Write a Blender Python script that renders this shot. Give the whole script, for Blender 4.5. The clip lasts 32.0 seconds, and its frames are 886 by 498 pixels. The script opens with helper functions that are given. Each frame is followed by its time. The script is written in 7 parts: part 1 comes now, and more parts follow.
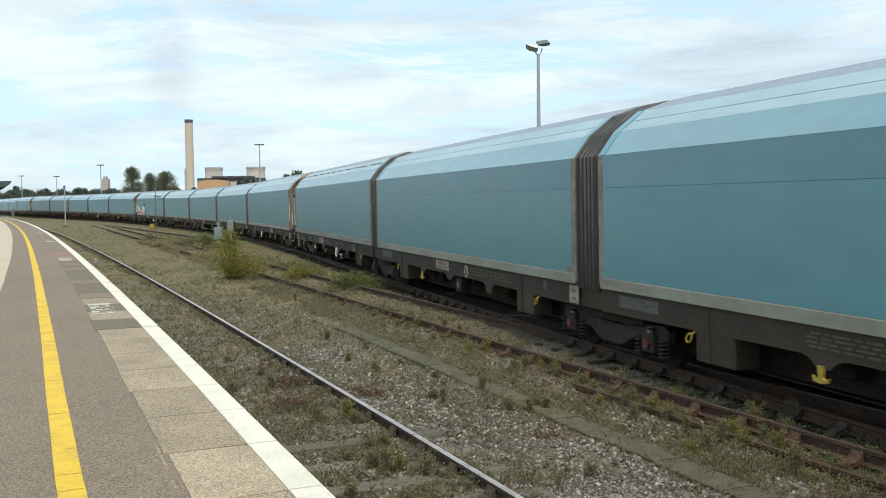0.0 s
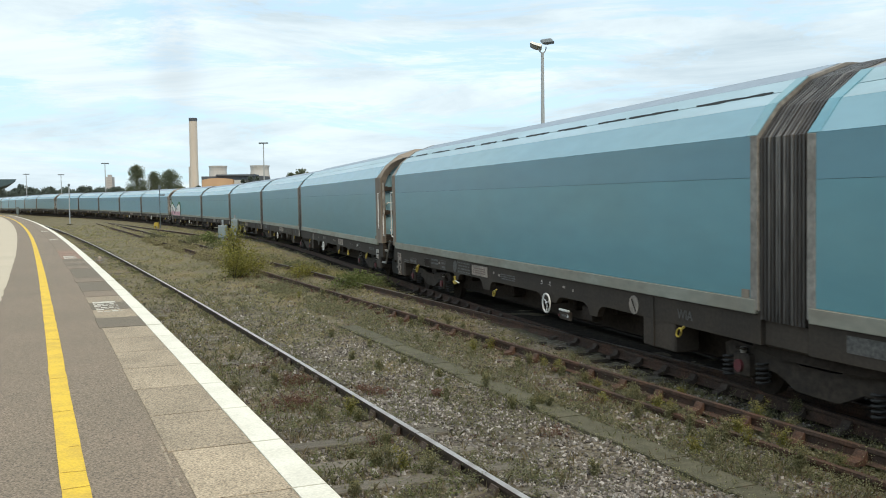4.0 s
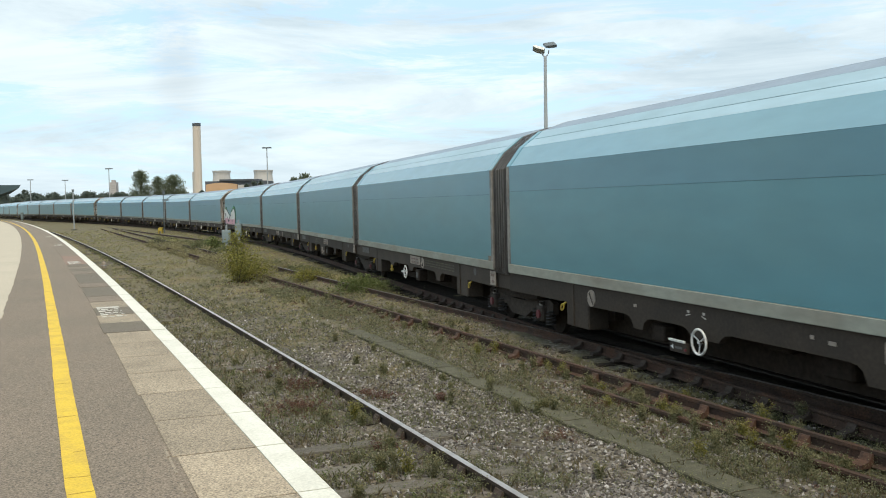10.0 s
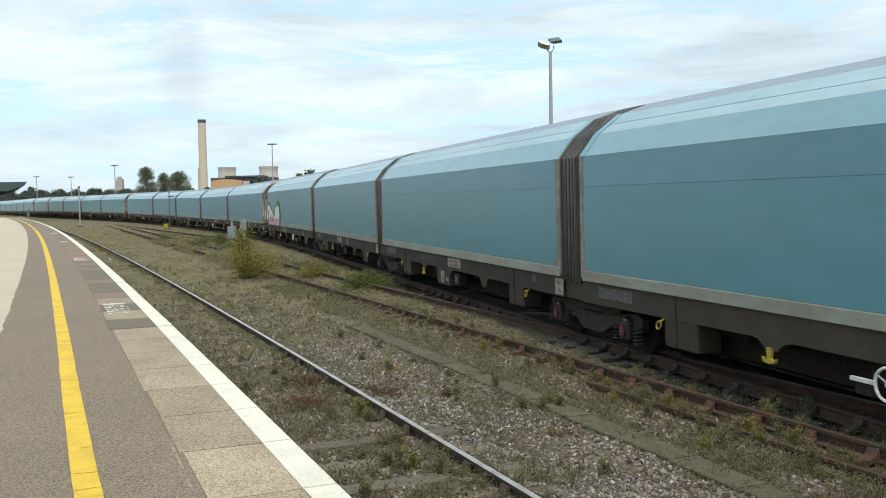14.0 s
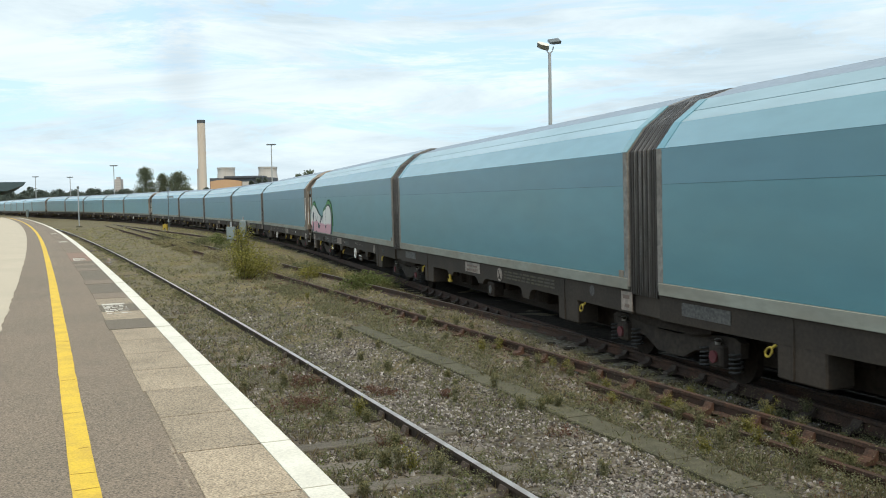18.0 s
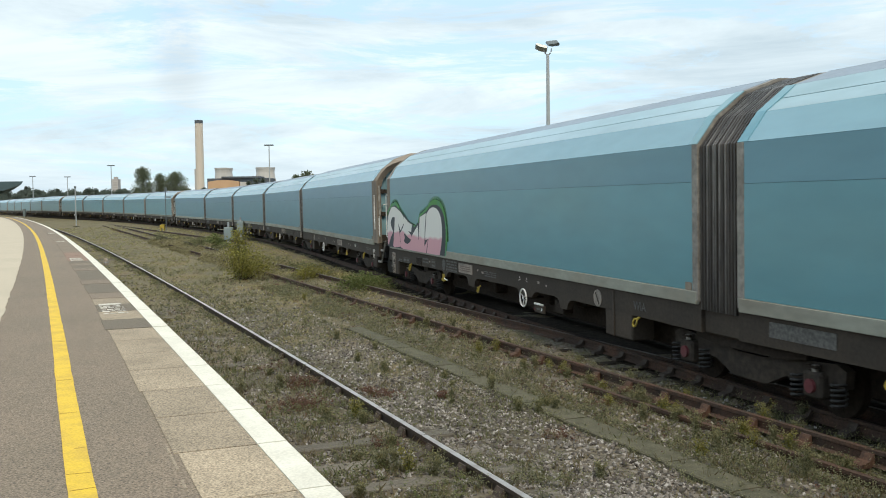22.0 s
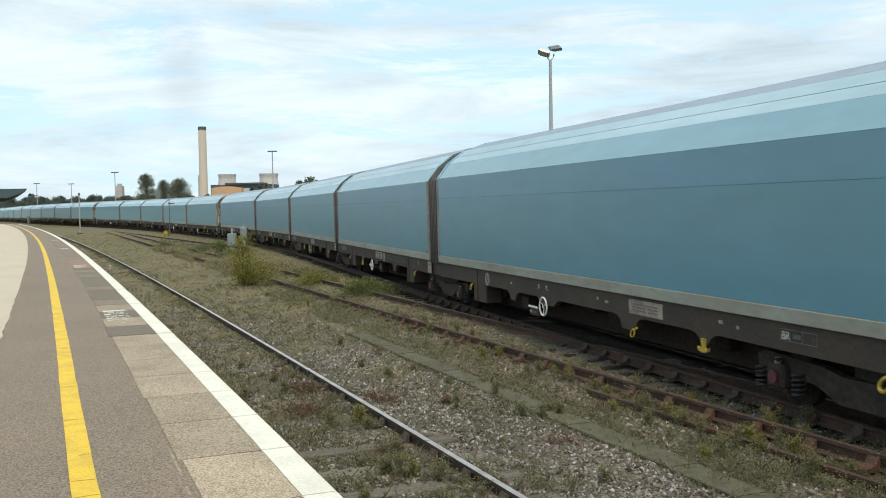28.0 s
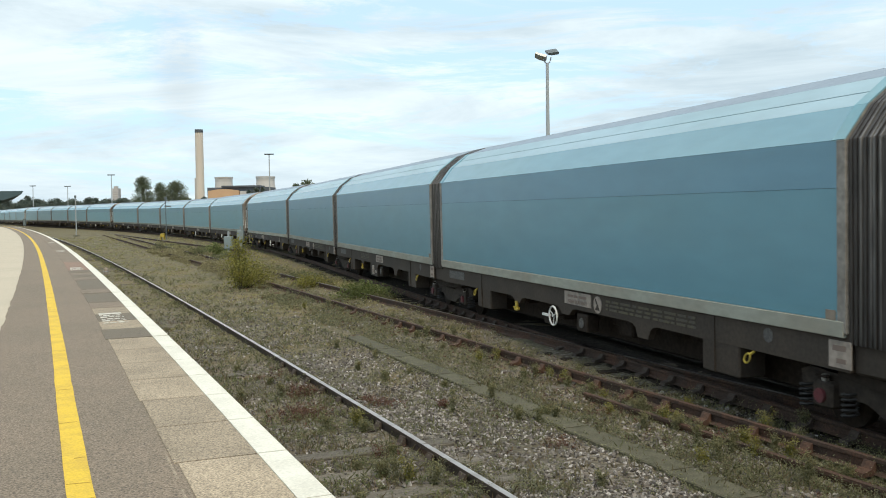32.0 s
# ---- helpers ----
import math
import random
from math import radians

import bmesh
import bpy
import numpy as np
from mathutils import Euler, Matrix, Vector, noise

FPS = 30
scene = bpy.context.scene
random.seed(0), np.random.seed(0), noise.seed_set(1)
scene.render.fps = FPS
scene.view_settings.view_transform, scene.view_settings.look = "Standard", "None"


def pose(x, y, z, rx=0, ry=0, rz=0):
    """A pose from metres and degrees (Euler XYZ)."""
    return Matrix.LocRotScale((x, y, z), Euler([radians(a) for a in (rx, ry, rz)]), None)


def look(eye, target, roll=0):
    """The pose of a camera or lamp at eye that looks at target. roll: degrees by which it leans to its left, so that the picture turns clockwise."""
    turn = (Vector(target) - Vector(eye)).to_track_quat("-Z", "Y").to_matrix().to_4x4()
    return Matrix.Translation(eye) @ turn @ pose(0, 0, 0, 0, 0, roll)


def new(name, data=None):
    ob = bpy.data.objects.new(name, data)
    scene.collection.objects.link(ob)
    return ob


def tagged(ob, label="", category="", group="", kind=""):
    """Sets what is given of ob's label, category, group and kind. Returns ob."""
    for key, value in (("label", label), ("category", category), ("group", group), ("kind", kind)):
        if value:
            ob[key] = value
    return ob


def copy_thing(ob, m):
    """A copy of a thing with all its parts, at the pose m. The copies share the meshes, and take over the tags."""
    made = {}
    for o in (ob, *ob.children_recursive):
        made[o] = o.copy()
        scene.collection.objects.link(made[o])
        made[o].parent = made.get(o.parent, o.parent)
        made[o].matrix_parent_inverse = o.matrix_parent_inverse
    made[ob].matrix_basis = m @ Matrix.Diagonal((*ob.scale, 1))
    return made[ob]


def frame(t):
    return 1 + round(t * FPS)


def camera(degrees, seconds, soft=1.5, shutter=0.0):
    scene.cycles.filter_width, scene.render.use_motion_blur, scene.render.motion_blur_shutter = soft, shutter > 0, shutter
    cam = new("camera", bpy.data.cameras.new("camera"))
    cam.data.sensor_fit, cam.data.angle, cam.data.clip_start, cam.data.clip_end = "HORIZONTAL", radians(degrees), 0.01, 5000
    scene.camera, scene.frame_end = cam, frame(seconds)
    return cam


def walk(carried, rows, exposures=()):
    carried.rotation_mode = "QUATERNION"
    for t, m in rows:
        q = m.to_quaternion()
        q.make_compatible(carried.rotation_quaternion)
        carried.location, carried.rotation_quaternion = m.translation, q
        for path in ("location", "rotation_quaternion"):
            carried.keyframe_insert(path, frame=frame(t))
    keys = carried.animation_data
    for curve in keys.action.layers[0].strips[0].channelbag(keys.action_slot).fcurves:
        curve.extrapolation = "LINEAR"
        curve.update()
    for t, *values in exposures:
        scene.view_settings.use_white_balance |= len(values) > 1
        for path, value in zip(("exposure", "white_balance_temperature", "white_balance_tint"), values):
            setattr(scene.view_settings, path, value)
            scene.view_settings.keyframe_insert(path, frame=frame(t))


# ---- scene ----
# The camera stands on the platform; z = 0 is the rail level of the near track.
EYE = (0.0, 0.0, 2.5)
cam = camera(50.83, 32.0, soft=1.0, shutter=0.2)
# seconds, then the turn in degrees about x, y, z
TURNS = [
    (0, 87.07, 0.69, -0.04), (0.5, 87.04, 0.62, 0.03), (1, 87.02, 0.79, 0.07), (1.5, 86.95, 0.97, 0.08),
    (2, 86.93, 0.86, 0.09), (2.5, 86.92, 0.95, 0.12), (3, 86.92, 0.72, 0.17), (3.5, 86.95, 0.61, 0.20),
    (5.5, 87.02, 0.80, 0.20), (6, 87.03, 0.71, 0.18), (6.5, 87.08, 0.80, 0.16), (7, 87.12, 0.70, 0.07),
    (7.5, 87.11, 0.71, -0.01), (8, 87.11, 0.77, -0.05), (8.5, 87.12, 0.95, 0.02), (9, 87.16, 0.91, 0.13),
    (9.5, 87.21, 0.81, 0.26), (10, 87.22, 0.89, 0.41), (10.5, 87.21, 0.95, 0.55), (11, 87.21, 0.96, 0.58),
    (11.5, 87.16, 0.75, 0.64), (12, 87.09, 0.65, 0.74), (12.5, 87.03, 0.68, 0.78), (13, 87.03, 0.91, 0.74),
    (13.5, 86.99, 0.90, 0.77), (14, 86.98, 1.01, 0.73), (14.5, 86.95, 0.95, 0.72), (16.5, 86.92, 1.09, 0.74),
    (17, 86.98, 1.20, 0.69), (17.5, 87.02, 1.15, 0.67), (18, 87.02, 0.93, 0.68), (18.5, 87.02, 0.91, 0.62),
    (19, 87.07, 1.04, 0.60), (19.5, 87.11, 1.21, 0.55), (20, 87.13, 1.09, 0.57), (20.5, 87.11, 0.72, 0.61),
    (21, 87.09, 0.81, 0.56), (21.5, 87.09, 0.75, 0.55), (22, 87.10, 0.68, 0.53), (22.5, 87.12, 0.63, 0.53),
    (23, 87.13, 0.74, 0.56), (23.5, 87.13, 0.79, 0.56), (24, 87.15, 0.83, 0.53), (24.5, 87.16, 0.78, 0.55),
    (25, 87.22, 0.91, 0.59), (25.5, 87.23, 1.01, 0.58), (27.5, 87.37, 0.91, 0.73), (28, 87.43, 0.93, 0.73),
    (28.5, 87.46, 0.82, 0.69), (29, 87.49, 0.81, 0.62), (29.5, 87.51, 0.81, 0.64), (30, 87.53, 0.91, 0.63),
    (30.5, 87.59, 0.56, 0.57), (31, 87.63, 0.61, 0.49), (31.5, 87.64, 0.62, 0.48), (32, 87.63, 0.80, 0.53)]
walk(cam, [(t, pose(*EYE, a, b, c)) for t, a, b, c in TURNS])

# ---- light: a bright, mostly clouded sky with a veiled sun ----
SUN_ELEVATION, SUN_AZIMUTH = radians(58), radians(168)
world = bpy.data.worlds.new("sky")
scene.world = world
world.use_nodes = True
wt = world.node_tree
wt.nodes.clear()


def wnode(kind, **values):
    n = wt.nodes.new(kind)
    for k, v in values.items():
        n.inputs[k].default_value = v
    return n


sky = wnode("ShaderNodeTexSky")
sky.sky_type, sky.sun_disc = "NISHITA", False
sky.sun_elevation, sky.sun_rotation = SUN_ELEVATION, SUN_AZIMUTH
sky_amount = wnode("ShaderNodeMix")
sky_amount.data_type, sky_amount.blend_type = "RGBA", "MULTIPLY"
sky_amount.inputs[0].default_value = 1.0
sky_amount.inputs[7].default_value = (0.125, 0.160, 0.185, 1)
wt.links.new(sky.outputs[0], sky_amount.inputs[6])
coords = wnode("ShaderNodeTexCoord")
flat = wnode("ShaderNodeMapping")
flat.inputs["Scale"].default_value = (1.5, 1.5, 10.0)
flat.inputs["Rotation"].default_value = (0.0, 0.03, 0.5)
wt.links.new(coords.outputs["Generated"], flat.inputs[0])
clouds = wnode("ShaderNodeTexNoise", Scale=2.1, Detail=12.0, Roughness=0.68, Distortion=0.6)
wt.links.new(flat.outputs[0], clouds.inputs["Vector"])
cover = wnode("ShaderNodeValToRGB")
cover.color_ramp.elements[0].position, cover.color_ramp.elements[0].color = 0.42, (0.05, 0.05, 0.05, 1)
cover.color_ramp.elements[1].position, cover.color_ramp.elements[1].color = 0.52, (1, 1, 1, 1)
wt.links.new(clouds.outputs[0], cover.inputs[0])
thick = wnode("ShaderNodeTexNoise", Scale=1.35, Detail=10.0, Roughness=0.62, Distortion=0.4)
wt.links.new(flat.outputs[0], thick.inputs["Vector"])
cloud_tone = wnode("ShaderNodeValToRGB")
cloud_tone.color_ramp.elements[0].position, cloud_tone.color_ramp.elements[0].color = 0.40, (0.71, 0.81, 0.85, 1)
cloud_tone.color_ramp.elements[1].position, cloud_tone.color_ramp.elements[1].color = 0.66, (0.44, 0.545, 0.61, 1)
wt.links.new(thick.outputs[0], cloud_tone.inputs[0])
sky_mix = wnode("ShaderNodeMix")
sky_mix.data_type = "RGBA"
wt.links.new(cover.outputs[0], sky_mix.inputs[0])
# thin veil between the clouds
veil = wnode("ShaderNodeMix")
veil.data_type = "RGBA"
veil.inputs[0].default_value = 0.75
veil.inputs[7].default_value = (0.525, 0.688, 0.79, 1)
wt.links.new(sky_amount.outputs[2], veil.inputs[6])
wt.links.new(veil.outputs[2], sky_mix.inputs[6])
wt.links.new(cloud_tone.outputs[0], sky_mix.inputs[7])
back = wnode("ShaderNodeBackground", Strength=1.0)
# a clouded sky is brighter overhead than along the horizon
height = wnode("ShaderNodeSeparateXYZ")
wt.links.new(coords.outputs["Generated"], height.inputs[0])
overhead = wnode("ShaderNodeMapRange")
for socket, value in ((1, 0.2), (2, 1.0), (3, 1.0), (4, 1.3)):
    overhead.inputs[socket].default_value = value
wt.links.new(height.outputs[2], overhead.inputs[0])
wt.links.new(overhead.outputs[0], back.inputs["Strength"])
# a thin veil of drifting smoke hangs over the power station
apart = wnode("ShaderNodeVectorMath")
apart.operation = "SUBTRACT"
apart.inputs[1].default_value = (-0.2743, 0.9510, 0.1430)
wt.links.new(coords.outputs["Generated"], apart.inputs[0])
squeeze = wnode("ShaderNodeVectorMath")
squeeze.operation = "MULTIPLY"
squeeze.inputs[1].default_value = (30.0, 8.0, 15.0)
wt.links.new(apart.outputs[0], squeeze.inputs[0])
reach = wnode("ShaderNodeVectorMath")
reach.operation = "LENGTH"
wt.links.new(squeeze.outputs[0], reach.inputs[0])
smoke = wnode("ShaderNodeMapRange")
smoke.interpolation_type = "SMOOTHERSTEP"
for socket, value in ((1, 0.0), (2, 1.3), (3, 0.30), (4, 0.0)):
    smoke.inputs[socket].default_value = value
wt.links.new(reach.outputs["Value"], smoke.inputs[0])
smoky = wnode("ShaderNodeMix")
smoky.data_type = "RGBA"
smoky.inputs[7].default_value = (0.36, 0.40, 0.43, 1)
wt.links.new(smoke.outputs[0], smoky.inputs[0])
wt.links.new(sky_mix.outputs[2], smoky.inputs[6])
wt.links.new(smoky.outputs[2], back.inputs[0])
wt.links.new(back.outputs[0], wnode("ShaderNodeOutputWorld").inputs[0])

sun = new("sun", bpy.data.lights.new("sun", "SUN"))
sun.data.energy, sun.data.angle, sun.data.color = 2.0, radians(18), (1.0, 0.845, 0.60)
sun.matrix_world = look((60 * math.sin(SUN_AZIMUTH), 60 * math.cos(SUN_AZIMUTH), 60 * math.tan(SUN_ELEVATION)), (0, 0, 0))
scene.view_settings.exposure = 0.38


# ---- materials ----
def material(name, color, rough=0.6, metal=0.0, grain=0.0, grain_scale=40.0, stain=None, stain_amount=0.0, stain_scale=1.2,
             bump=0.0, bump_scale=60.0, random_tone=0.0, stretch=(1, 1, 1), island=False, space="Object", spec=0.5):
    """A procedural surface: a base colour with fine grain, broad stains of a second colour, bump and a tone per piece."""
    m = bpy.data.materials.new(name)
    m.use_nodes = True
    nt = m.node_tree
    b = nt.nodes["Principled BSDF"]
    b.inputs["Roughness"].default_value, b.inputs["Metallic"].default_value = rough, metal
    b.inputs["Specular IOR Level"].default_value = spec
    tc = nt.nodes.new("ShaderNodeTexCoord")
    mp = nt.nodes.new("ShaderNodeMapping")
    mp.inputs["Scale"].default_value = stretch
    nt.links.new(tc.outputs[space], mp.inputs[0])

    def noise_at(scale, detail=4.0):
        n = nt.nodes.new("ShaderNodeTexNoise")
        n.inputs["Scale"].default_value, n.inputs["Detail"].default_value = scale, detail
        nt.links.new(mp.outputs[0], n.inputs["Vector"])
        return n

    def mix(kind, fac, a, c):
        x = nt.nodes.new("ShaderNodeMix")
        x.data_type, x.blend_type = "RGBA", kind
        for socket, value in ((0, fac), (6, a), (7, c)):
            if isinstance(value, (int, float, tuple)):
                x.inputs[socket].default_value = value
            else:
                nt.links.new(value, x.inputs[socket])
        return x.outputs[2]

    def ramp(source, lo, hi, a=0.0, c=1.0):
        r = nt.nodes.new("ShaderNodeMapRange")
        r.inputs[1].default_value, r.inputs[2].default_value, r.inputs[3].default_value, r.inputs[4].default_value = lo, hi, a, c
        nt.links.new(source, r.inputs[0])
        return r.outputs[0]

    out = (*color, 1.0)
    if stain:
        out = mix("MIX", ramp(noise_at(stain_scale, 6.0).outputs[0], 0.42, 0.68, 0.0, stain_amount), out, (*stain, 1.0))
    if grain:
        g = ramp(noise_at(grain_scale, 5.0).outputs[0], 0.3, 0.7, 1 - grain, 1 + grain)
        comb = nt.nodes.new("ShaderNodeCombineColor")
        for i in range(3):
            nt.links.new(g, comb.inputs[i])
        out = mix("MULTIPLY", 1.0, out, comb.outputs[0])
    if random_tone:
        info = nt.nodes.new("ShaderNodeNewGeometry" if island else "ShaderNodeObjectInfo")
        g = ramp(info.outputs["Random Per Island" if island else "Random"], 0, 1, 1 - random_tone, 1 + random_tone)
        comb = nt.nodes.new("ShaderNodeCombineColor")
        for i in range(3):
            nt.links.new(g, comb.inputs[i])
        out = mix("MULTIPLY", 1.0, out, comb.outputs[0])
    if isinstance(out, tuple):
        b.inputs["Base Color"].default_value = out
    else:
        nt.links.new(out, b.inputs["Base Color"])
    if bump:
        bn = nt.nodes.new("ShaderNodeBump")
        bn.inputs["Strength"].default_value, bn.inputs["Distance"].default_value = bump, 0.02
        nt.links.new(noise_at(bump_scale, 6.0).outputs[0], bn.inputs["Height"])
        nt.links.new(bn.outputs[0], b.inputs["Normal"])
    return m


M = {}
M["asphalt"] = material("platform_asphalt", (0.192, 0.150, 0.110), 0.9, grain=0.65, grain_scale=75, stain=(0.155, 0.126, 0.092), stain_amount=0.6, stain_scale=0.7, bump=0.35, bump_scale=120)
M["asphalt_dark"] = material("patched_asphalt", (0.138, 0.114, 0.084), 0.9, grain=0.6, grain_scale=80, bump=0.35, bump_scale=120)
M["slab"] = material("buff_slab", (0.325, 0.262, 0.187), 0.88, grain=0.58, grain_scale=72, stain=(0.235, 0.19, 0.135), stain_amount=0.8, stain_scale=1.8, bump=0.4, bump_scale=110, random_tone=0.16)
M["cream"] = material("pale_concrete", (0.45, 0.39, 0.30), 0.9, grain=0.15, grain_scale=40, stain=(0.37, 0.325, 0.25), stain_amount=0.5, stain_scale=0.8, bump=0.15, bump_scale=80)
M["white"] = material("white_edge_paint", (0.66, 0.635, 0.55), 0.7, grain=0.12, grain_scale=60, stain=(0.50, 0.47, 0.40), stain_amount=0.45, stain_scale=3.0, bump=0.1, bump_scale=90)
M["yellow"] = material("yellow_line_paint", (0.64, 0.43, 0.03), 0.75, grain=0.14, grain_scale=60, stain=(0.45, 0.29, 0.04), stain_amount=0.6, stain_scale=5.0, bump=0.2, bump_scale=90)
M["slab_red"] = material("reddish_slab", (0.235, 0.150, 0.108), 0.9, grain=0.5, grain_scale=70, stain=(0.2, 0.15, 0.12), stain_amount=0.6, stain_scale=2.5, bump=0.3, bump_scale=90)
M["faded_white"] = material("faded_white_paint", (0.60, 0.57, 0.50), 0.8, grain=0.2, grain_scale=60, stain=(0.25, 0.23, 0.2), stain_amount=0.85, stain_scale=9)
M["crack"] = material("worn_crack_in_paint", (0.34, 0.23, 0.05), 0.9, grain=0.3, grain_scale=90)
M["mortar"] = material("crumbling_mortar", (0.27, 0.222, 0.165), 0.95, grain=0.4, grain_scale=60, stain=(0.25, 0.2, 0.15), stain_amount=0.8, stain_scale=8)
M["brickwall"] = material("platform_wall", (0.22, 0.17, 0.14), 0.9, grain=0.3, grain_scale=20)
M["rail_top"] = material("worn_rail_steel", (0.45, 0.425, 0.405), 0.42, 0.6, grain=0.15, grain_scale=30, stain=(0.2, 0.15, 0.12), stain_amount=0.5, stretch=(3, 3, 3))
M["rail_dull"] = material("dull_rail_head", (0.16, 0.135, 0.115), 0.5, 0.6, grain=0.2, grain_scale=30, stain=(0.07, 0.05, 0.04), stain_amount=0.7)
M["rail_bright"] = material("polished_running_rail", (0.62, 0.60, 0.58), 0.26, 0.9, grain=0.1, grain_scale=30)
M["rust"] = material("rusted_iron", (0.050, 0.030, 0.021), 0.85, 0.1, grain=0.45, grain_scale=35, stain=(0.10, 0.046, 0.026), stain_amount=0.7, stain_scale=2.5, bump=0.4, bump_scale=60)
M["rail_side"] = material("brown_rail_web", (0.062, 0.043, 0.031), 0.85, 0.1, grain=0.35, grain_scale=30, stain=(0.05, 0.04, 0.035), stain_amount=0.6, bump=0.3, bump_scale=50)
M["sleeper"] = material("weathered_timber", (0.12, 0.105, 0.085), 0.92, grain=0.4, grain_scale=30, stain=(0.09, 0.075, 0.06), stain_amount=0.8, stain_scale=3, bump=0.5, bump_scale=40, random_tone=0.2, stretch=(1, 6, 1))
M["bare_sleeper"] = material("bleached_bare_timber", (0.15, 0.132, 0.105), 0.92, grain=0.5, grain_scale=26, stain=(0.085, 0.072, 0.055), stain_amount=0.9, stain_scale=4, bump=0.6, bump_scale=40, random_tone=0.2, stretch=(0.5, 6, 1))
M["trough"] = material("mossy_concrete", (0.090, 0.082, 0.052), 0.92, grain=0.3, grain_scale=60, stain=(0.058, 0.056, 0.032), stain_amount=0.95, stain_scale=5.5, bump=0.5, bump_scale=40, random_tone=0.10)
M["teal"] = material("teal_wagon_paint", (0.110, 0.258, 0.300), 0.3, grain=0.06, grain_scale=3, stain=(0.122, 0.25, 0.262), stain_amount=0.75, stain_scale=0.6, bump=0.03, bump_scale=3, random_tone=0.07, stretch=(0.3, 1, 1))
M["teal_blue"] = material("blue_teal_wagon_paint", (0.109, 0.246, 0.306), 0.3, grain=0.06, grain_scale=3, stain=(0.118, 0.245, 0.285), stain_amount=0.7, stain_scale=0.6, bump=0.03, bump_scale=3, random_tone=0.05, stretch=(0.3, 1, 1))
M["teal_upper"] = material("upper_teal_paint", (0.113, 0.247, 0.303), 0.3, grain=0.06, grain_scale=3, stain=(0.122, 0.245, 0.275), stain_amount=0.7, stain_scale=0.6, bump=0.03, bump_scale=3, random_tone=0.06, stretch=(0.3, 1, 1))
M["blue_upper"] = material("upper_blue_paint", (0.114, 0.240, 0.318), 0.3, grain=0.06, grain_scale=3, stain=(0.122, 0.24, 0.30), stain_amount=0.7, stain_scale=0.6, bump=0.03, bump_scale=3, random_tone=0.05, stretch=(0.3, 1, 1))
# body teal lightened: sky reflection on the sloped panels is put into the colour
M["teal_cant"] = material("skylit_teal_paint", (0.150, 0.288, 0.355), 0.26, grain=0.06, grain_scale=4, stain=(0.155, 0.285, 0.32), stain_amount=0.5, stain_scale=0.6, random_tone=0.05, stretch=(0.3, 1, 1), spec=0.8)
# near black: the shade beneath the train is put into these two colours
M["oily"] = material("shade_black_ballast", (0.034, 0.027, 0.021), 0.95, spec=0.1, grain=0.6, grain_scale=14, bump=0.8, bump_scale=16)
M["shade_timber"] = material("shade_black_timber", (0.036, 0.028, 0.021), 0.95, spec=0.1, grain=0.4, grain_scale=20, bump=0.4)
M["fresh_teal"] = material("unfaded_teal_edging", (0.105, 0.265, 0.335), 0.3, grain=0.08, grain_scale=6, stain=(0.19, 0.31, 0.34), stain_amount=0.7, stain_scale=1.2)
# lighter still: the roof panels carry the sky's light in their colour
M["teal_roof"] = material("skylit_teal_roof_paint", (0.285, 0.41, 0.475), 0.3, grain=0.07, grain_scale=5, stain=(0.18, 0.30, 0.34), stain_amount=0.6, stain_scale=0.8, random_tone=0.06, stretch=(0.3, 1, 1))
M["roof_grey"] = material("dusty_grey_roof", (0.222, 0.275, 0.338), 0.7, grain=0.08, grain_scale=12, stain=(0.195, 0.235, 0.285), stain_amount=0.5)
M["core"] = material("dark_seam", (0.02, 0.025, 0.028), 0.9)
M["sill"] = material("dusty_sill_strip", (0.265, 0.27, 0.225), 0.75, grain=0.12, grain_scale=12, stain=(0.2, 0.17, 0.13), stain_amount=0.7, stain_scale=1.5, random_tone=0.15, stretch=(0.4, 1, 1))
M["endframe"] = material("pale_end_frame", (0.23, 0.213, 0.19), 0.75, grain=0.25, grain_scale=14, stain=(0.115, 0.098, 0.082), stain_amount=0.7, stain_scale=2.0)
M["brown"] = material("brake_dust_brown_frame", (0.225, 0.182, 0.14), 0.8, grain=0.14, grain_scale=9, stain=(0.125, 0.098, 0.074), stain_amount=0.75, stain_scale=1.6, bump=0.12, bump_scale=20, stretch=(1.2, 1.2, 0.7))
M["solebar"] = material("grimy_underframe_steel", (0.047, 0.037, 0.029), 0.75, grain=0.16, grain_scale=20, stain=(0.072, 0.054, 0.040), stain_amount=0.55, stain_scale=1.4, bump=0.08, bump_scale=20, random_tone=0.15, spec=0.25)
M["under"] = material("dark_running_gear", (0.027, 0.0195, 0.0145), 0.85, spec=0.15, grain=0.3, grain_scale=15, stain=(0.034, 0.027, 0.022), stain_amount=0.6, bump=0.2)
M["bogie"] = material("dusty_bogie_frame", (0.034, 0.026, 0.020), 0.8, grain=0.35, grain_scale=14, stain=(0.056, 0.042, 0.031), stain_amount=0.7, stain_scale=2.5, bump=0.2, spec=0.3)
M["cabinet"] = material("weathered_grey_cabinet", (0.22, 0.275, 0.29), 0.55, 0.2, grain=0.12, grain_scale=14, stain=(0.18, 0.19, 0.185), stain_amount=0.6, stain_scale=3)
M["near_black"] = material("near_black_steel", (0.011, 0.0105, 0.010), 0.6, grain=0.3, grain_scale=12, stain=(0.016, 0.013, 0.011), stain_amount=0.6, stain_scale=3, spec=0.2)
M["torn_label"] = material("torn_white_label", (0.52, 0.48, 0.42), 0.75, grain=0.2, grain_scale=16, stain=(0.22, 0.18, 0.14), stain_amount=0.8, stain_scale=7)
M["spring"] = material("greasy_spring_steel", (0.018, 0.016, 0.015), 0.7, 0.1, grain=0.2, grain_scale=20)
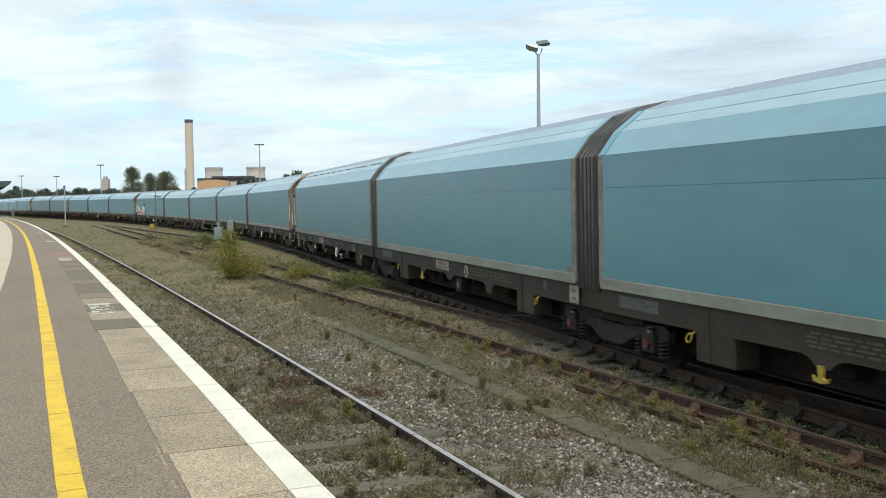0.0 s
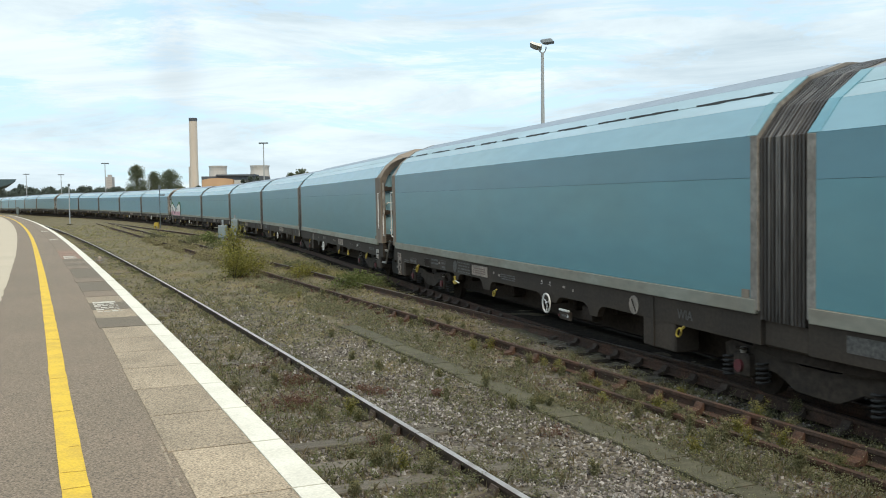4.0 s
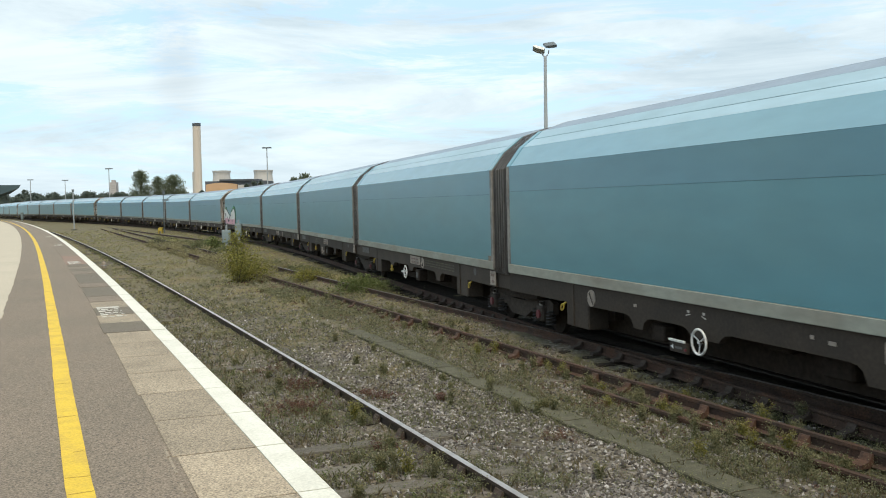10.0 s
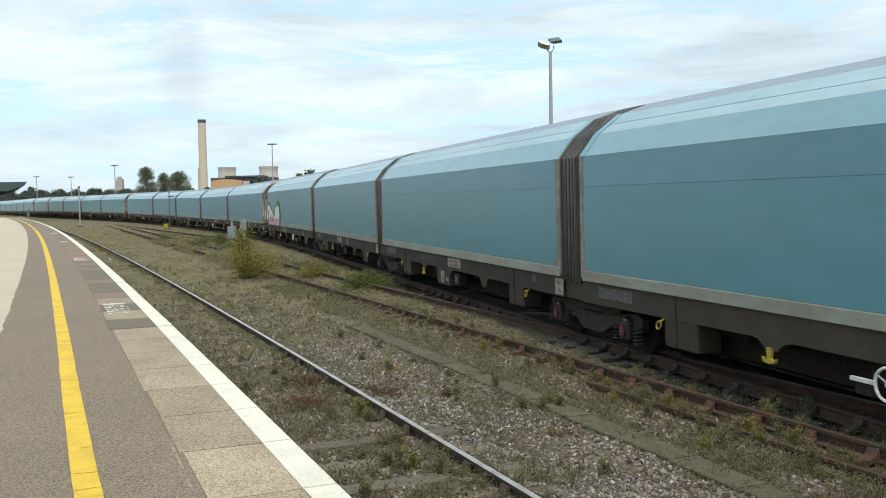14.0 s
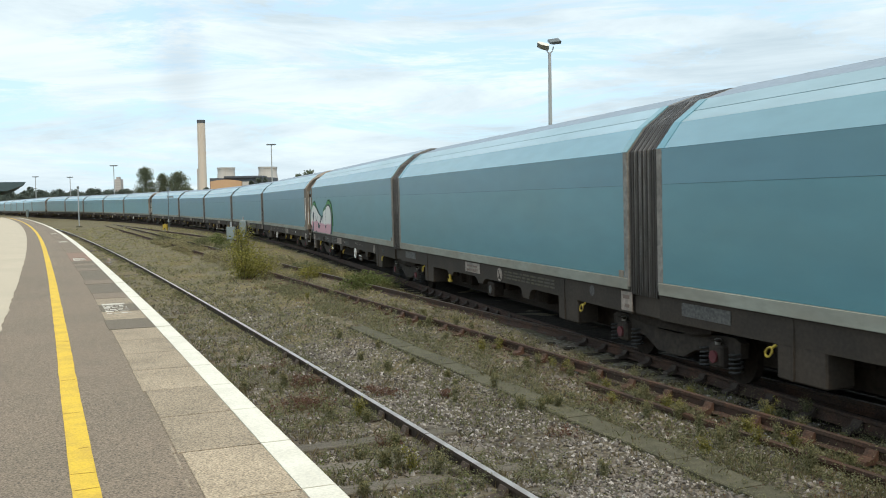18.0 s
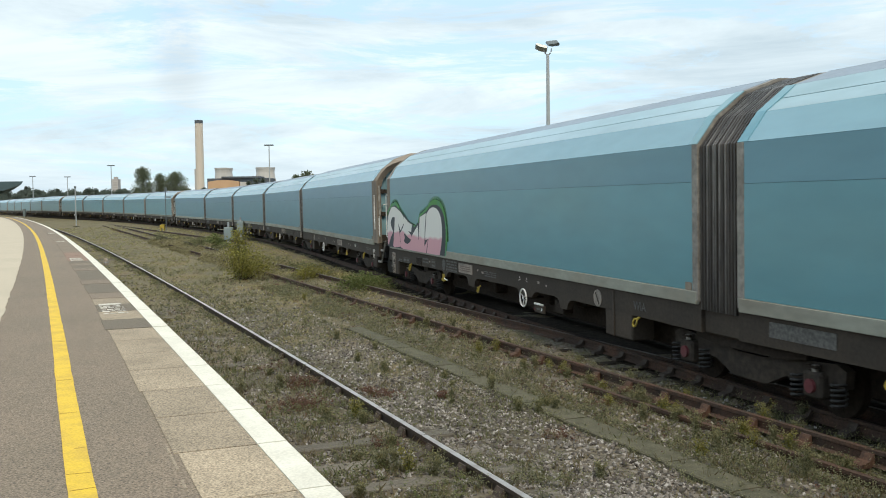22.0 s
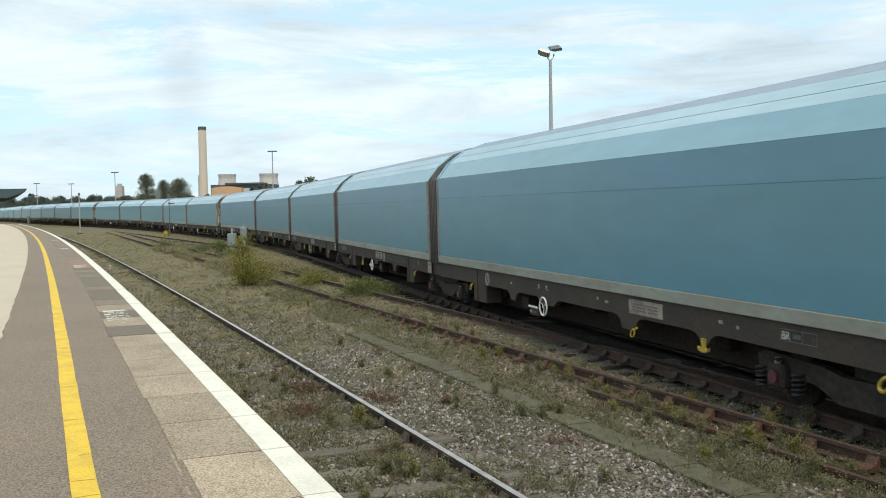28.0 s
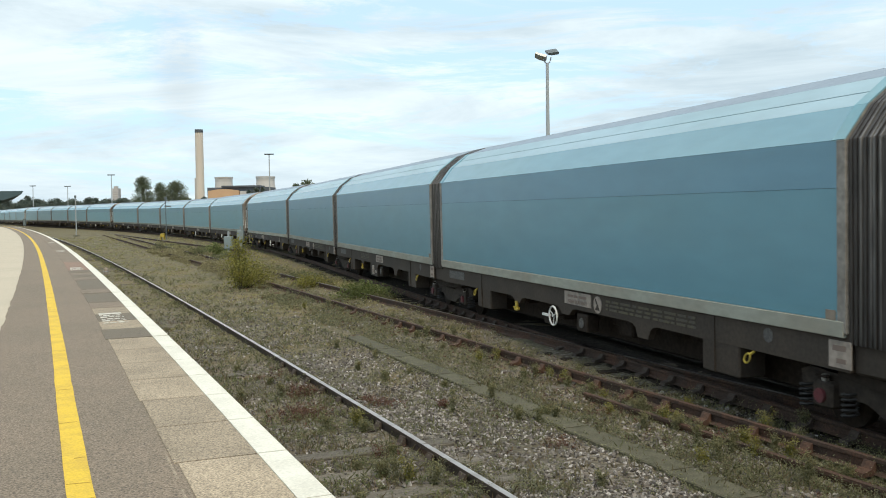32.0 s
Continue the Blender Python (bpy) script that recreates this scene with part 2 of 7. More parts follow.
M["door_teal"] = material("pale_teal_end_door", (0.175, 0.305, 0.35), 0.55, grain=0.18, grain_scale=5, stain=(0.085, 0.145, 0.16), stain_amount=0.8, stain_scale=2.2, bump=0.05, stretch=(1.3, 1.3, 0.5))
M["orange"] = material("orange_warning_label", (0.42, 0.18, 0.03), 0.6, stain=(0.2, 0.1, 0.03), stain_amount=0.4, stain_scale=20)
M["step"] = material("worn_step_steel", (0.33, 0.31, 0.28), 0.6, 0.3, grain=0.2, grain_scale=20, stain=(0.1, 0.08, 0.06), stain_amount=0.6, stain_scale=6)
M["pale_panel"] = material("stencilled_panel", (0.088, 0.083, 0.075), 0.75, grain=0.5, grain_scale=26, stain=(0.07, 0.065, 0.06), stain_amount=0.7, stain_scale=5)
M["bellows"] = material("black_bellows_rubber", (0.029, 0.024, 0.021), 0.45, grain=0.35, grain_scale=8, stain=(0.056, 0.046, 0.039), stain_amount=0.7, stain_scale=1.5, stretch=(1, 1, 0.3))
# pale streaks in the colour stand for glints along the fold ridges
M["bellows_glint"] = material("glinting_bellows_rubber", (0.032, 0.028, 0.025), 0.45, grain=0.3, grain_scale=8, stain=(0.24, 0.225, 0.21), stain_amount=0.9, stain_scale=1.6, stretch=(1, 1, 0.35))
M["yellow_fit"] = material("yellow_fitting_paint", (0.42, 0.31, 0.035), 0.65, grain=0.2, grain_scale=20, stain=(0.2, 0.15, 0.05), stain_amount=0.6, stain_scale=8)
M["white_fit"] = material("white_fitting_paint", (0.72, 0.72, 0.70), 0.55, grain=0.08, grain_scale=20, stain=(0.4, 0.38, 0.35), stain_amount=0.6, stain_scale=9)
M["red_fit"] = material("red_axlebox_cap", (0.115, 0.021, 0.025), 0.6, grain=0.2, grain_scale=20, stain=(0.08, 0.03, 0.03), stain_amount=0.6, stain_scale=8)
M["label"] = material("soiled_label_plate", (0.30, 0.245, 0.20), 0.7, grain=0.25, grain_scale=12, stain=(0.16, 0.14, 0.12), stain_amount=0.8, stain_scale=4)
M["ink"] = material("label_ink", (0.175, 0.125, 0.10), 0.8)
M["yellow_ink"] = material("faded_yellow_lettering", (0.092, 0.08, 0.046), 0.8, stain=(0.062, 0.055, 0.048), stain_amount=0.95, stain_scale=7)
M["pale_ink"] = material("faded_white_lettering", (0.115, 0.11, 0.10), 0.8, stain=(0.06, 0.056, 0.05), stain_amount=0.9, stain_scale=9)
M["galv"] = material("galvanised_steel", (0.36, 0.38, 0.39), 0.5, 0.5, grain=0.1, grain_scale=20)
M["grey_post"] = material("grey_painted_post", (0.33, 0.35, 0.36), 0.6, grain=0.1, grain_scale=12)


# ---- mesh helpers ----
def part(name, bm, mat, parent=None, label="", smooth=False):
    """Links a bmesh as one mesh object, under a thing or a part where parent is given."""
    me = bpy.data.meshes.new(name)
    bmesh.ops.recalc_face_normals(bm, faces=bm.faces)
    bm.to_mesh(me)
    bm.free()
    me.materials.append(mat)
    if smooth:
        me.polygons.foreach_set("use_smooth", [True] * len(me.polygons))
    ob = new(name, me)
    if parent:
        ob.parent = parent
    if label:
        ob["label"] = label
    return ob


def part_data(name, verts, faces, mat, parent=None, label="", smooth=False):
    me = bpy.data.meshes.new(name)
    me.from_pydata(verts, [], faces)
    me.materials.append(mat)
    if smooth:
        me.polygons.foreach_set("use_smooth", [True] * len(me.polygons))
    ob = new(name, me)
    if parent:
        ob.parent = parent
    if label:
        ob["label"] = label
    return ob


def box(bm, x0, x1, y0, y1, z0, z1, bevel=0.0):
    before = set(bm.edges)
    r = bmesh.ops.create_cube(bm, size=1.0)
    for v in r["verts"]:
        v.co = (x0 + (v.co.x + 0.5) * (x1 - x0), y0 + (v.co.y + 0.5) * (y1 - y0), z0 + (v.co.z + 0.5) * (z1 - z0))
    if bevel:
        bmesh.ops.bevel(bm, geom=[e for e in bm.edges if e not in before], offset=bevel, segments=1, affect="EDGES")
    return bm


def boxed(*args, bevel=0.0):
    return box(bmesh.new(), *args, bevel=bevel)


def tube(bm, pts, r, sides=8, closed=False, cap=True):
    """A round bar along the points."""
    pts = [Vector(p) for p in pts]
    rings = []
    n = len(pts)
    for i, p in enumerate(pts):
        a = pts[(i - 1) % n] if (closed or i > 0) else p
        b = pts[(i + 1) % n] if (closed or i < n - 1) else p
        d = (b - a).normalized()
        ref = Vector((0, 1, 0)) if closed else Vector((0, 0, 1)) if abs(d.z) < 0.9 else Vector((1, 0, 0))
        u = d.cross(ref).normalized()
        w = d.cross(u)
        rr = r[i] if isinstance(r, (list, tuple)) else r
        rings.append([bm.verts.new(p + rr * (math.cos(2 * math.pi * k / sides) * u + math.sin(2 * math.pi * k / sides) * w)) for k in range(sides)])
    for i in range(n if closed else n - 1):
        a, b = rings[i], rings[(i + 1) % n]
        for k in range(sides):
            bm.faces.new((a[k], a[(k + 1) % sides], b[(k + 1) % sides], b[k]))
    if cap and not closed:
        bm.faces.new(rings[0][::-1])
        bm.faces.new(rings[-1])
    return bm


def prism(bm, outline, y0, y1):
    """A flat outline of (x, z) points, given thickness from y0 to y1."""
    a = [bm.verts.new((x, y0, z)) for x, z in outline]
    b = [bm.verts.new((x, y1, z)) for x, z in outline]
    n = len(outline)
    bm.faces.new(a)
    bm.faces.new(b[::-1])
    for i in range(n):
        bm.faces.new((a[i], b[i], b[(i + 1) % n], a[(i + 1) % n]))
    return bm


def disc(bm, x, z, r, y0, y1, sides=20):
    return prism(bm, [(x + r * math.cos(2 * math.pi * k / sides), z + r * math.sin(2 * math.pi * k / sides)) for k in range(sides)], y0, y1)


def sweep(name, line, profile, mat, parent=None, closed=True, label=""):
    """Carries a profile of (offset to the right, height) along a line of (x, y, z, nx, ny)."""
    verts, faces, n = [], [], len(profile)
    for x, y, z, nx, ny in line:
        verts += [(x + o * nx, y + o * ny, z + h) for o, h in profile]
    for i in range(len(line) - 1):
        for k in range(n if closed else n - 1):
            k2 = (k + 1) % n
            faces.append((i * n + k, i * n + k2, (i + 1) * n + k2, (i + 1) * n + k))
    if closed:
        faces += [tuple(range(n))[::-1], tuple(range((len(line) - 1) * n, len(line) * n))]
    return part_data(name, verts, faces, mat, parent, label)


# ---- lines of the plan ----
def edge_x(y):
    return 1.535 - 0.431668 * y - 0.00033882 * y * y


def rust_x(y):
    return 8.1922 - 0.441237 * y - 0.0000297 * y * y


def plan_line(fn, off, y0, y1, step, z=0.0):
    out, y = [], y0
    while y <= y1 + 1e-6:
        d = (fn(y + 0.05) - fn(y - 0.05)) / 0.1
        m = math.hypot(1, d)
        nx, ny = 1 / m, -d / m
        out.append((fn(y) + off * nx, y + off * ny, z, nx, ny))
        y += step if y < 60 else step * 3
    return out


# the train's line: near side of the bodies, bending to the left away from the camera
KAPPA_AT = (0, 20, 50, 100, 160, 190, 215, 240, 260)
KAPPA = (-0.0026, -0.0011, 0.0031, 0.0021, 0.0019, -0.0006, -0.0016, -0.0006, 0.0)
S_STEP = 0.5
S_ALL = np.arange(0, 560.01, S_STEP)
_k = np.interp(S_ALL, KAPPA_AT, KAPPA)
_h = 0.3327 + np.concatenate([[0], np.cumsum((_k[1:] + _k[:-1]) / 2 * S_STEP)])
_dx, _dy = -np.sin(_h), np.cos(_h)
FACE_X = 4.688 + np.concatenate([[0], np.cumsum((_dx[1:] + _dx[:-1]) / 2 * S_STEP)])
FACE_Y = 8.0 + np.concatenate([[0], np.cumsum((_dy[1:] + _dy[:-1]) / 2 * S_STEP)])
HALF = 1.375


def grade(s):
    return float(np.interp(s, (0, 30, 90, 150, 200, 300, 420), (0, 0, -0.05, 0.24, 0.42, 0.35, 0.3)))


def train_point(s, off=0.0):
    """A point of the train's line, off metres to the right of the near body side, and the right-hand normal."""
    if s < 0:
        h, x, y = 0.3327, 4.688 + math.sin(0.3327) * -s, 8.0 + math.cos(0.3327) * s
    else:
        h, x, y = float(np.interp(s, S_ALL, _h)), float(np.interp(s, S_ALL, FACE_X)), float(np.interp(s, S_ALL, FACE_Y))
    nx, ny = math.cos(h), math.sin(h)
    return x + off * nx, y + off * ny, grade(s), nx, ny


def train_line(off, s0, s1, step):
    out, s = [], s0
    while s <= s1:
        x, y, z, nx, ny = train_point(s, off)
        out.append((x, y, z, nx, ny))
        s += step if s < 60 else step * 3
    return out


# ---- ground: one sheet to the horizon ----
def ground_z(x, y):
    z = -0.21 + 0.035 * noise.noise((x * 0.9, y * 0.9, 0)) + 0.03 * noise.noise((x * 3.1, y * 3.1, 4))
    # ballast is banked up along the platform track's rails
    off = (x - edge_x(y)) / 1.09
    if -0.5 < off < 3.6:
        z += 0.035 * min(1.0, (3.6 - off)) + 0.065 * math.exp(-((off - 2.24) / 0.3) ** 2)
    side = x - rust_x(y)
    if y > 11 and -1.0 < side < 2.6:
        z += min(1.0, (y - 11) / 8) * 0.06 * (math.exp(-(side / 0.35) ** 2) + math.exp(-((side - 1.64) / 0.35) ** 2))
    far = min(max((math.hypot(x, y) - 90) / 160, 0), 1)
    return z + far * 0.5


def spread(near0, near1, step, far):
    out = list(np.arange(near0, near1, step))
    w, v = step, near1
    while v < far:
        out.append(v)
        w *= 1.28
        v += w
    out.append(far)
    w, v, low = step, near0, []
    while v > -far:
        w *= 1.28
        v -= w
        low.append(max(v, -far))
    return low[::-1] + out


def make_ground():
    xs, ys = spread(-9, 9, 0.22, 3500), spread(3, 34, 0.22, 3500)
    verts = [(x, y, ground_z(x, y)) for y in ys for x in xs]
    n = len(xs)
    faces = [(j * n + i, j * n + i + 1, (j + 1) * n + i + 1, (j + 1) * n + i) for j in range(len(ys) - 1) for i in range(n - 1)]
    m = material("weedy_ballast_ground", (0.17, 0.15, 0.12), 0.95, space="Object")
    nt = m.node_tree
    b = nt.nodes["Principled BSDF"]
    tc = nt.nodes.new("ShaderNodeTexCoord")

    def tex(kind, scale, **kw):
        t = nt.nodes.new(kind)
        t.inputs["Scale"].default_value = scale
        for k, v in kw.items():
            t.inputs[k].default_value = v
        nt.links.new(tc.outputs["Object"], t.inputs["Vector"])
        return t

    def ramp(src, *stops):
        r = nt.nodes.new("ShaderNodeValToRGB")
        while len(r.color_ramp.elements) < len(stops):
            r.color_ramp.elements.new(0.5)
        for e, (p, c) in zip(r.color_ramp.elements, stops):
            e.position, e.color = p, (*c, 1)
        nt.links.new(src, r.inputs[0])
        return r

    def mix(fac, a, c, kind="MIX"):
        x = nt.nodes.new("ShaderNodeMix")
        x.data_type, x.blend_type = "RGBA", kind
        nt.links.new(fac, x.inputs[0])
        nt.links.new(a, x.inputs[6])
        nt.links.new(c, x.inputs[7])
        return x.outputs[2]

    stones = tex("ShaderNodeTexVoronoi", 19.0, Randomness=1.0)
    stone_col = nt.nodes.new("ShaderNodeSeparateColor")
    nt.links.new(stones.outputs["Color"], stone_col.inputs[0])
    gravel = ramp(stone_col.outputs[0], (0.0, (0.042, 0.034, 0.028)), (0.45, (0.11, 0.092, 0.077)), (0.8, (0.175, 0.15, 0.128)), (1.0, (0.33, 0.30, 0.27)))
    soil = ramp(tex("ShaderNodeTexNoise", 7.0, Detail=8.0, Roughness=0.7).outputs[0], (0.3, (0.048, 0.037, 0.025)), (0.7, (0.135, 0.108, 0.073)))
    green = ramp(tex("ShaderNodeTexNoise", 23.0, Detail=6.0, Roughness=0.75).outputs[0], (0.3, (0.068, 0.061, 0.026)), (0.7, (0.185, 0.153, 0.076)))
    bare = ramp(tex("ShaderNodeTexNoise", 0.8, Detail=7.0, Roughness=0.65).outputs[0], (0.47, (0, 0, 0)), (0.66, (1, 1, 1)))
    grassy = ramp(tex("ShaderNodeTexNoise", 0.45, Detail=9.0, Roughness=0.75).outputs[0], (0.44, (0, 0, 0)), (0.66, (0.8, 0.8, 0.8)))
    # the weeds close up further along the yard
    where = nt.nodes.new("ShaderNodeSeparateXYZ")
    nt.links.new(tc.outputs["Object"], where.inputs[0])
    along = nt.nodes.new("ShaderNodeMapRange")
    for socket, value in ((1, 9.0), (2, 32.0), (3, 0.0), (4, 0.75)):
        along.inputs[socket].default_value = value
    nt.links.new(where.outputs[1], along.inputs[0])
    total = nt.nodes.new("ShaderNodeMath")
    total.use_clamp = True
    nt.links.new(grassy.outputs[0], total.inputs[0])
    nt.links.new(along.outputs[0], total.inputs[1])
    col = mix(bare.outputs[0], gravel.outputs[0], soil.outputs[0])
    col = mix(total.outputs[0], col, green.outputs[0])
    # broad drifts of drier and darker growth, drawn out along the tracks
    turn = nt.nodes.new("ShaderNodeMapping")
    turn.inputs["Rotation"].default_value, turn.inputs["Scale"].default_value = (0, 0, -0.41), (0.9, 0.22, 1)
    nt.links.new(tc.outputs["Object"], turn.inputs[0])
    drift = nt.nodes.new("ShaderNodeTexNoise")
    drift.inputs["Scale"].default_value, drift.inputs["Detail"].default_value = 0.8, 9.0
    drift.inputs["Roughness"].default_value = 0.72
    nt.links.new(turn.outputs[0], drift.inputs["Vector"])
    tone = ramp(drift.outputs[0], (0.34, (0.56, 0.58, 0.50)), (0.50, (1.0, 1.0, 1.0)), (0.68, (1.28, 1.12, 1.0)))
    one = nt.nodes.new("ShaderNodeValue")
    one.outputs[0].default_value = 1.0
    col = mix(one.outputs[0], col, tone.outputs[0], "MULTIPLY")
    nt.links.new(col, b.inputs["Base Color"])
    bump = nt.nodes.new("ShaderNodeBump")
    bump.inputs["Strength"].default_value, bump.inputs["Distance"].default_value = 0.8, 0.04
    nt.links.new(stones.outputs["Distance"], bump.inputs["Height"])
    bump.invert = True
    nt.links.new(bump.outputs[0], b.inputs["Normal"])
    M["ground"] = m
    return tagged(part_data("ground", verts, faces, m, smooth=True), "weed-grown grey ballast and earth between the tracks", "ground", kind="structure")


make_ground()

# ---- platform ----
PLAT = 0.915


def wavy_line(y0, y1, more=1.0, drift=((0, 0), (0, 0))):
    """The edge's line with the small wander of a line painted by hand."""
    out = []
    for x, y, z, nx, ny in plan_line(edge_x, 0, y0, y1, 0.2):
        w = float(np.interp(y, *drift)) + more * 0.010 * noise.noise((y * 2.3, 0, 1)) + more * 0.008 * noise.noise((y * 0.7, 3, 1))
        out.append((x + w * nx, y + w * ny, z, nx, ny))
    return out


def make_platform():
    base = tagged(new("platform"), "curving station platform of asphalt with a white edge", "platform", kind="structure")
    line = plan_line(edge_x, 0, -14, 150, 2.0)
    sweep("platform_base", line, [(-0.04, -0.4), (-0.04, PLAT - 0.03), (-12, PLAT - 0.03), (-12, -0.4)], M["brickwall"], base)
    sweep("asphalt_strip", line, [(-0.60, PLAT - 0.03), (-0.60, PLAT), (-2.3, PLAT + 0.001), (-2.3, PLAT - 0.03)], M["asphalt"], base)
    sweep("concrete_deck", wavy_line(-14, 150, 3.0, ((8, 25, 30), (0, 0.045, 0.058))), [(-2.054, PLAT - 0.03), (-2.054, PLAT + 0.008), (-11.5, PLAT + 0.02), (-11.5, PLAT - 0.03)], M["cream"], base)
    sweep("yellow_line", wavy_line(-6, 150, 0.55, ((5.5, 8, 10.5, 16, 30), (0.0, -0.028, -0.036, -0.062, -0.098))), [(-1.21, PLAT + 0.001), (-1.21, PLAT + 0.006), (-1.358, PLAT + 0.007), (-1.358, PLAT + 0.001)], M["yellow"], base, label="worn yellow safety line")
    # coping slabs, one by one along the edge: buff near the end, patched with tarmac further on
    tones = ["asphalt_dark", "slab", "asphalt_dark", "slab", "asphalt", "asphalt_dark", "asphalt_dark", "asphalt"] + ["asphalt_dark"] * 3 + ["asphalt", "asphalt_dark", "asphalt", "asphalt_dark"] + ["slab_red"] * 5
    y, i = -2.78, 0
    while y < 60:
        pitch = 0.99
        a = plan_line(edge_x, 0, y + 0.008, y + pitch - 0.006, pitch - 0.015)[:2]
        rng = random.Random(i)
        lift = rng.uniform(0.004, 0.009)
        inner = (-0.742 if y > 8 else -0.715) + rng.uniform(-0.022, 0.022)
        key = "slab" if y < 11.6 else tones[i - 15] if i - 15 < len(tones) else "asphalt"
        sweep("slab", a, [(-0.190, PLAT - 0.05), (-0.190, PLAT + lift), (inner, PLAT + lift), (inner, PLAT - 0.05)], M[key], base)
        sweep("edge_stone", a, [(0.015, PLAT - 0.12), (0.015, PLAT - 0.008 + lift), (0.003, PLAT + 0.003 + lift), (-0.187, PLAT + 0.003 + lift), (-0.187, PLAT - 0.12)], M["white"], base)
        y += pitch
        i += 1
    # crumbling pale mortar along the inner side of the slabs, and cracks across the yellow line
    for k in range(6):
        rng = random.Random(900 + k)
        y0 = 4.3 + k * 0.37
        sweep("mortar", plan_line(edge_x, rng.uniform(-0.006, 0.006), y0, y0 + rng.uniform(0.18, 0.36), 0.17), [(-0.738, PLAT - 0.02), (-0.738, PLAT + 0.007), (-0.738 - rng.uniform(0.004, 0.018), PLAT + 0.006), (-0.775, PLAT - 0.02)], M["mortar"], base)
    for y0, tilt, a, b in ((5.62, 0.02, -1.212, -1.352), (5.93, -0.015, -1.22, -1.36), (6.5, 0.03, -1.235, -1.30), (7.55, 0.02, -1.25, -1.378), (8.9, 0.01, -1.255, -1.38), (11.3, 0.02, -1.255, -1.34)):
        x, yy, _, nx, ny = plan_line(edge_x, (a + b) / 2, y0, y0, 1)[0]
        crack = part("paint_crack", boxed(-(a - b) / 2, (a - b) / 2, -0.0012, 0.0012, 0, 0.002), M["crack"], base)
        crack.location, crack.rotation_euler = (x, yy, PLAT + 0.0072), (0, 0, math.atan2(ny, nx) + tilt * 6)
    tail = plan_line(edge_x, 0, y + 0.01, 150, 2.0)
    sweep("slab_row", tail, [(-0.190, PLAT - 0.05), (-0.190, PLAT + 0.005), (-0.684, PLAT + 0.005), (-0.684, PLAT - 0.05)], M["asphalt"], base)
    sweep("edge_row", tail, [(0.015, PLAT - 0.12), (0.015, PLAT), (-0.187, PLAT + 0.002), (-0.187, PLAT - 0.12)], M["white"], base)
    # worn white stop markings, too faded to read
    for y, rows in ((14.1, 6), (27.3, 6), (41.4, 5), (54.0, 6)):
        x, yy, _, nx, ny = plan_line(edge_x, -0.51, y, y, 1)[0]
        rng = random.Random(int(y * 10))
        for k in range(rows):
          strokes = [(-0.17, 0.17, -0.11, 0.11)] if k == rows - 1 else []
          while not strokes or k < rows - 1 and strokes[-1][1] < 0.13:
            a = strokes[-1][1] + 0.02 if strokes else -0.17
            w, lo = rng.uniform(0.03, 0.11), rng.choice((-0.09, -0.09, -0.02))
            strokes.append((a, min(a + w, 0.17), lo, rng.choice((0.09, 0.03, -0.03) if lo < -0.05 else (0.09, 0.05))))
          for stroke in strokes:
            mark = part("stop_marking", boxed(*stroke, 0, 0.003), M["faded_white"], base, "faded white stop marking")
            mark.location, mark.rotation_euler = (x - ny * (k * 0.26 - 0.3) * 1.0, yy + nx * (k * 0.26 - 0.3), PLAT + 0.0095), (0, 0, math.atan2(ny, nx))
    return base


make_platform()

# ---- tracks ----
RAIL = [(-0.034, 0), (0.034, 0), (0.034, -0.035), (0.010, -0.05), (0.010, -0.125), (0.07, -0.15), (-0.07, -0.15), (-0.010, -0.125), (-0.010, -0.05), (-0.034, -0.035)]


def rail(name, line, parent, top, side, label=""):
    ob = sweep(name, line, RAIL, side, parent, label=label)
    head = sweep("rail_head", line, [(-0.031, 0.0), (-0.031, 0.003), (0.031, 0.003), (0.031, 0.0)], top, ob)
    return ob


def sleeper_mesh(length, width, mat):
    me = bpy.data.meshes.new("sleeper")
    bm = boxed(-length / 2, length / 2, -width / 2, width / 2, -0.15, 0.0, bevel=0.012)
    bm.to_mesh(me)
    bm.free()
    me.materials.append(mat)
    return me


def lay_sleepers(pts, parent, me, drop=-0.155, jitter=0.02, seed=1):
    rng = random.Random(seed)
    for x, y, z, nx, ny in pts:
        o = new("sleeper", me)
        o.parent = parent
        o.location = (x + rng.uniform(-jitter, jitter), y + rng.uniform(-jitter, jitter), z + drop - rng.uniform(0, 0.02))
        o.rotation_euler = (0, 0, math.atan2(ny, nx) + rng.uniform(-0.02, 0.02))


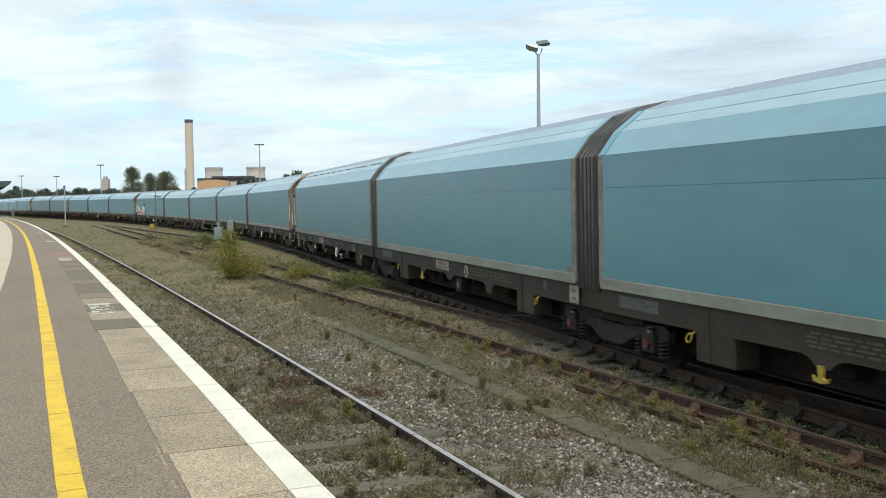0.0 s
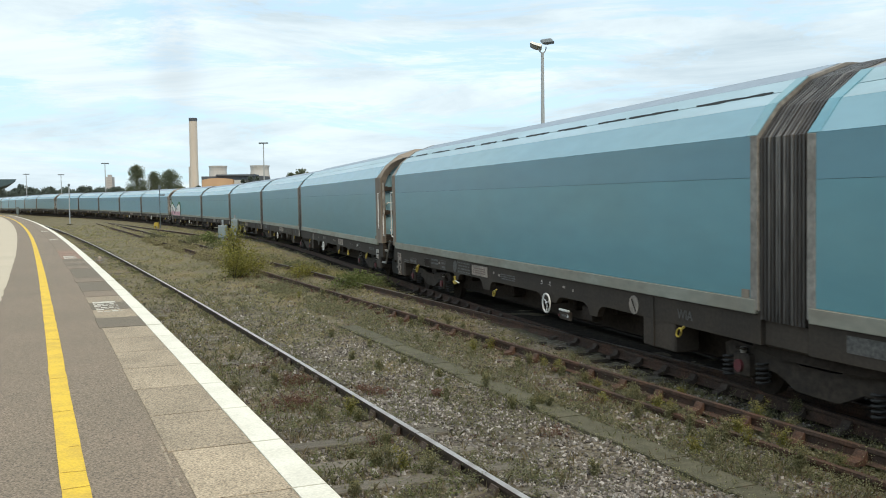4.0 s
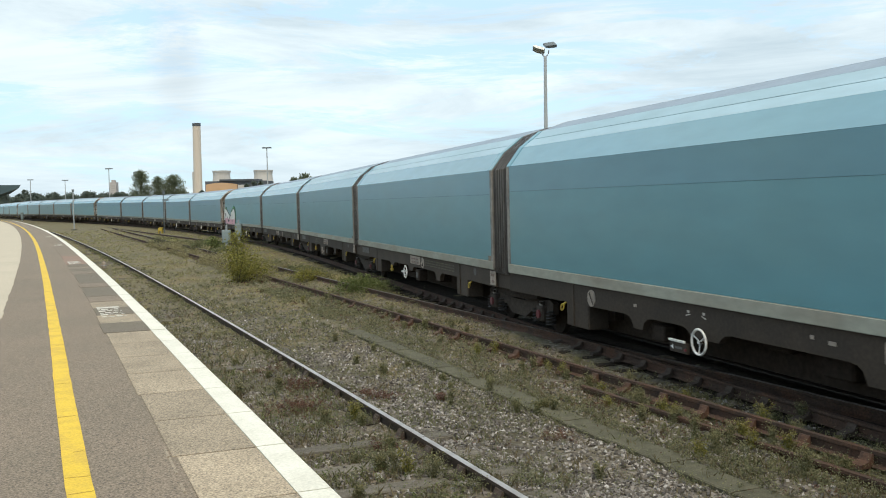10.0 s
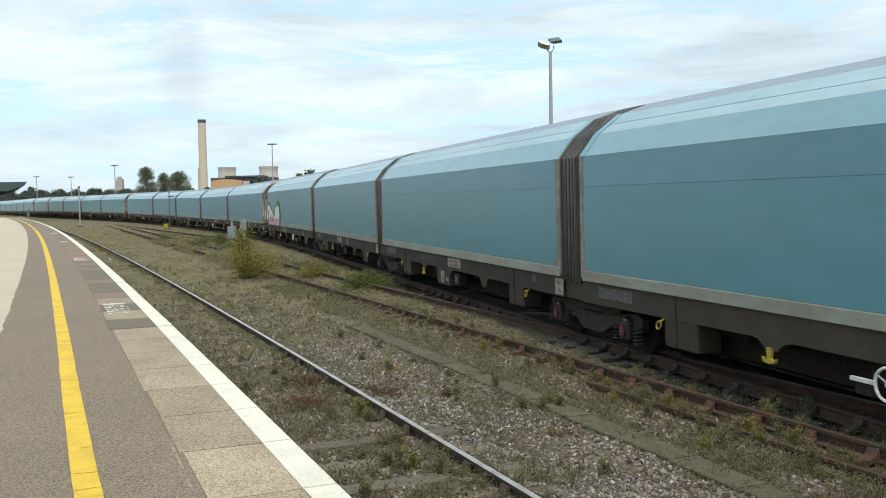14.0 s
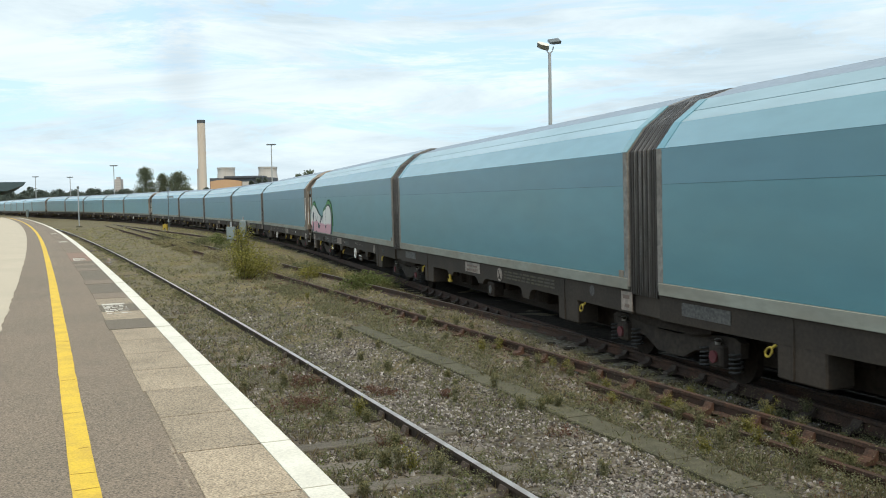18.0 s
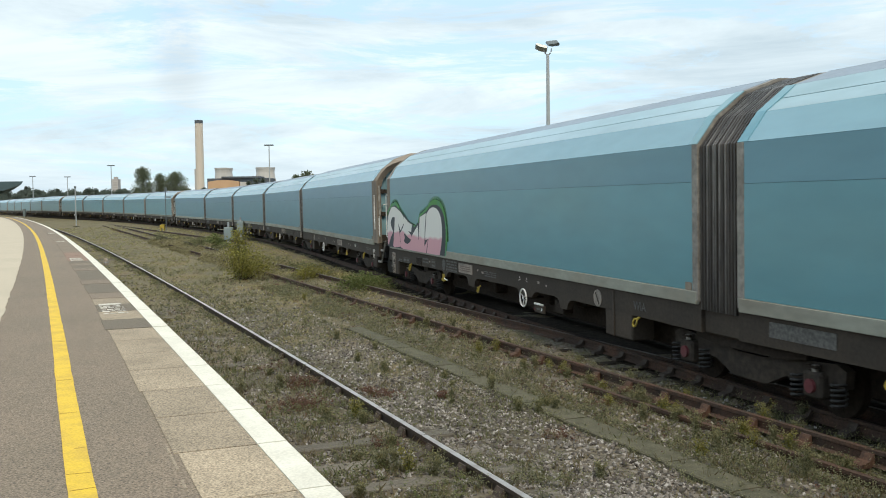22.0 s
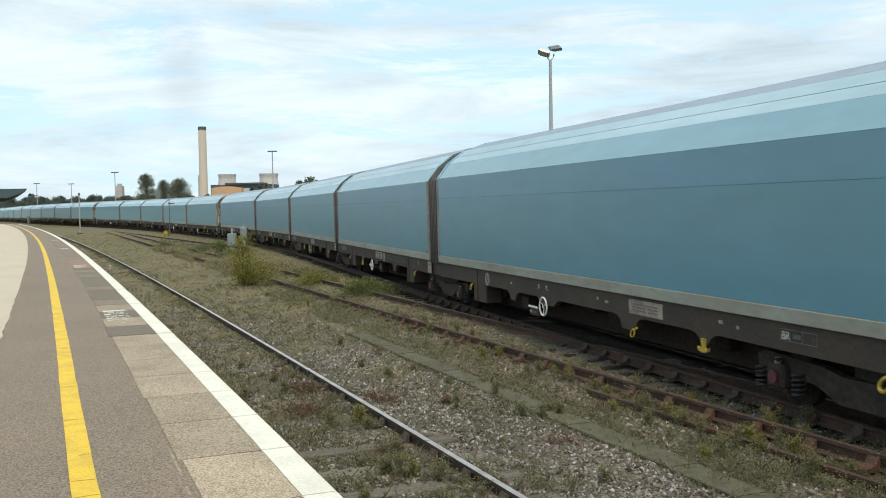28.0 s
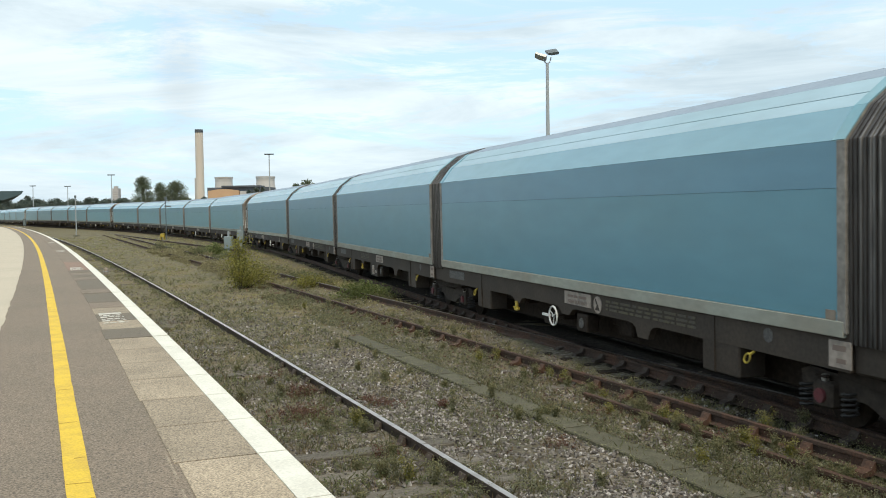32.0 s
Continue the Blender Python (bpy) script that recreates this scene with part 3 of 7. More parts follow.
def make_tracks():
    near = tagged(new("platform_track"), "platform railway track with worn steel rails on timber sleepers", "railway track", kind="structure")
    rail("rail", plan_line(edge_x, 0.74, -8, 150, 2.0), near, M["rail_top"], M["rail_side"])
    rail("rail", plan_line(edge_x, 2.24, -8, 150, 2.0), near, M["rail_top"], M["rail_side"])
    timber = sleeper_mesh(2.55, 0.25, M["sleeper"])
    bare_timber = sleeper_mesh(2.55, 0.25, M["bare_sleeper"])
    lay_sleepers(plan_line(edge_x, 1.49, 0.5, 9.6, 0.75), near, bare_timber, drop=-0.130)
    lay_sleepers(plan_line(edge_x, 1.49, 10.25, 59, 0.75), near, timber, drop=-0.160)

    siding = tagged(new("siding_track"), "disused siding with rust-red rails among weeds", "railway track", kind="structure")
    line = plan_line(rust_x, 0, -2, 120, 1.5)
    rail("rail", line, siding, M["rust"], M["rust"], "rust-red rail")
    rail("rail", plan_line(rust_x, 1.5, -2, 120, 1.5), siding, M["rail_dull"], M["rust"])
    lay_sleepers(plan_line(rust_x, 0.75, 2.0, 59, 0.72), siding, timber, drop=-0.195, seed=5)

    # a turnout rail that leaves the goods line for the siding
    rail("rail", plan_line(lambda y: -19.94 - 0.5065 * (y - 74.3), 0, 62, 130, 2.0, z=-0.03), siding, M["rail_dull"], M["rust"], "rusty turnout rail")

    # cast chairs that hold the rail, on the near side of every sleeper
    chair = bpy.data.meshes.new("rail_chair")
    bm = prism(bmesh.new(), [(-0.21, -0.165), (-0.20, -0.125), (-0.09, -0.10), (-0.05, -0.03), (-0.03, -0.03), (-0.03, -0.125), (0.03, -0.125), (0.05, -0.05), (0.15, -0.12), (0.17, -0.165)], -0.07, 0.07)
    bmesh.ops.recalc_face_normals(bm, faces=bm.faces)
    bm.to_mesh(chair)
    bm.free()
    dark_chair = chair.copy()
    chair.materials.append(M["rust"])
    dark_chair.materials.append(M["rail_side"])

    def lay_chairs(pts, parent, mesh=chair):
        for x, y, z, nx, ny in pts:
            o = new("rail_chair", mesh)
            o.parent = parent
            o.location, o.rotation_euler = (x, y, z), (0, 0, math.atan2(ny, nx))

    lay_chairs(plan_line(rust_x, 0, 5.43, 25, 0.75), siding)
    lay_chairs(plan_line(edge_x, 2.24, 3.5, 16, 0.75), near, dark_chair)
    lay_chairs(plan_line(edge_x, 0.74, 3.5, 9.6, 0.75), near, dark_chair)
    x, y, _, nx, ny = plan_line(edge_x, 2.24, 9.0, 9.0, 1)[0]
    gap = part("rail_joint", boxed(-0.036, 0.036, -0.006, 0.006, -0.02, 0.0045), M["rail_side"], near)
    gap.location, gap.rotation_euler = (x, y, 0), (0, 0, math.atan2(ny, nx))
    fish = part("fishplate", boxed(-0.028, -0.012, -0.27, 0.27, -0.115, -0.05, bevel=0.004), M["rust"], near, "rusted fishplate on the rail joint")
    fish.location, fish.rotation_euler = (x, y, 0), (0, 0, math.atan2(ny, nx))
    dropped = sweep("dropped_rail", plan_line(rust_x, -0.46, 5.0, 13.4, 1.4, z=-0.115), RAIL, M["rust"], siding, label="rusty rail left lying in the ballast")

    main = tagged(new("goods_track"), "goods line on which the wagons run", "railway track", kind="structure")
    rail("rail", train_line(0.62, -14, 520, 2.0), main, M["rust"], M["rust"], "rust-brown rail")
    rail("rail", train_line(2.12, -14, 520, 2.0), main, M["rail_bright"], M["rail_side"])
    lay_sleepers(train_line(1.37, -6, 58, 0.72), main, sleeper_mesh(2.5, 0.25, M["shade_timber"]), drop=-0.182, seed=9)
    lay_chairs(train_line(0.62, -3.0, 20, 0.76), main, dark_chair)
    bed = train_line(1.37, -14, 520, 2.0)
    sweep("ballast_bed", bed, [(-1.10, -0.5), (-0.84, -0.19), (1.5, -0.19), (2.2, -0.5)], M["oily"], main, label="ballast darkened for the shade under the train")


make_tracks()


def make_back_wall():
    """Added low dark wall behind the goods line that blocks light under the wagons."""
    w = tagged(new("wall_yard"), "added low dark wall behind the goods line, blocks light under the wagons", "wall", kind="structure")
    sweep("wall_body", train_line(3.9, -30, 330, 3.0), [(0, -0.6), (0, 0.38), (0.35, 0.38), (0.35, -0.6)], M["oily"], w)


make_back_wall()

# ---- the train: five-unit sets of covered car wagons ----
L_IN, L_OUT = 14.99, 18.61
FIRST, LAST = -2, 32


def unit_kind(n):
    return ("head", "inner", "middle", "rear_inner", "tail")[(n - 2) % 5]


def unit_length(n):
    return L_OUT if unit_kind(n) in ("head", "tail") else L_IN


def joint_at(n):
    """Distance of joint n behind joint 0."""
    return sum(unit_length(i) for i in range(0, n)) if n >= 0 else -sum(unit_length(i) for i in range(n, 0))


def train_shift(t):
    """Where joint 0 is along the line at t seconds: the train slows down gently."""
    return 7.3866 - 4.99873 * t + 0.0206163 * t * t - 0.00004785 * t ** 3


# half of a body's cross-section: foot, side seam, crease, cant edge, roof seam, roof edge, ridge; the outer units stand a little higher
PROFILE_IN = [(1.375, 1.16), (1.375, 2.69), (1.375, 3.19), (1.09, 3.557), (0.875, 3.714), (0.66, 3.884), (0.12, 4.066), (0.0, 4.07)]
PROFILE_OUT = [(1.375, 1.16), (1.375, 2.733), (1.375, 3.226), (1.09, 3.600), (0.875, 3.760), (0.66, 3.922), (0.12, 4.108), (0.0, 4.112)]


def skin(bm, u0, u1, p, q, thick=0.03):
    """A panel between two points of the body's profile, from u0 to u1."""
    (ya, za), (yb, zb) = p, q
    d = Vector((yb - ya, zb - za)).normalized()
    n = Vector((d.y, -d.x))
    c = [(ya, za), (yb, zb), (yb - n.x * thick, zb - n.y * thick), (ya - n.x * thick, za - n.y * thick)]
    a = [bm.verts.new((u0, y, z)) for y, z in c]
    b = [bm.verts.new((u1, y, z)) for y, z in c]
    bm.faces.new(a)
    bm.faces.new(b[::-1])
    for i in range(4):
        bm.faces.new((a[i], b[i], b[(i + 1) % 4], a[(i + 1) % 4]))


def flip_y(bm):
    for v in bm.verts:
        v.co.y = -v.co.y
    return bm


def both_sides(name, make, mat, parent, label=""):
    """The same part on the near and on the far side."""
    a = part(name, make(), mat, parent, label)
    part(name, flip_y(make()), mat, parent, label)
    return a


def hoop(u0, u1, scale=1.0, depth=0.2, z0=1.16, lift=0.0, body=PROFILE_IN):
    """An arch that follows the body's profile, open below."""
    prof = [(1.375, z0)] + body[2:]
    prof = [(y * scale + (lift if y > 0.5 else lift * y * 2), z + (lift if z > 3.3 else 0)) for y, z in prof]
    outer = prof + [(-y, z) for y, z in prof[-2::-1]]
    inner = [(y * (1 - depth / 1.375), z - depth * max(0, (z - 3.0)) * 1.05) for y, z in outer]
    bm = bmesh.new()
    n = len(outer)
    rings = []
    for u, pts in ((u0, outer), (u1, outer), (u1, inner), (u0, inner)):
        rings.append([bm.verts.new((u, y, z)) for y, z in pts])
    for a, b in ((0, 1), (1, 2), (2, 3), (3, 0)):
        for i in range(n - 1):
            bm.faces.new((rings[a][i], rings[a][i + 1], rings[b][i + 1], rings[b][i]))
    for i in (0, n - 1):
        bm.faces.new([r[i] for r in rings])
    return bm


def core_body(u0, u1, body=PROFILE_IN):
    pts = [(y - 0.035 if y > 0.1 else y, z - 0.035) for y, z in body]
    pts[0] = (pts[0][0], 1.02)
    out = pts + [(-y, z) for y, z in pts[-2::-1]]
    bm = bmesh.new()
    a = [bm.verts.new((u0, y, z)) for y, z in out]
    b = [bm.verts.new((u1, y, z)) for y, z in out]
    bm.faces.new(a)
    bm.faces.new(b[::-1])
    for i in range(len(out)):
        bm.faces.new((a[i], b[i], b[(i + 1) % len(out)], a[(i + 1) % len(out)]))
    return bm


def make_bogie(parent, u, base=1.8):
    """Two-axle bogie at u: side frames, wheelsets, springs, axlebox covers."""
    h = base / 2
    frame_bm = bmesh.new()
    for s in (1, -1):
        y0, y1 = (0.98, 1.10) if s > 0 else (-1.10, -0.98)
        prism(frame_bm, [(u - h - 0.45, 0.62), (u - h - 0.3, 0.68), (u - h * 0.45, 0.62), (u - 0.3, 0.56), (u + 0.3, 0.56), (u + h * 0.45, 0.62), (u + h + 0.3, 0.68), (u + h + 0.45, 0.62),
                          (u + h + 0.42, 0.42), (u + h * 0.55, 0.40), (u + 0.35, 0.24), (u - 0.35, 0.24), (u - h * 0.55, 0.40), (u - h - 0.42, 0.42)], y0, y1)
    box(frame_bm, u - 0.22, u + 0.22, -1.0, 1.0, 0.35, 0.7)
    bogie = part("bogie", frame_bm, M["bogie"], parent)
    for s in (-1, 1):
        bm = bmesh.new()
        for yy in (0.75, -0.75):
            r0 = [(yy - 0.06, 0.37), (yy + 0.06, 0.37)]
            ring = []
            for y, r in ((yy - 0.065, 0.30), (yy - 0.06, 0.37), (yy + 0.05, 0.37), (yy + 0.055, 0.30)) if yy > 0 else ((yy - 0.055, 0.30), (yy - 0.05, 0.37), (yy + 0.06, 0.37), (yy + 0.065, 0.30)):
                ring.append([bm.verts.new((r * math.cos(2 * math.pi * k / 20), y, r * math.sin(2 * math.pi * k / 20))) for k in range(20)])
            for a, b in zip(ring, ring[1:]):
                for k in range(20):
                    bm.faces.new((a[k], a[(k + 1) % 20], b[(k + 1) % 20], b[k]))
            bm.faces.new(ring[0])
            bm.faces.new(ring[-1][::-1])
        tube(bm, [(0, -0.95, 0), (0, 0.95, 0)], 0.07)
        w = part("wheelset", bm, M["under"], bogie)
        w.location = (u + s * h, 0, 0.373)
        for side in (1, -1):
            bx = boxed(u + s * h - 0.16, u + s * h + 0.16, 1.0, 1.20, 0.26, 0.56, bevel=0.03)
            part("axlebox", bx if side > 0 else flip_y(bx), M["bogie"], bogie)
            if side > 0:
                part("axle_cover", disc(bmesh.new(), u + s * h, 0.40, 0.082, 1.2, 1.235, 16), M["red_fit"], bogie, "dull red axlebox cover")
                for du in (-0.34, 0.34):
                    pts = [(u + s * h + du + 0.085 * math.cos(a * math.pi / 4), 1.10 + 0.085 * math.sin(a * math.pi / 4), 0.22 + 0.0072 * a) for a in range(40)]
                    part("coil_spring", tube(bmesh.new(), pts, 0.017, 5), M["spring"], bogie)
                part("oil_cap", tube(bmesh.new(), [(u + s * h - 0.02, 1.16, 0.56), (u + s * h - 0.02, 1.16, 0.63), (u + s * h - 0.02, 1.16, 0.64)], [0.035, 0.05, 0.03], 10), M["step"], bogie, "pale oil cap")
                part("damper_cap", boxed(u + s * h - 0.09, u + s * h + 0.09, 1.15, 1.21, 0.60, 0.635, bevel=0.01), M["under"], bogie)
    return bogie


def ring_fitting(parent, u, z, y=1.36, r=0.054, bar=0.014):
    """A slanting oval eye on a short arm."""
    k = r / 0.054
    pts = [(u + 0.707 * (0.074 * math.cos(a) + 0.046 * math.sin(a)) * k, y, z + 0.707 * (-0.074 * math.cos(a) + 0.046 * math.sin(a)) * k) for a in [n * math.pi / 8 for n in range(16)]]
    bm = tube(bmesh.new(), pts, bar, 6, closed=True)
    tube(bm, [(u - 0.05 * k, y - 0.005, z + 0.05 * k), (u - 0.11 * k, y - 0.02, z + 0.095 * k)], bar * 1.3, 6)
    return part("towing_eye", bm, M["yellow_fit"], parent, "yellow towing eye")


def hook_fitting(parent, u, z, y=1.36):
    bm = prism(bmesh.new(), [(u + du * 0.9, z - 0.03 + dz * 0.5) for du, dz in ((-0.05, 0.28), (0.05, 0.28), (0.035, 0.03), (0.09, -0.02), (0.14, 0.05), (0.12, -0.06),
                             (0, -0.1), (-0.12, -0.06), (-0.14, 0.05), (-0.09, -0.02), (-0.035, 0.03))], y - 0.02, y + 0.02)
    return part("lashing_hook", bm, M["yellow_fit"], parent, "yellow anchor-shaped lashing hook")


def handwheel(parent, u, z, y=1.42):
    pts = [(u + 0.165 * math.cos(a * math.pi / 12), y, z + 0.17 * math.sin(a * math.pi / 12)) for a in range(24)]
    bm = tube(bmesh.new(), pts, 0.016, 8, closed=True)
    for k in range(3):
        a = 0.52 + k * 2 * math.pi / 3
        tube(bm, [(u, y - 0.02, z), (u + 0.155 * math.cos(a), y, z + 0.16 * math.sin(a))], 0.009, 6)
    disc(bm, u, z, 0.024, y - 0.06, y + 0.012, 10)
    w = part("handbrake_wheel", bm, M["white_fit"], parent, "white handbrake wheel with three spokes")
    part("brake_shaft", tube(bmesh.new(), [(u, 1.0, z), (u, y, z)], 0.025), M["under"], w)
    return w


def plate(name, parent, u0, u1, z0, z1, mat, y=1.345, label=""):
    return part(name, boxed(u0, u1, y, y + 0.012, z0, z1), mat, parent, label)


def lettering(parent, text, u, z, size, mat, y=1.352, name="letter"):
    """Raised letters read from the near side, each a part of its own; u is their far end, on the left."""
    cu = bpy.data.curves.new(name, "FONT")
    cu.body, cu.size, cu.extrude = text, size, 0.002
    tmp = bpy.data.objects.new(name, cu)
    scene.collection.objects.link(tmp)
    bpy.context.view_layer.update()
    whole = bpy.data.meshes.new_from_object(tmp.evaluated_get(bpy.context.evaluated_depsgraph_get()))
    bpy.data.objects.remove(tmp)
    bm = bmesh.new()
    bm.from_mesh(whole)
    bpy.data.meshes.remove(whole)
    left, spans = set(bm.faces), []
    while left:
        stack, island = [left.pop()], []
        while stack:
            f = stack.pop()
            island.append(f)
            for v in f.verts:
                for g in v.link_faces:
                    if g in left:
                        left.remove(g)
                        stack.append(g)
        xs = [v.co.x for f in island for v in f.verts]
        spans.append((min(xs), max(xs), island))
    for lo, hi, island in sorted(spans, key=lambda q: q[0]):
        at = {}
        for f in island:
            for v in f.verts:
                at.setdefault(v, len(at))
        ob = part_data(name, [tuple(v.co) for v in at], [[at[v] for v in f.verts] for f in island], mat, parent)
        ob.matrix_basis = Matrix.Translation((u, y, z)) @ Matrix(((-1, 0, 0, 0), (0, 0, 1, 0), (0, 1, 0, 0), (0, 0, 0, 1)))
    bm.free()


def bars(parent, u0, u1, z0, z1, rows, mat, y=1.352, seed=0, name="lettering"):
    """Writing too worn to read, as short bars."""
    rng = random.Random(seed)
    bm = bmesh.new()
    h = (z1 - z0) / rows
    for r in range(rows):
        u = u0 + rng.uniform(0, 0.06)
        while u < u1 - 0.05:
            w = min(rng.uniform(0.08, 0.32), u1 - u)
            box(bm, u, u + w, y, y + 0.004, z0 + r * h + h * 0.2, z0 + r * h + h * 0.72)
            u += w + rng.uniform(0.03, 0.07)
    ob = part(name, bm, mat, parent)
    ob["kind"] = "stuff"
    return ob


def frame_bars(parent, u0, u1, z0, z1, y=1.346, w=0.009):
    """A thin painted frame of four strokes."""
    for a, b, c, d in ((u0, u1, z1 - w, z1), (u0, u1, z0, z0 + w), (u0, u0 + w, z0 + w, z1 - w), (u1 - w, u1, z0 + w, z1 - w)):
        part("frame_stroke", boxed(a, b, y, y + 0.003, c, d), M["pale_ink"], parent)


def stencil(top, u0, u1, z0, z1, rows, seed):
    """A stencilled data field: a thin frame with rows of worn writing."""
    field = plate("data_field", top, u0, u1, z0, z1, M["solebar"], y=1.336, label="stencilled data field, worn")
    frame_bars(field, u0, u1, z0, z1, y=1.349)
    bars(field, u0 + 0.02, u1 - 0.02, z0 + 0.012, z1 - 0.012, rows, M["pale_ink"], y=1.349, seed=seed)


def solebar_outline(u0, u1, deep):
    """Side member with arched pockets between its brackets, from u0 to u1."""
    pts = [(u0, 1.16), (u1, 1.16), (u1, 0.80)]
    for a, b, z in reversed(deep):
        pts += [(b + 0.22, 0.83), (b + 0.1, 0.81), (b + 0.02, 0.76), (b - 0.05, z), (a + 0.05, z), (a - 0.02, 0.76), (a - 0.1, 0.81), (a - 0.22, 0.83)]
    pts += [(u0, 0.80)]
    return [(u, z if z > 1.1 else z - 0.045) for u, z in pts]


def skin_into(bm, u0, u1, p, q, mirror=False):
    before = set(bm.verts)
    skin(bm, u0, u1, p, q)
    if mirror:
        for v in bm.verts:
            if v not in before:
                v.co.y = -v.co.y
    return bm


def core_like(u0, u1):
    bm = core_body(u0, u1)
    for v in bm.verts:
        v.co.y *= 0.955
        v.co.z = 1.0 + (v.co.z - 1.0) * 0.98
    return bm


def rod(name, pts, parent, r=0.018, mat="white_fit", label=""):
    return part(name, tube(bmesh.new(), pts, r, 8), M[mat], parent, label)


def along_profile(pts, y):
    """Height of an arch, given as (y, z) from the side to the ridge, at y."""
    return float(np.interp(abs(y), [p[0] for p in pts][::-1], [p[1] for p in pts][::-1]))


# the arch round the end doors: its rear edge on the body, its lower front edge and the door opening
HOOD_REAR = [(1.381, 3.228), (1.24, 3.416), (1.097, 3.606), (0.88, 3.766), (0.665, 3.930), (0.12, 4.116), (0.0, 4.12)]
HOOD_FRONT = [(1.365, 3.222), (1.235, 3.455), (1.04, 3.652), (0.85, 3.758), (0.58, 3.85), (0.17, 3.945), (0.0, 3.96)]
HOOD_DOOR = [(1.205, 3.00), (1.13, 3.25), (0.97, 3.45), (0.78, 3.60), (0.54, 3.72), (0.17, 3.835), (0.0, 3.855)]


def end_hood():
    """The brown hood above the end doors, drawn down and chamfered towards its front edge."""
    bm = bmesh.new()
    rings = []
    for u, pts in ((1.05, HOOD_REAR), (0.59, HOOD_FRONT), (0.565, [(y - 0.012, z - 0.014) for y, z in HOOD_FRONT[:-1]] + [(0.0, 3.946)]), (0.67, HOOD_DOOR), (0.84, HOOD_DOOR)):
        full = pts + [(-y, z) for y, z in pts[-2::-1]]
        rings.append([bm.verts.new((u, y, z)) for y, z in full])
    n = len(rings[0])
    for a, b in zip(rings, rings[1:] + rings[:1]):
        for i in range(n - 1):
            bm.faces.new((a[i], a[i + 1], b[i + 1], b[i]))
    for i in (0, n - 1):
        bm.faces.new([r[i] for r in rings])
    return bm


def plan_prism(outline, z0, z1):
    """An outline of (u, y) points, standing from z0 to z1."""
    bm = bmesh.new()
    a = [bm.verts.new((u, y, z0)) for u, y in outline]
    b = [bm.verts.new((u, y, z1)) for u, y in outline]
    n = len(outline)
    bm.faces.new(a[::-1])
    bm.faces.new(b)
    for i in range(n):
        bm.faces.new((a[i], a[(i + 1) % n], b[(i + 1) % n], b[i]))
    return bm


def hinge(top, u, ya, yb, z):
    """A strap hinge: a knuckle on the post and a ribbed strap on the door."""
    s = 1 if yb > ya else -1
    bm = boxed(u - 0.085, u - 0.03, min(ya, ya + s * 0.10), max(ya, ya + s * 0.10), z - 0.075, z + 0.075, bevel=0.015)
    for dz in (-0.042, 0.0, 0.042):
        box(bm, u - 0.07, u - 0.028, min(ya + s * 0.09, yb), max(ya + s * 0.09, yb), z + dz - 0.019, z + dz + 0.019, bevel=0.006)
    box(bm, u - 0.056, u - 0.026, min(ya + s * 0.09, yb), max(ya + s * 0.09, yb), z - 0.055, z + 0.055)
    part("hinge", bm, M["bogie"], top, "greasy dark strap hinge")


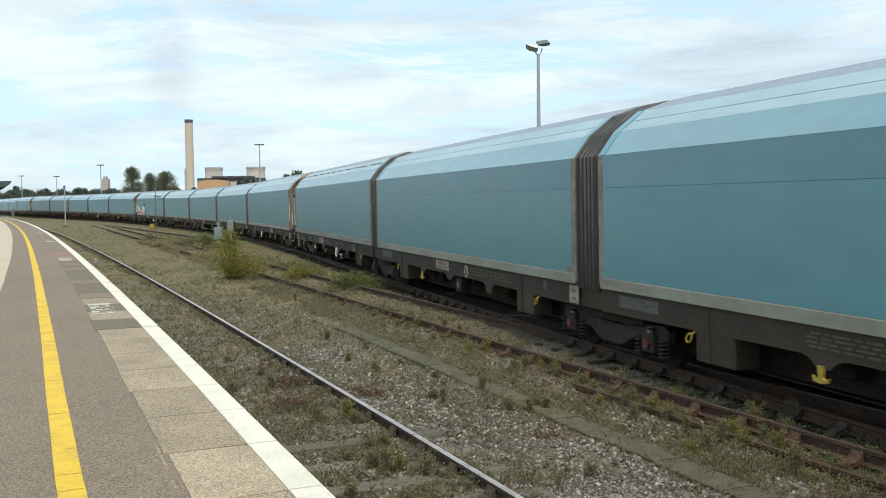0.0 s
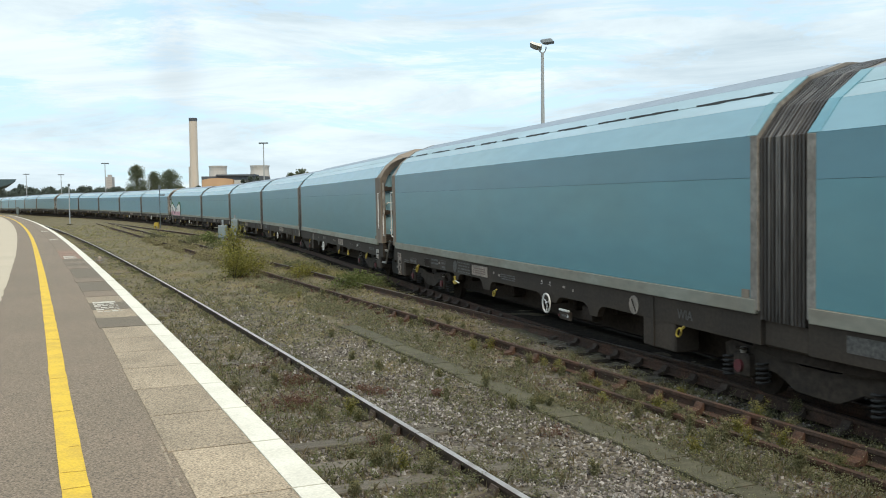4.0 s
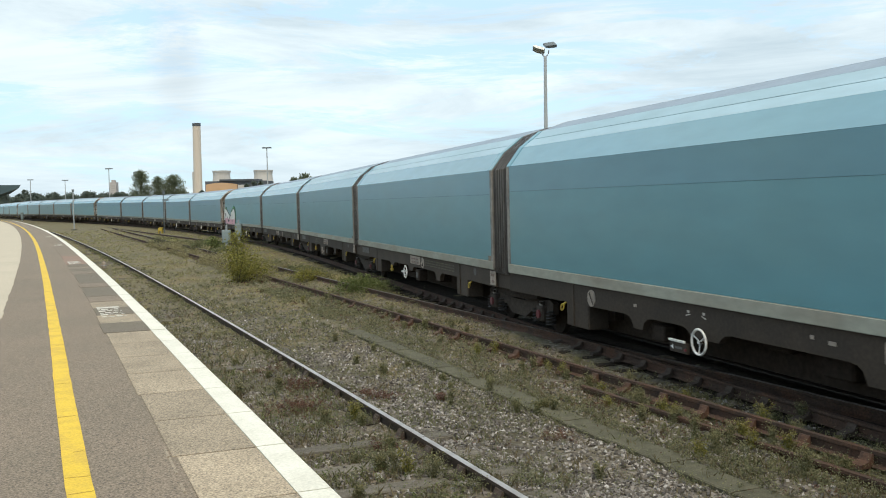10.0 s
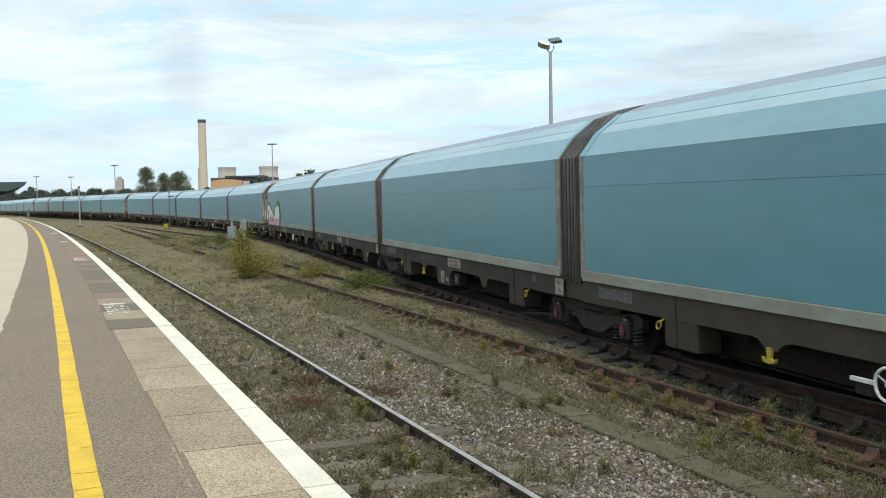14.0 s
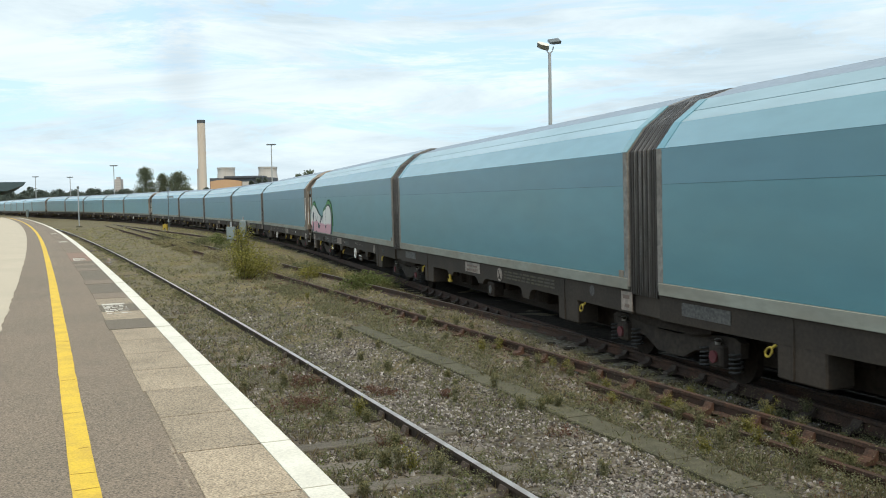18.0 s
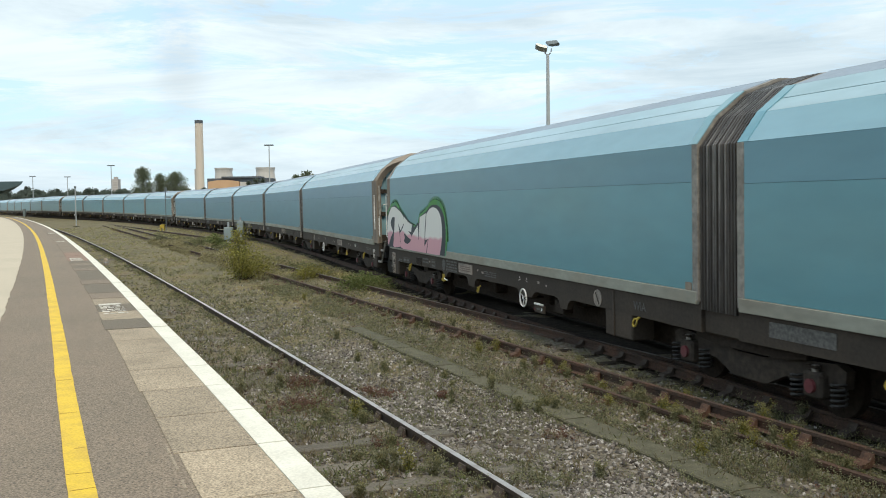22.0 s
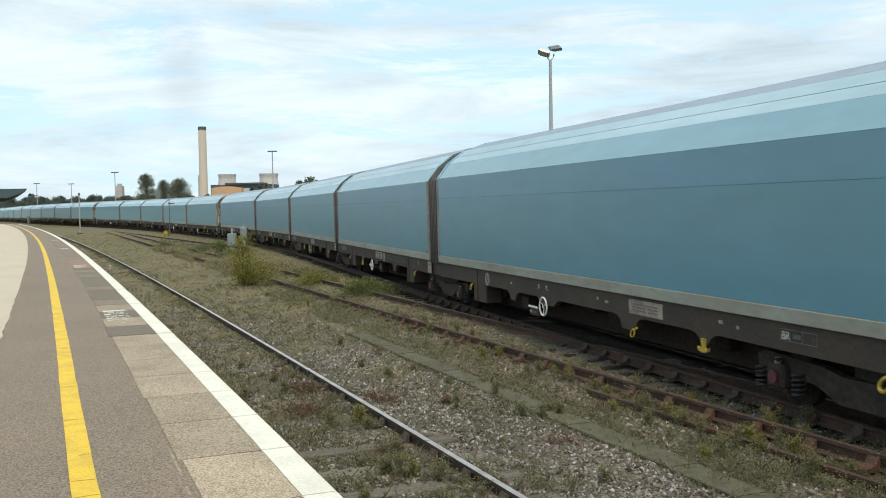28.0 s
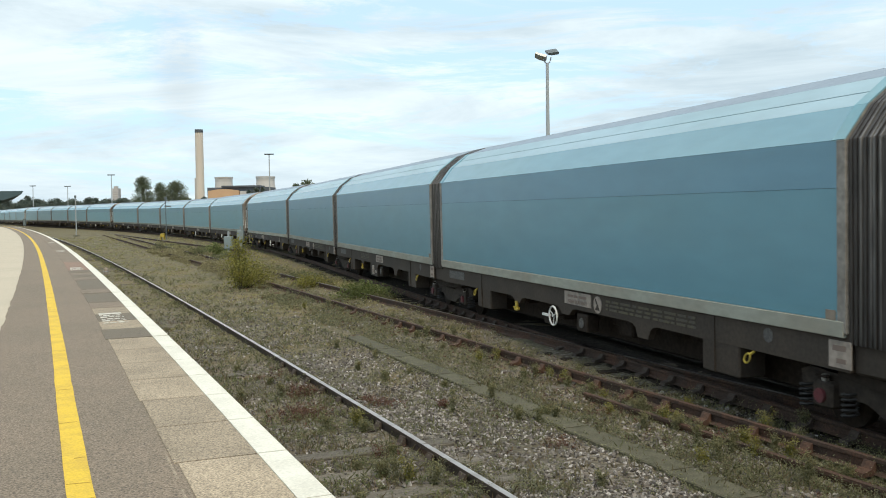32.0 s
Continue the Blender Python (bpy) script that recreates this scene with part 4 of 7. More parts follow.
def door_end(top, u):
    """The doors inside the end arch, seen from ahead; u is their plane."""
    for a, b in ((1.25, 0.645), (0.585, 0.075), (0.0, -0.56), (-0.62, -1.25)):
        n = 6
        ys = [a + (b - a) * k / n for k in range(n + 1)]
        outline = [(ys[0], 1.22)] + [(y, along_profile(HOOD_DOOR, y) + 0.04 if abs(y) < 1.2 else 3.02) for y in ys] + [(ys[-1], 1.22)]
        bm = bmesh.new()
        lo = [bm.verts.new((u, y, z)) for y, z in outline]
        hi = [bm.verts.new((u + 0.05, y, z)) for y, z in outline]
        bm.faces.new(lo)
        bm.faces.new(hi[::-1])
        for k in range(len(outline)):
            bm.faces.new((lo[k], hi[k], hi[(k + 1) % len(outline)], lo[(k + 1) % len(outline)]))
        leaf = part("end_door", bm, M["door_teal"], top, "pale teal end door, stained below")
        kick = boxed(u - 0.014, u - 0.002, min(a, b) + 0.02, max(a, b) - 0.02, 1.23, 1.46)
        for z in (1.27, 1.34, 1.41):
            box(kick, u - 0.026, u - 0.012, min(a, b) + 0.03, max(a, b) - 0.03, z - 0.012, z + 0.012)
        part("kick_plate", kick, M["solebar"], leaf, "grimy ribbed kick plate")
    for y in (0.615, 0.037, -0.59):
        part("door_post", boxed(u - 0.045, u + 0.03, y - 0.034, y + 0.034, 1.22, along_profile(HOOD_DOOR, y) + 0.02, bevel=0.008), M["under"], top)
    for ya, yb, z in ((1.22, 0.86, 2.876), (1.22, 0.83, 2.142), (0.67, 0.23, 3.55), (0.68, 0.24, 2.61), (-0.13, -0.5, 3.54), (0.0, -0.44, 2.60), (-1.22, -0.86, 2.876), (-1.22, -0.86, 2.142)):
        hinge(top, u, ya, yb, z)
    part("door_knob", tube(bmesh.new(), [(u - 0.06, 0.19, 2.857), (u - 0.06, 0.175, 2.857), (u - 0.06, 0.17, 2.857), (u - 0.06, 0.07, 2.857)], [0.04, 0.04, 0.018, 0.018], 10), M["near_black"], top)
    rod("grab_rail", [(u - 0.02, 1.17, 2.39), (u - 0.1, 1.16, 2.425), (u - 0.1, 1.13, 2.447), (u - 0.1, 0.69, 2.438), (u - 0.03, 0.665, 2.40)], top, 0.017)
    rod("grab_rail", [(u - 0.03, 0.60, 2.51), (u - 0.1, 0.595, 2.50), (u - 0.1, 0.55, 2.463), (u - 0.1, 0.10, 2.460), (u - 0.03, 0.07, 2.50)], top, 0.017)
    rod("grab_rail", [(u - 0.1, -0.02, 2.455), (u - 0.1, -0.5, 2.45)], top, 0.017)
    rod("grab_rail", [(u - 0.03, 0.49, 3.73), (u - 0.1, 0.48, 3.713), (u - 0.1, 0.37, 3.677), (u - 0.1, 0.13, 3.756), (u - 0.1, 0.14, 3.785), (u - 0.03, 0.21, 3.805)], top, 0.019)
    sign = part("warning_label", boxed(u - 0.008, u - 0.002, 0.82, 0.93, 1.79, 1.99), M["orange"], top, "orange warning label with a black triangle")
    tri = bmesh.new()
    lo = [tri.verts.new((u - 0.010, y, z)) for y, z in ((0.83, 1.905), (0.92, 1.905), (0.875, 1.985))]
    hi = [tri.verts.new((u - 0.007, y, z)) for y, z in ((0.83, 1.905), (0.92, 1.905), (0.875, 1.985))]
    tri.faces.new(lo)
    tri.faces.new(hi[::-1])
    part("warning_triangle", tri, M["near_black"], sign)
    part("warning_text", boxed(u - 0.010, u - 0.007, 0.835, 0.915, 1.81, 1.885), M["ink"], sign)
    part("lock_case", boxed(u - 0.06, u, 1.0, 1.06, 1.55, 1.62, bevel=0.01), M["white_fit"], top)
    part("lock_case", boxed(u - 0.05, u, 0.50, 0.55, 1.50, 1.74, bevel=0.01), M["step"], top)
    for y, z in ((1.03, 3.31), (0.98, 2.68), (0.78, 1.66), (0.47, 1.62)):
        part("door_bolt", boxed(u - 0.012, u - 0.001, y - 0.02, y + 0.02, z - 0.02, z + 0.02), M["near_black"], top)


def make_unit(kind):
    length = L_OUT if kind in ("head", "tail") else L_IN
    P = PROFILE_OUT if kind in ("head", "tail") else PROFILE_IN
    # e: ends of the frame, u: ends of the side panels, r: ends of the panels above the crease
    e0, u0, r0 = (0.57, 1.304, 1.22) if kind == "head" else (0.42, 0.55, 0.55)
    e1, u1, r1 = (length - 0.92, length - 1.262, length - 1.01) if kind == "tail" else (length - 0.42, length - 0.55, length - 0.55)
    top = tagged(new("car_wagon"), {"head": "teal covered car wagon with brown dusty door end", "tail": "teal covered car wagon with brown rear frame"}.get(
        kind, "teal covered car wagon, inner unit with black bellows"), "railway wagon", "units of the car train")
    part("inner_body", core_body(e0 + (0.49 if kind == "head" else 0.02), e1 - 0.02, P), M["core"], top)
    both_sides("side_panel", lambda: skin_into(bmesh.new(), u0, u1, (1.375, 1.296), (1.375, P[1][1] - 0.002)), M["teal"], top)
    both_sides("upper_panel", lambda: skin_into(bmesh.new(), u0, u1, (1.375, P[1][1] + 0.002), (1.375, P[2][1] - 0.002)), M["teal_upper"], top)
    across = (Vector(P[5]) - Vector(P[3])).normalized()
    low, high = Vector(P[4]) - across * 0.007, Vector(P[4]) + across * 0.007
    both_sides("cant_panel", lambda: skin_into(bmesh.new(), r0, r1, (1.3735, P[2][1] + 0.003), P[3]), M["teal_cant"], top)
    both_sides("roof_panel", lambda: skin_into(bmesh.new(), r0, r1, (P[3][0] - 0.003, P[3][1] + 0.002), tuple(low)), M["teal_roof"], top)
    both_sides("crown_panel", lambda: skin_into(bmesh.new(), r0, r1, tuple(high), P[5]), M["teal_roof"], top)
    both_sides("roof_walk", lambda: skin_into(bmesh.new(), r0, r1, (P[5][0] - 0.004, P[5][1] + 0.002), P[6]), M["roof_grey"], top)
    part("roof_top", boxed(r0, r1, -P[6][0] + 0.004, P[6][0] - 0.004, P[6][1] - 0.03, P[6][1] + 0.003), M["roof_grey"], top)
    both_sides("sill_strip", lambda: boxed(u0 - 0.14 if kind == "head" else u0 - 0.10, u1 + 0.1, 1.30, 1.392, 1.118, 1.292, bevel=0.008), M["sill"], top, "dusty grey sill strip")

    def band(a, b):
        """Teal edging of the panels above the crease, slightly proud."""
        out = [(y + 0.005, z + 0.006) for y, z in P[2:6]]
        both_sides("cant_frame", lambda: skin_into(bmesh.new(), a, b, out[0], out[1]), M["fresh_teal"], top)
        both_sides("roof_frame", lambda: skin_into(bmesh.new(), a, b, (out[1][0] - 0.002, out[1][1] + 0.002), out[3]), M["fresh_teal"], top)

    # end frames: pale on the sides, teal above the crease; brown at the set's ends
    if kind == "head":
        part("end_frame", end_hood(), M["brown"], top, "brown dust-covered hood over the end doors")
        both_sides("end_post", lambda: plan_prism([(1.30, 1.383), (0.60, 1.383), (0.575, 1.375), (0.566, 1.353), (0.66, 1.262), (0.72, 1.20), (0.84, 1.20), (1.30, 1.25)], 1.19, 3.224), M["brown"], top, "brown dust-covered corner post")
        band(1.056, 1.216)
        door_end(top, 0.76)
        rod("hand_rail", [(0.84, 1.375, 2.738), (0.81, 1.42, 2.74), (0.75, 1.43, 2.74), (0.735, 1.43, 2.71), (0.735, 1.43, 1.69), (0.75, 1.43, 1.665), (0.83, 1.42, 1.655), (0.84, 1.375, 1.655)], top, 0.015)
        rod("hand_rail", [(0.66, 1.28, 2.07), (0.565, 1.315, 2.05), (0.555, 1.32, 2.02), (0.555, 1.32, 1.47), (0.565, 1.315, 1.44), (0.66, 1.28, 1.42)], top, 0.02)
        part("jamb_strip", boxed(0.55, 0.575, 1.262, 1.33, 2.09, 3.06, bevel=0.006), M["step"], top, "scraped pale steel jamb strip")
        # steps below the doors
        for a, b, z in ((0.44, 1.10, 0.59), (0.16, 0.60, 0.972)):
            part("step", boxed(a, b, 1.262, 1.30, z - 0.032, z + 0.032, bevel=0.008), M["step"], top, "worn pale step edge")
            part("step_tread", boxed(a, b, 1.0, 1.262, z - 0.03, z + 0.012), M["near_black"], top)
        rod("step_stringer", [(0.44, 1.29, 0.57), (-0.08, 1.27, 1.29)], top, 0.027, "step")
        part("cheek_plate", prism(bmesh.new(), [(0.42, 0.50), (-0.12, 1.27), (-0.55, 1.27), (-0.62, 0.3), (0.30, 0.3)], 1.05, 1.12), M["near_black"], top, "near-black end plate")
        part("headstock", boxed(0.2, 0.62, -1.2, 1.2, 0.72, 1.14, bevel=0.03), M["near_black"], top)
        part("end_platform", boxed(-0.30, 0.80, -1.15, 1.16, 1.16, 1.21, bevel=0.01), M["under"], top)
        part("draw_box", boxed(-0.78, 0.6, -0.9, 1.0, 0.25, 1.1, bevel=0.06), M["near_black"], top)
        for u, y, h in ((-0.24, 1.16, 1.13), (-0.40, 1.19, 1.06)):
            rod("brake_hose", [(u, y, 0.66), (u - 0.01, y, 0.80), (u - 0.01, y, h - 0.12), (u - 0.04, y, h - 0.03), (u - 0.12, y, h), (u - 0.30, y, h + 0.02)], top, 0.026, "under", "black brake hose")
    else:
        part("end_frame", hoop(e0, u0 - 0.004, 1.0, 0.1, lift=-0.004, body=P), M["endframe"], top, "pale grey end frame")
        both_sides("frame_strip", lambda: boxed(e0 - 0.003, u0 - 0.002, 1.30, 1.385, 1.165, P[2][1] - 0.002, bevel=0.006), M["endframe"], top)
        band(e0 + 0.002, u0 + 0.06)
    if kind == "tail":
        part("end_frame", hoop(r1 + 0.004, e1, 1.0, 0.3, z0=3.0, lift=0.010, body=P), M["endframe"], top, "thin grey rear arch")
        both_sides("end_post", lambda: plan_prism([(u1 + 0.004, 1.384), (e1, 1.384), (e1 + 0.01, 1.37), (e1 + 0.01, 1.15), (u1 + 0.004, 1.15)], 1.19, 3.22), M["brown"], top, "brown dust-covered rear corner post")

        def gusset():
            """Brown corner piece above the crease, narrowing towards the roof."""
            bm = bmesh.new()
            pts = [(u1 + 0.01, 1.383, 3.234), (e1, 1.383, 3.234), (e1, 1.10, 3.608), (e1 - 0.07, 1.10, 3.608)]
            a, b = [bm.verts.new(p) for p in pts], [bm.verts.new((u, y - 0.03, z - 0.02)) for u, y, z in pts]
            bm.faces.new(a)
            bm.faces.new(b[::-1])
            for i in range(4):
                bm.faces.new((a[i], b[i], b[(i + 1) % 4], a[(i + 1) % 4]))
            return bm

        both_sides("corner_gusset", gusset, M["endframe"], top)
        rod("hand_rail", [(e1 - 0.06, 1.38, 2.74), (e1 + 0.02, 1.40, 2.75), (e1 + 0.14, 1.38, 2.75), (e1 + 0.17, 1.38, 2.72), (e1 + 0.17, 1.38, 1.50), (e1 + 0.14, 1.38, 1.46), (e1 - 0.04, 1.38, 1.44)], top, 0.017)
        rod("hand_rail", [(e1 - 0.02, 1.1, 2.02), (e1 + 0.13, 1.1, 2.02), (e1 + 0.13, 1.1, 1.32), (e1 - 0.02, 1.1, 1.3)], top, 0.019)
        part("shunter_step", boxed(e1 + 0.18, e1 + 0.44, 1.0, 1.22, 0.89, 0.975, bevel=0.015), M["step"], top, "worn pale steel step")
        part("step_bracket", boxed(e1 - 0.1, e1 + 0.24, 1.0, 1.1, 0.86, 0.95), M["near_black"], top)
        part("shunter_step", boxed(e1 - 0.02, e1 + 0.32, 0.98, 1.22, 0.50, 0.575, bevel=0.025), M["step"], top, "worn pale steel step")
        rod("step_hanger", [(e1 + 0.02, 1.18, 0.55), (e1 - 0.06, 1.18, 0.60), (e1 - 0.09, 1.18, 0.70), (e1 - 0.09, 1.18, 0.84)], top, 0.03, "step")
        part("headstock", boxed(e1 - 0.2, e1 + 0.1, -1.2, 1.2, 0.62, 1.14, bevel=0.03), M["near_black"], top)
        part("corner_post", boxed(16.62, 17.42, 1.0, 1.34, 0.36, 1.0, bevel=0.03), M["solebar"], top)
        for y in (0.85, -0.85):
            part("buffer", tube(bmesh.new(), [(e1 + 0.1, y, 0.98), (e1 + 0.42, y, 0.98), (e1 + 0.43, y, 0.98), (e1 + 0.47, y, 0.98)], [0.11, 0.11, 0.2, 0.2], 14), M["near_black"], top)
    else:
        part("end_frame", hoop(u1 + 0.004, e1, 1.0, 0.1, lift=-0.004, body=P), M["endframe"], top, "pale grey end frame")
        both_sides("frame_strip", lambda: boxed(u1 + 0.002, e1 + 0.003, 1.30, 1.385, 1.165, P[2][1] - 0.002, bevel=0.006), M["endframe"], top)
        band(u1 - 0.06, e1 - 0.002)
    both_sides("corner_patch", lambda: boxed(u0 + 0.02, u0 + 0.17, 1.377, 1.386, 1.294, 1.40), M["brown"], top)
    # underframe
    if kind not in ("head", "tail"):
        deep = [(4.5, 4.9, 0.62), (7.2, 7.6, 0.70), (9.5, 9.8, 0.70)]
        legs = [(2.33, 3.15), (11.2, 12.03)]
    elif kind == "tail":
        deep = [(4.6, 4.95, 0.64), (6.2, 6.9, 0.70), (9.6, 10.1, 0.62), (11.75, 12.0, 0.68)]
        legs = [(2.30, 3.18)]
    else:
        deep = [(6.15, 6.4, 0.68), (8.1, 8.6, 0.62), (11.1, 11.8, 0.70), (13.0, 13.35, 0.64)]
        legs = [(14.8, 15.63)]
    both_sides("solebar", lambda: prism(bmesh.new(), solebar_outline(e0 - 0.02, e1 + 0.02, deep), 1.24, 1.345), M["solebar"], top, "grimy dark solebar")
    part("underframe", boxed(e0, e1, -1.22, 1.22, 0.86, 1.04), M["under"], top)
    for a, b in legs:
        both_sides("support_leg", lambda: boxed(a, b, 0.95, 1.338, 0.37, 1.0, bevel=0.02), M["solebar"], top)
        both_sides("leg_flange", lambda: boxed(a + (b - a) * 0.62, a + (b - a) * 0.68, 1.335, 1.36, 0.38, 1.1), M["solebar"], top)
    rng = random.Random(len(kind))
    for k in range(9):
        u = 3.4 + k * (length - 7.6) / 8 + rng.uniform(-0.3, 0.3)
        part("brake_unit", boxed(u, u + rng.uniform(0.2, 0.6), -0.7, 0.75 + rng.uniform(0, 0.35), rng.uniform(0.42, 0.66), 0.87, bevel=0.03), M["under"], top)
    part("brake_rod", tube(bmesh.new(), [(3.2, 0.9, 0.72), (length - 4.0, 0.9, 0.72)], 0.03), M["under"], top)
    part("air_pipe", tube(bmesh.new(), [(3.2, 0.6, 0.62), (length - 4.0, 0.6, 0.62)], 0.045), M["under"], top)
    # added box that fills the underside and blocks light and view from behind
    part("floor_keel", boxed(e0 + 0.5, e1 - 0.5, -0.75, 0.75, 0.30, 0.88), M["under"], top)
    # fittings of the near side
    if kind not in ("head", "tail"):
        pu = (7.42, 8.44) if kind == "rear_inner" else (6.38, 7.40)
        panel = plate("data_panel", top, *pu, 0.86, 1.08, M["label"], label="soiled pale emergency panel")
        lettering(panel, "ARRET D'URGENCE", pu[1] - 0.14, 0.885, 0.085, M["ink"], y=1.358)
        bars(panel, pu[0] + 0.12, pu[1] - 0.14, 0.97, 1.05, 1, M["ink"], y=1.358, seed=6)
        if kind == "inner":
            handwheel(top, 7.76, 0.60)
            part("brake_bracket", boxed(7.98, 8.3, 1.36, 1.40, 0.56, 0.60), M["white_fit"], top)
            part("brake_box", boxed(7.98, 8.25, 1.30, 1.38, 0.42, 0.54, bevel=0.01), M["under"], top)
        if kind == "middle":
            hung = part("battery_box", boxed(7.36, 8.44, 1.0, 1.335, 0.36, 0.84, bevel=0.02), M["solebar"], top, "dark hanging equipment box")
            lab = plate("triangle_label", hung, 7.79, 8.07, 0.42, 0.71, M["label"], y=1.336)
            part("triangle", prism(bmesh.new(), [(7.84, 0.49), (8.02, 0.49), (7.93, 0.68)], 1.349, 1.353), M["ink"], lab)
            plate("small_label", hung, 7.45, 7.62, 0.48, 0.56, M["label"], y=1.336)
            bars(top, 8.5, 9.9, 0.86, 1.06, 4, M["yellow_ink"], seed=4)
        else:
            rp = part("round_plate", disc(bmesh.new(), 6.14, 0.94, 0.14, 1.345, 1.357), M["label"], top, "round worn plate with a diagonal bar")
            part("diagonal_bar", prism(bmesh.new(), [(6.06, 0.85), (6.09, 0.835), (6.22, 1.02), (6.19, 1.04)], 1.358, 1.361), M["solebar"], rp)
            part("diagonal_bar", prism(bmesh.new(), [(6.10, 0.85), (6.22, 0.85), (6.17, 0.92)], 1.358, 1.361), M["solebar"], rp)
            bars(top, 3.25, 5.85, 0.87, 1.06, 3, M["yellow_ink"], seed=3)
        valve = part("valve_box", boxed(6.58, 6.98, 1.1, 1.33, 0.42, 0.72, bevel=0.02), M["under"], top)
        part("valve_cap", disc(bmesh.new(), 6.78, 0.57, 0.09, 1.331, 1.345, 8), M["pale_panel"], valve)
        hook_fitting(top, 9.66, 0.58)
        ring_fitting(top, 2.14, 0.66)
        ring_fitting(top, 12.15, 0.66)
        lab = plate("label_board", top, 0.36, 0.70, 0.79, 1.08, M["label"], y=1.35, label="white inspection label")
        part("label_print", boxed(0.44, 0.64, 1.362, 1.366, 0.97, 1.03), M["ink"], lab)
        part("label_print", boxed(0.44, 0.58, 1.362, 1.366, 0.84, 0.89), M["ink"], lab)
        plate("stencil_panel", top, 12.9, 14.0, 0.88, 1.06, M["pale_panel"])
        part("chalk_mark", disc(bmesh.new(), 1.75, 0.99, 0.09, 1.345, 1.348, 12), M["pale_panel"], top)
    else:
        tail = kind == "tail"
        w = 6.5 if tail else 11.47
        way = -1 if tail else 1
        handwheel(top, w, 0.635)
        part("brake_bar", boxed(min(w + way * 0.43, w + way * 0.83), max(w + way * 0.43, w + way * 0.83), 1.345, 1.375, 0.55, 0.585, bevel=0.006), M["white_fit"], top, "white painted bar beside the brake wheel")
        bp = part("brake_plate", boxed(min(w + way * 0.39, w + way * 0.83), max(w + way * 0.39, w + way * 0.83), 1.30, 1.35, 0.40, 0.55, bevel=0.008), M["solebar"], top)
        part("brake_arrow", prism(bmesh.new(), [(w + way * 0.79, 0.475), (w + way * 0.73, 0.44), (w + way * 0.73, 0.51)], 1.352, 1.355), M["white_fit"], bp)
        part("brake_legend", boxed(min(w + way * 0.51, w + way * 0.69), max(w + way * 0.51, w + way * 0.69), 1.352, 1.355, 0.455, 0.49), M["pale_ink"], bp)
        part("brake_stud", disc(bmesh.new(), w + way * 0.42, 0.46, 0.022, 1.351, 1.37, 10), M["red_fit"], bp)
        for a, tilt in ((w, 1), (w + 0.36, -1)):
            part("scale_mark", prism(bmesh.new(), [(a - 0.06 * tilt, 0.945), (a - 0.055 * tilt, 0.935), (a + 0.055 * tilt, 0.965), (a + 0.05 * tilt, 0.975)], 1.346, 1.349), M["torn_label"], top)
            part("scale_mark", boxed(a - 0.03, a + 0.02, 1.346, 1.349, 0.985, 1.02), M["torn_label"], top)
        pu = (9.75, 10.75) if tail else (7.32, 8.31)
        p = plate("data_panel", top, *pu, 0.84, 1.06, M["label"], label="soiled pale data panel")
        bars(p, pu[0] + 0.1, pu[1] - 0.1, 0.88, 1.02, 3, M["ink"], y=1.358, seed=5)
        hook_fitting(top, 11.96 if tail else 6.27, 0.60)
        ring_fitting(top, 9.35 if tail else 8.2, 0.54)
        ring_fitting(top, 2.17 if tail else 15.75, 0.67)
        ring_fitting(top, 15.24 if tail else 3.05, 0.66, r=0.068, bar=0.022)
        c = 3.42 if tail else 14.66
        rp = part("round_plate", disc(bmesh.new(), c, 0.92, 0.14, 1.345, 1.357), M["label"], top, "round worn plate with a diagonal bar")
        part("diagonal_bar", prism(bmesh.new(), [(c - 0.08, 0.83), (c - 0.05, 0.815), (c + 0.08, 1.0), (c + 0.05, 1.02)], 1.358, 1.361), M["solebar"], rp)
        if tail:
            bars(top, 8.15, 8.95, 0.87, 1.0, 3, M["pale_ink"], seed=9)
            stencil(top, 15.29, 15.95, 0.785, 0.925, 1, 5)
            stencil(top, 12.69, 13.15, 0.80, 1.02, 2, 6)
            stencil(top, 10.86, 11.78, 0.80, 1.10, 4, 7)
            bars(top, 13.32, 13.90, 0.87, 1.04, 2, M["pale_ink"], seed=8)
            board = plate("stencil_panel", top, 14.04, 14.54, 0.79, 1.0, M["under"], label="dark plate in a pale frame")
            frame_bars(board, 14.04, 14.54, 0.79, 1.0, y=1.358)
            rp = part("round_plate", disc(bmesh.new(), 11.97, 0.94, 0.14, 1.345, 1.353), M["pale_panel"], top, "round worn plate with a painted arrow")
            part("arrow", prism(bmesh.new(), [(11.86, 0.84), (11.89, 0.83), (11.97, 1.02), (12.05, 0.83), (12.08, 0.84), (11.98, 1.07), (11.96, 1.07)], 1.354, 1.357), M["pale_ink"], rp)
            rod("release_rod", [(11.64, 1.37, 0.575), (11.92, 1.36, 0.60)], top, 0.014)
        for k, mark in enumerate((5.5, 5.85, 9.0, 9.35, 13.2)):
            part("chalk_mark", boxed(mark, mark + 0.06 + 0.03 * (k % 3), 1.346, 1.350, 0.92 + 0.03 * (k % 2), 0.965 + 0.03 * (k % 2)), M["label"], top)
        bars(top, *((16.10, 16.62, 0.76, 0.86) if tail else (1.8, 2.6, 0.9, 1.0)), 2, M["pale_ink"], seed=11)
        bx = (5.0, 5.4) if tail else (12.6, 12.95)
        part("valve_box", boxed(*bx, 1.05, 1.25, 0.46, 0.70, bevel=0.02), M["under"], top)
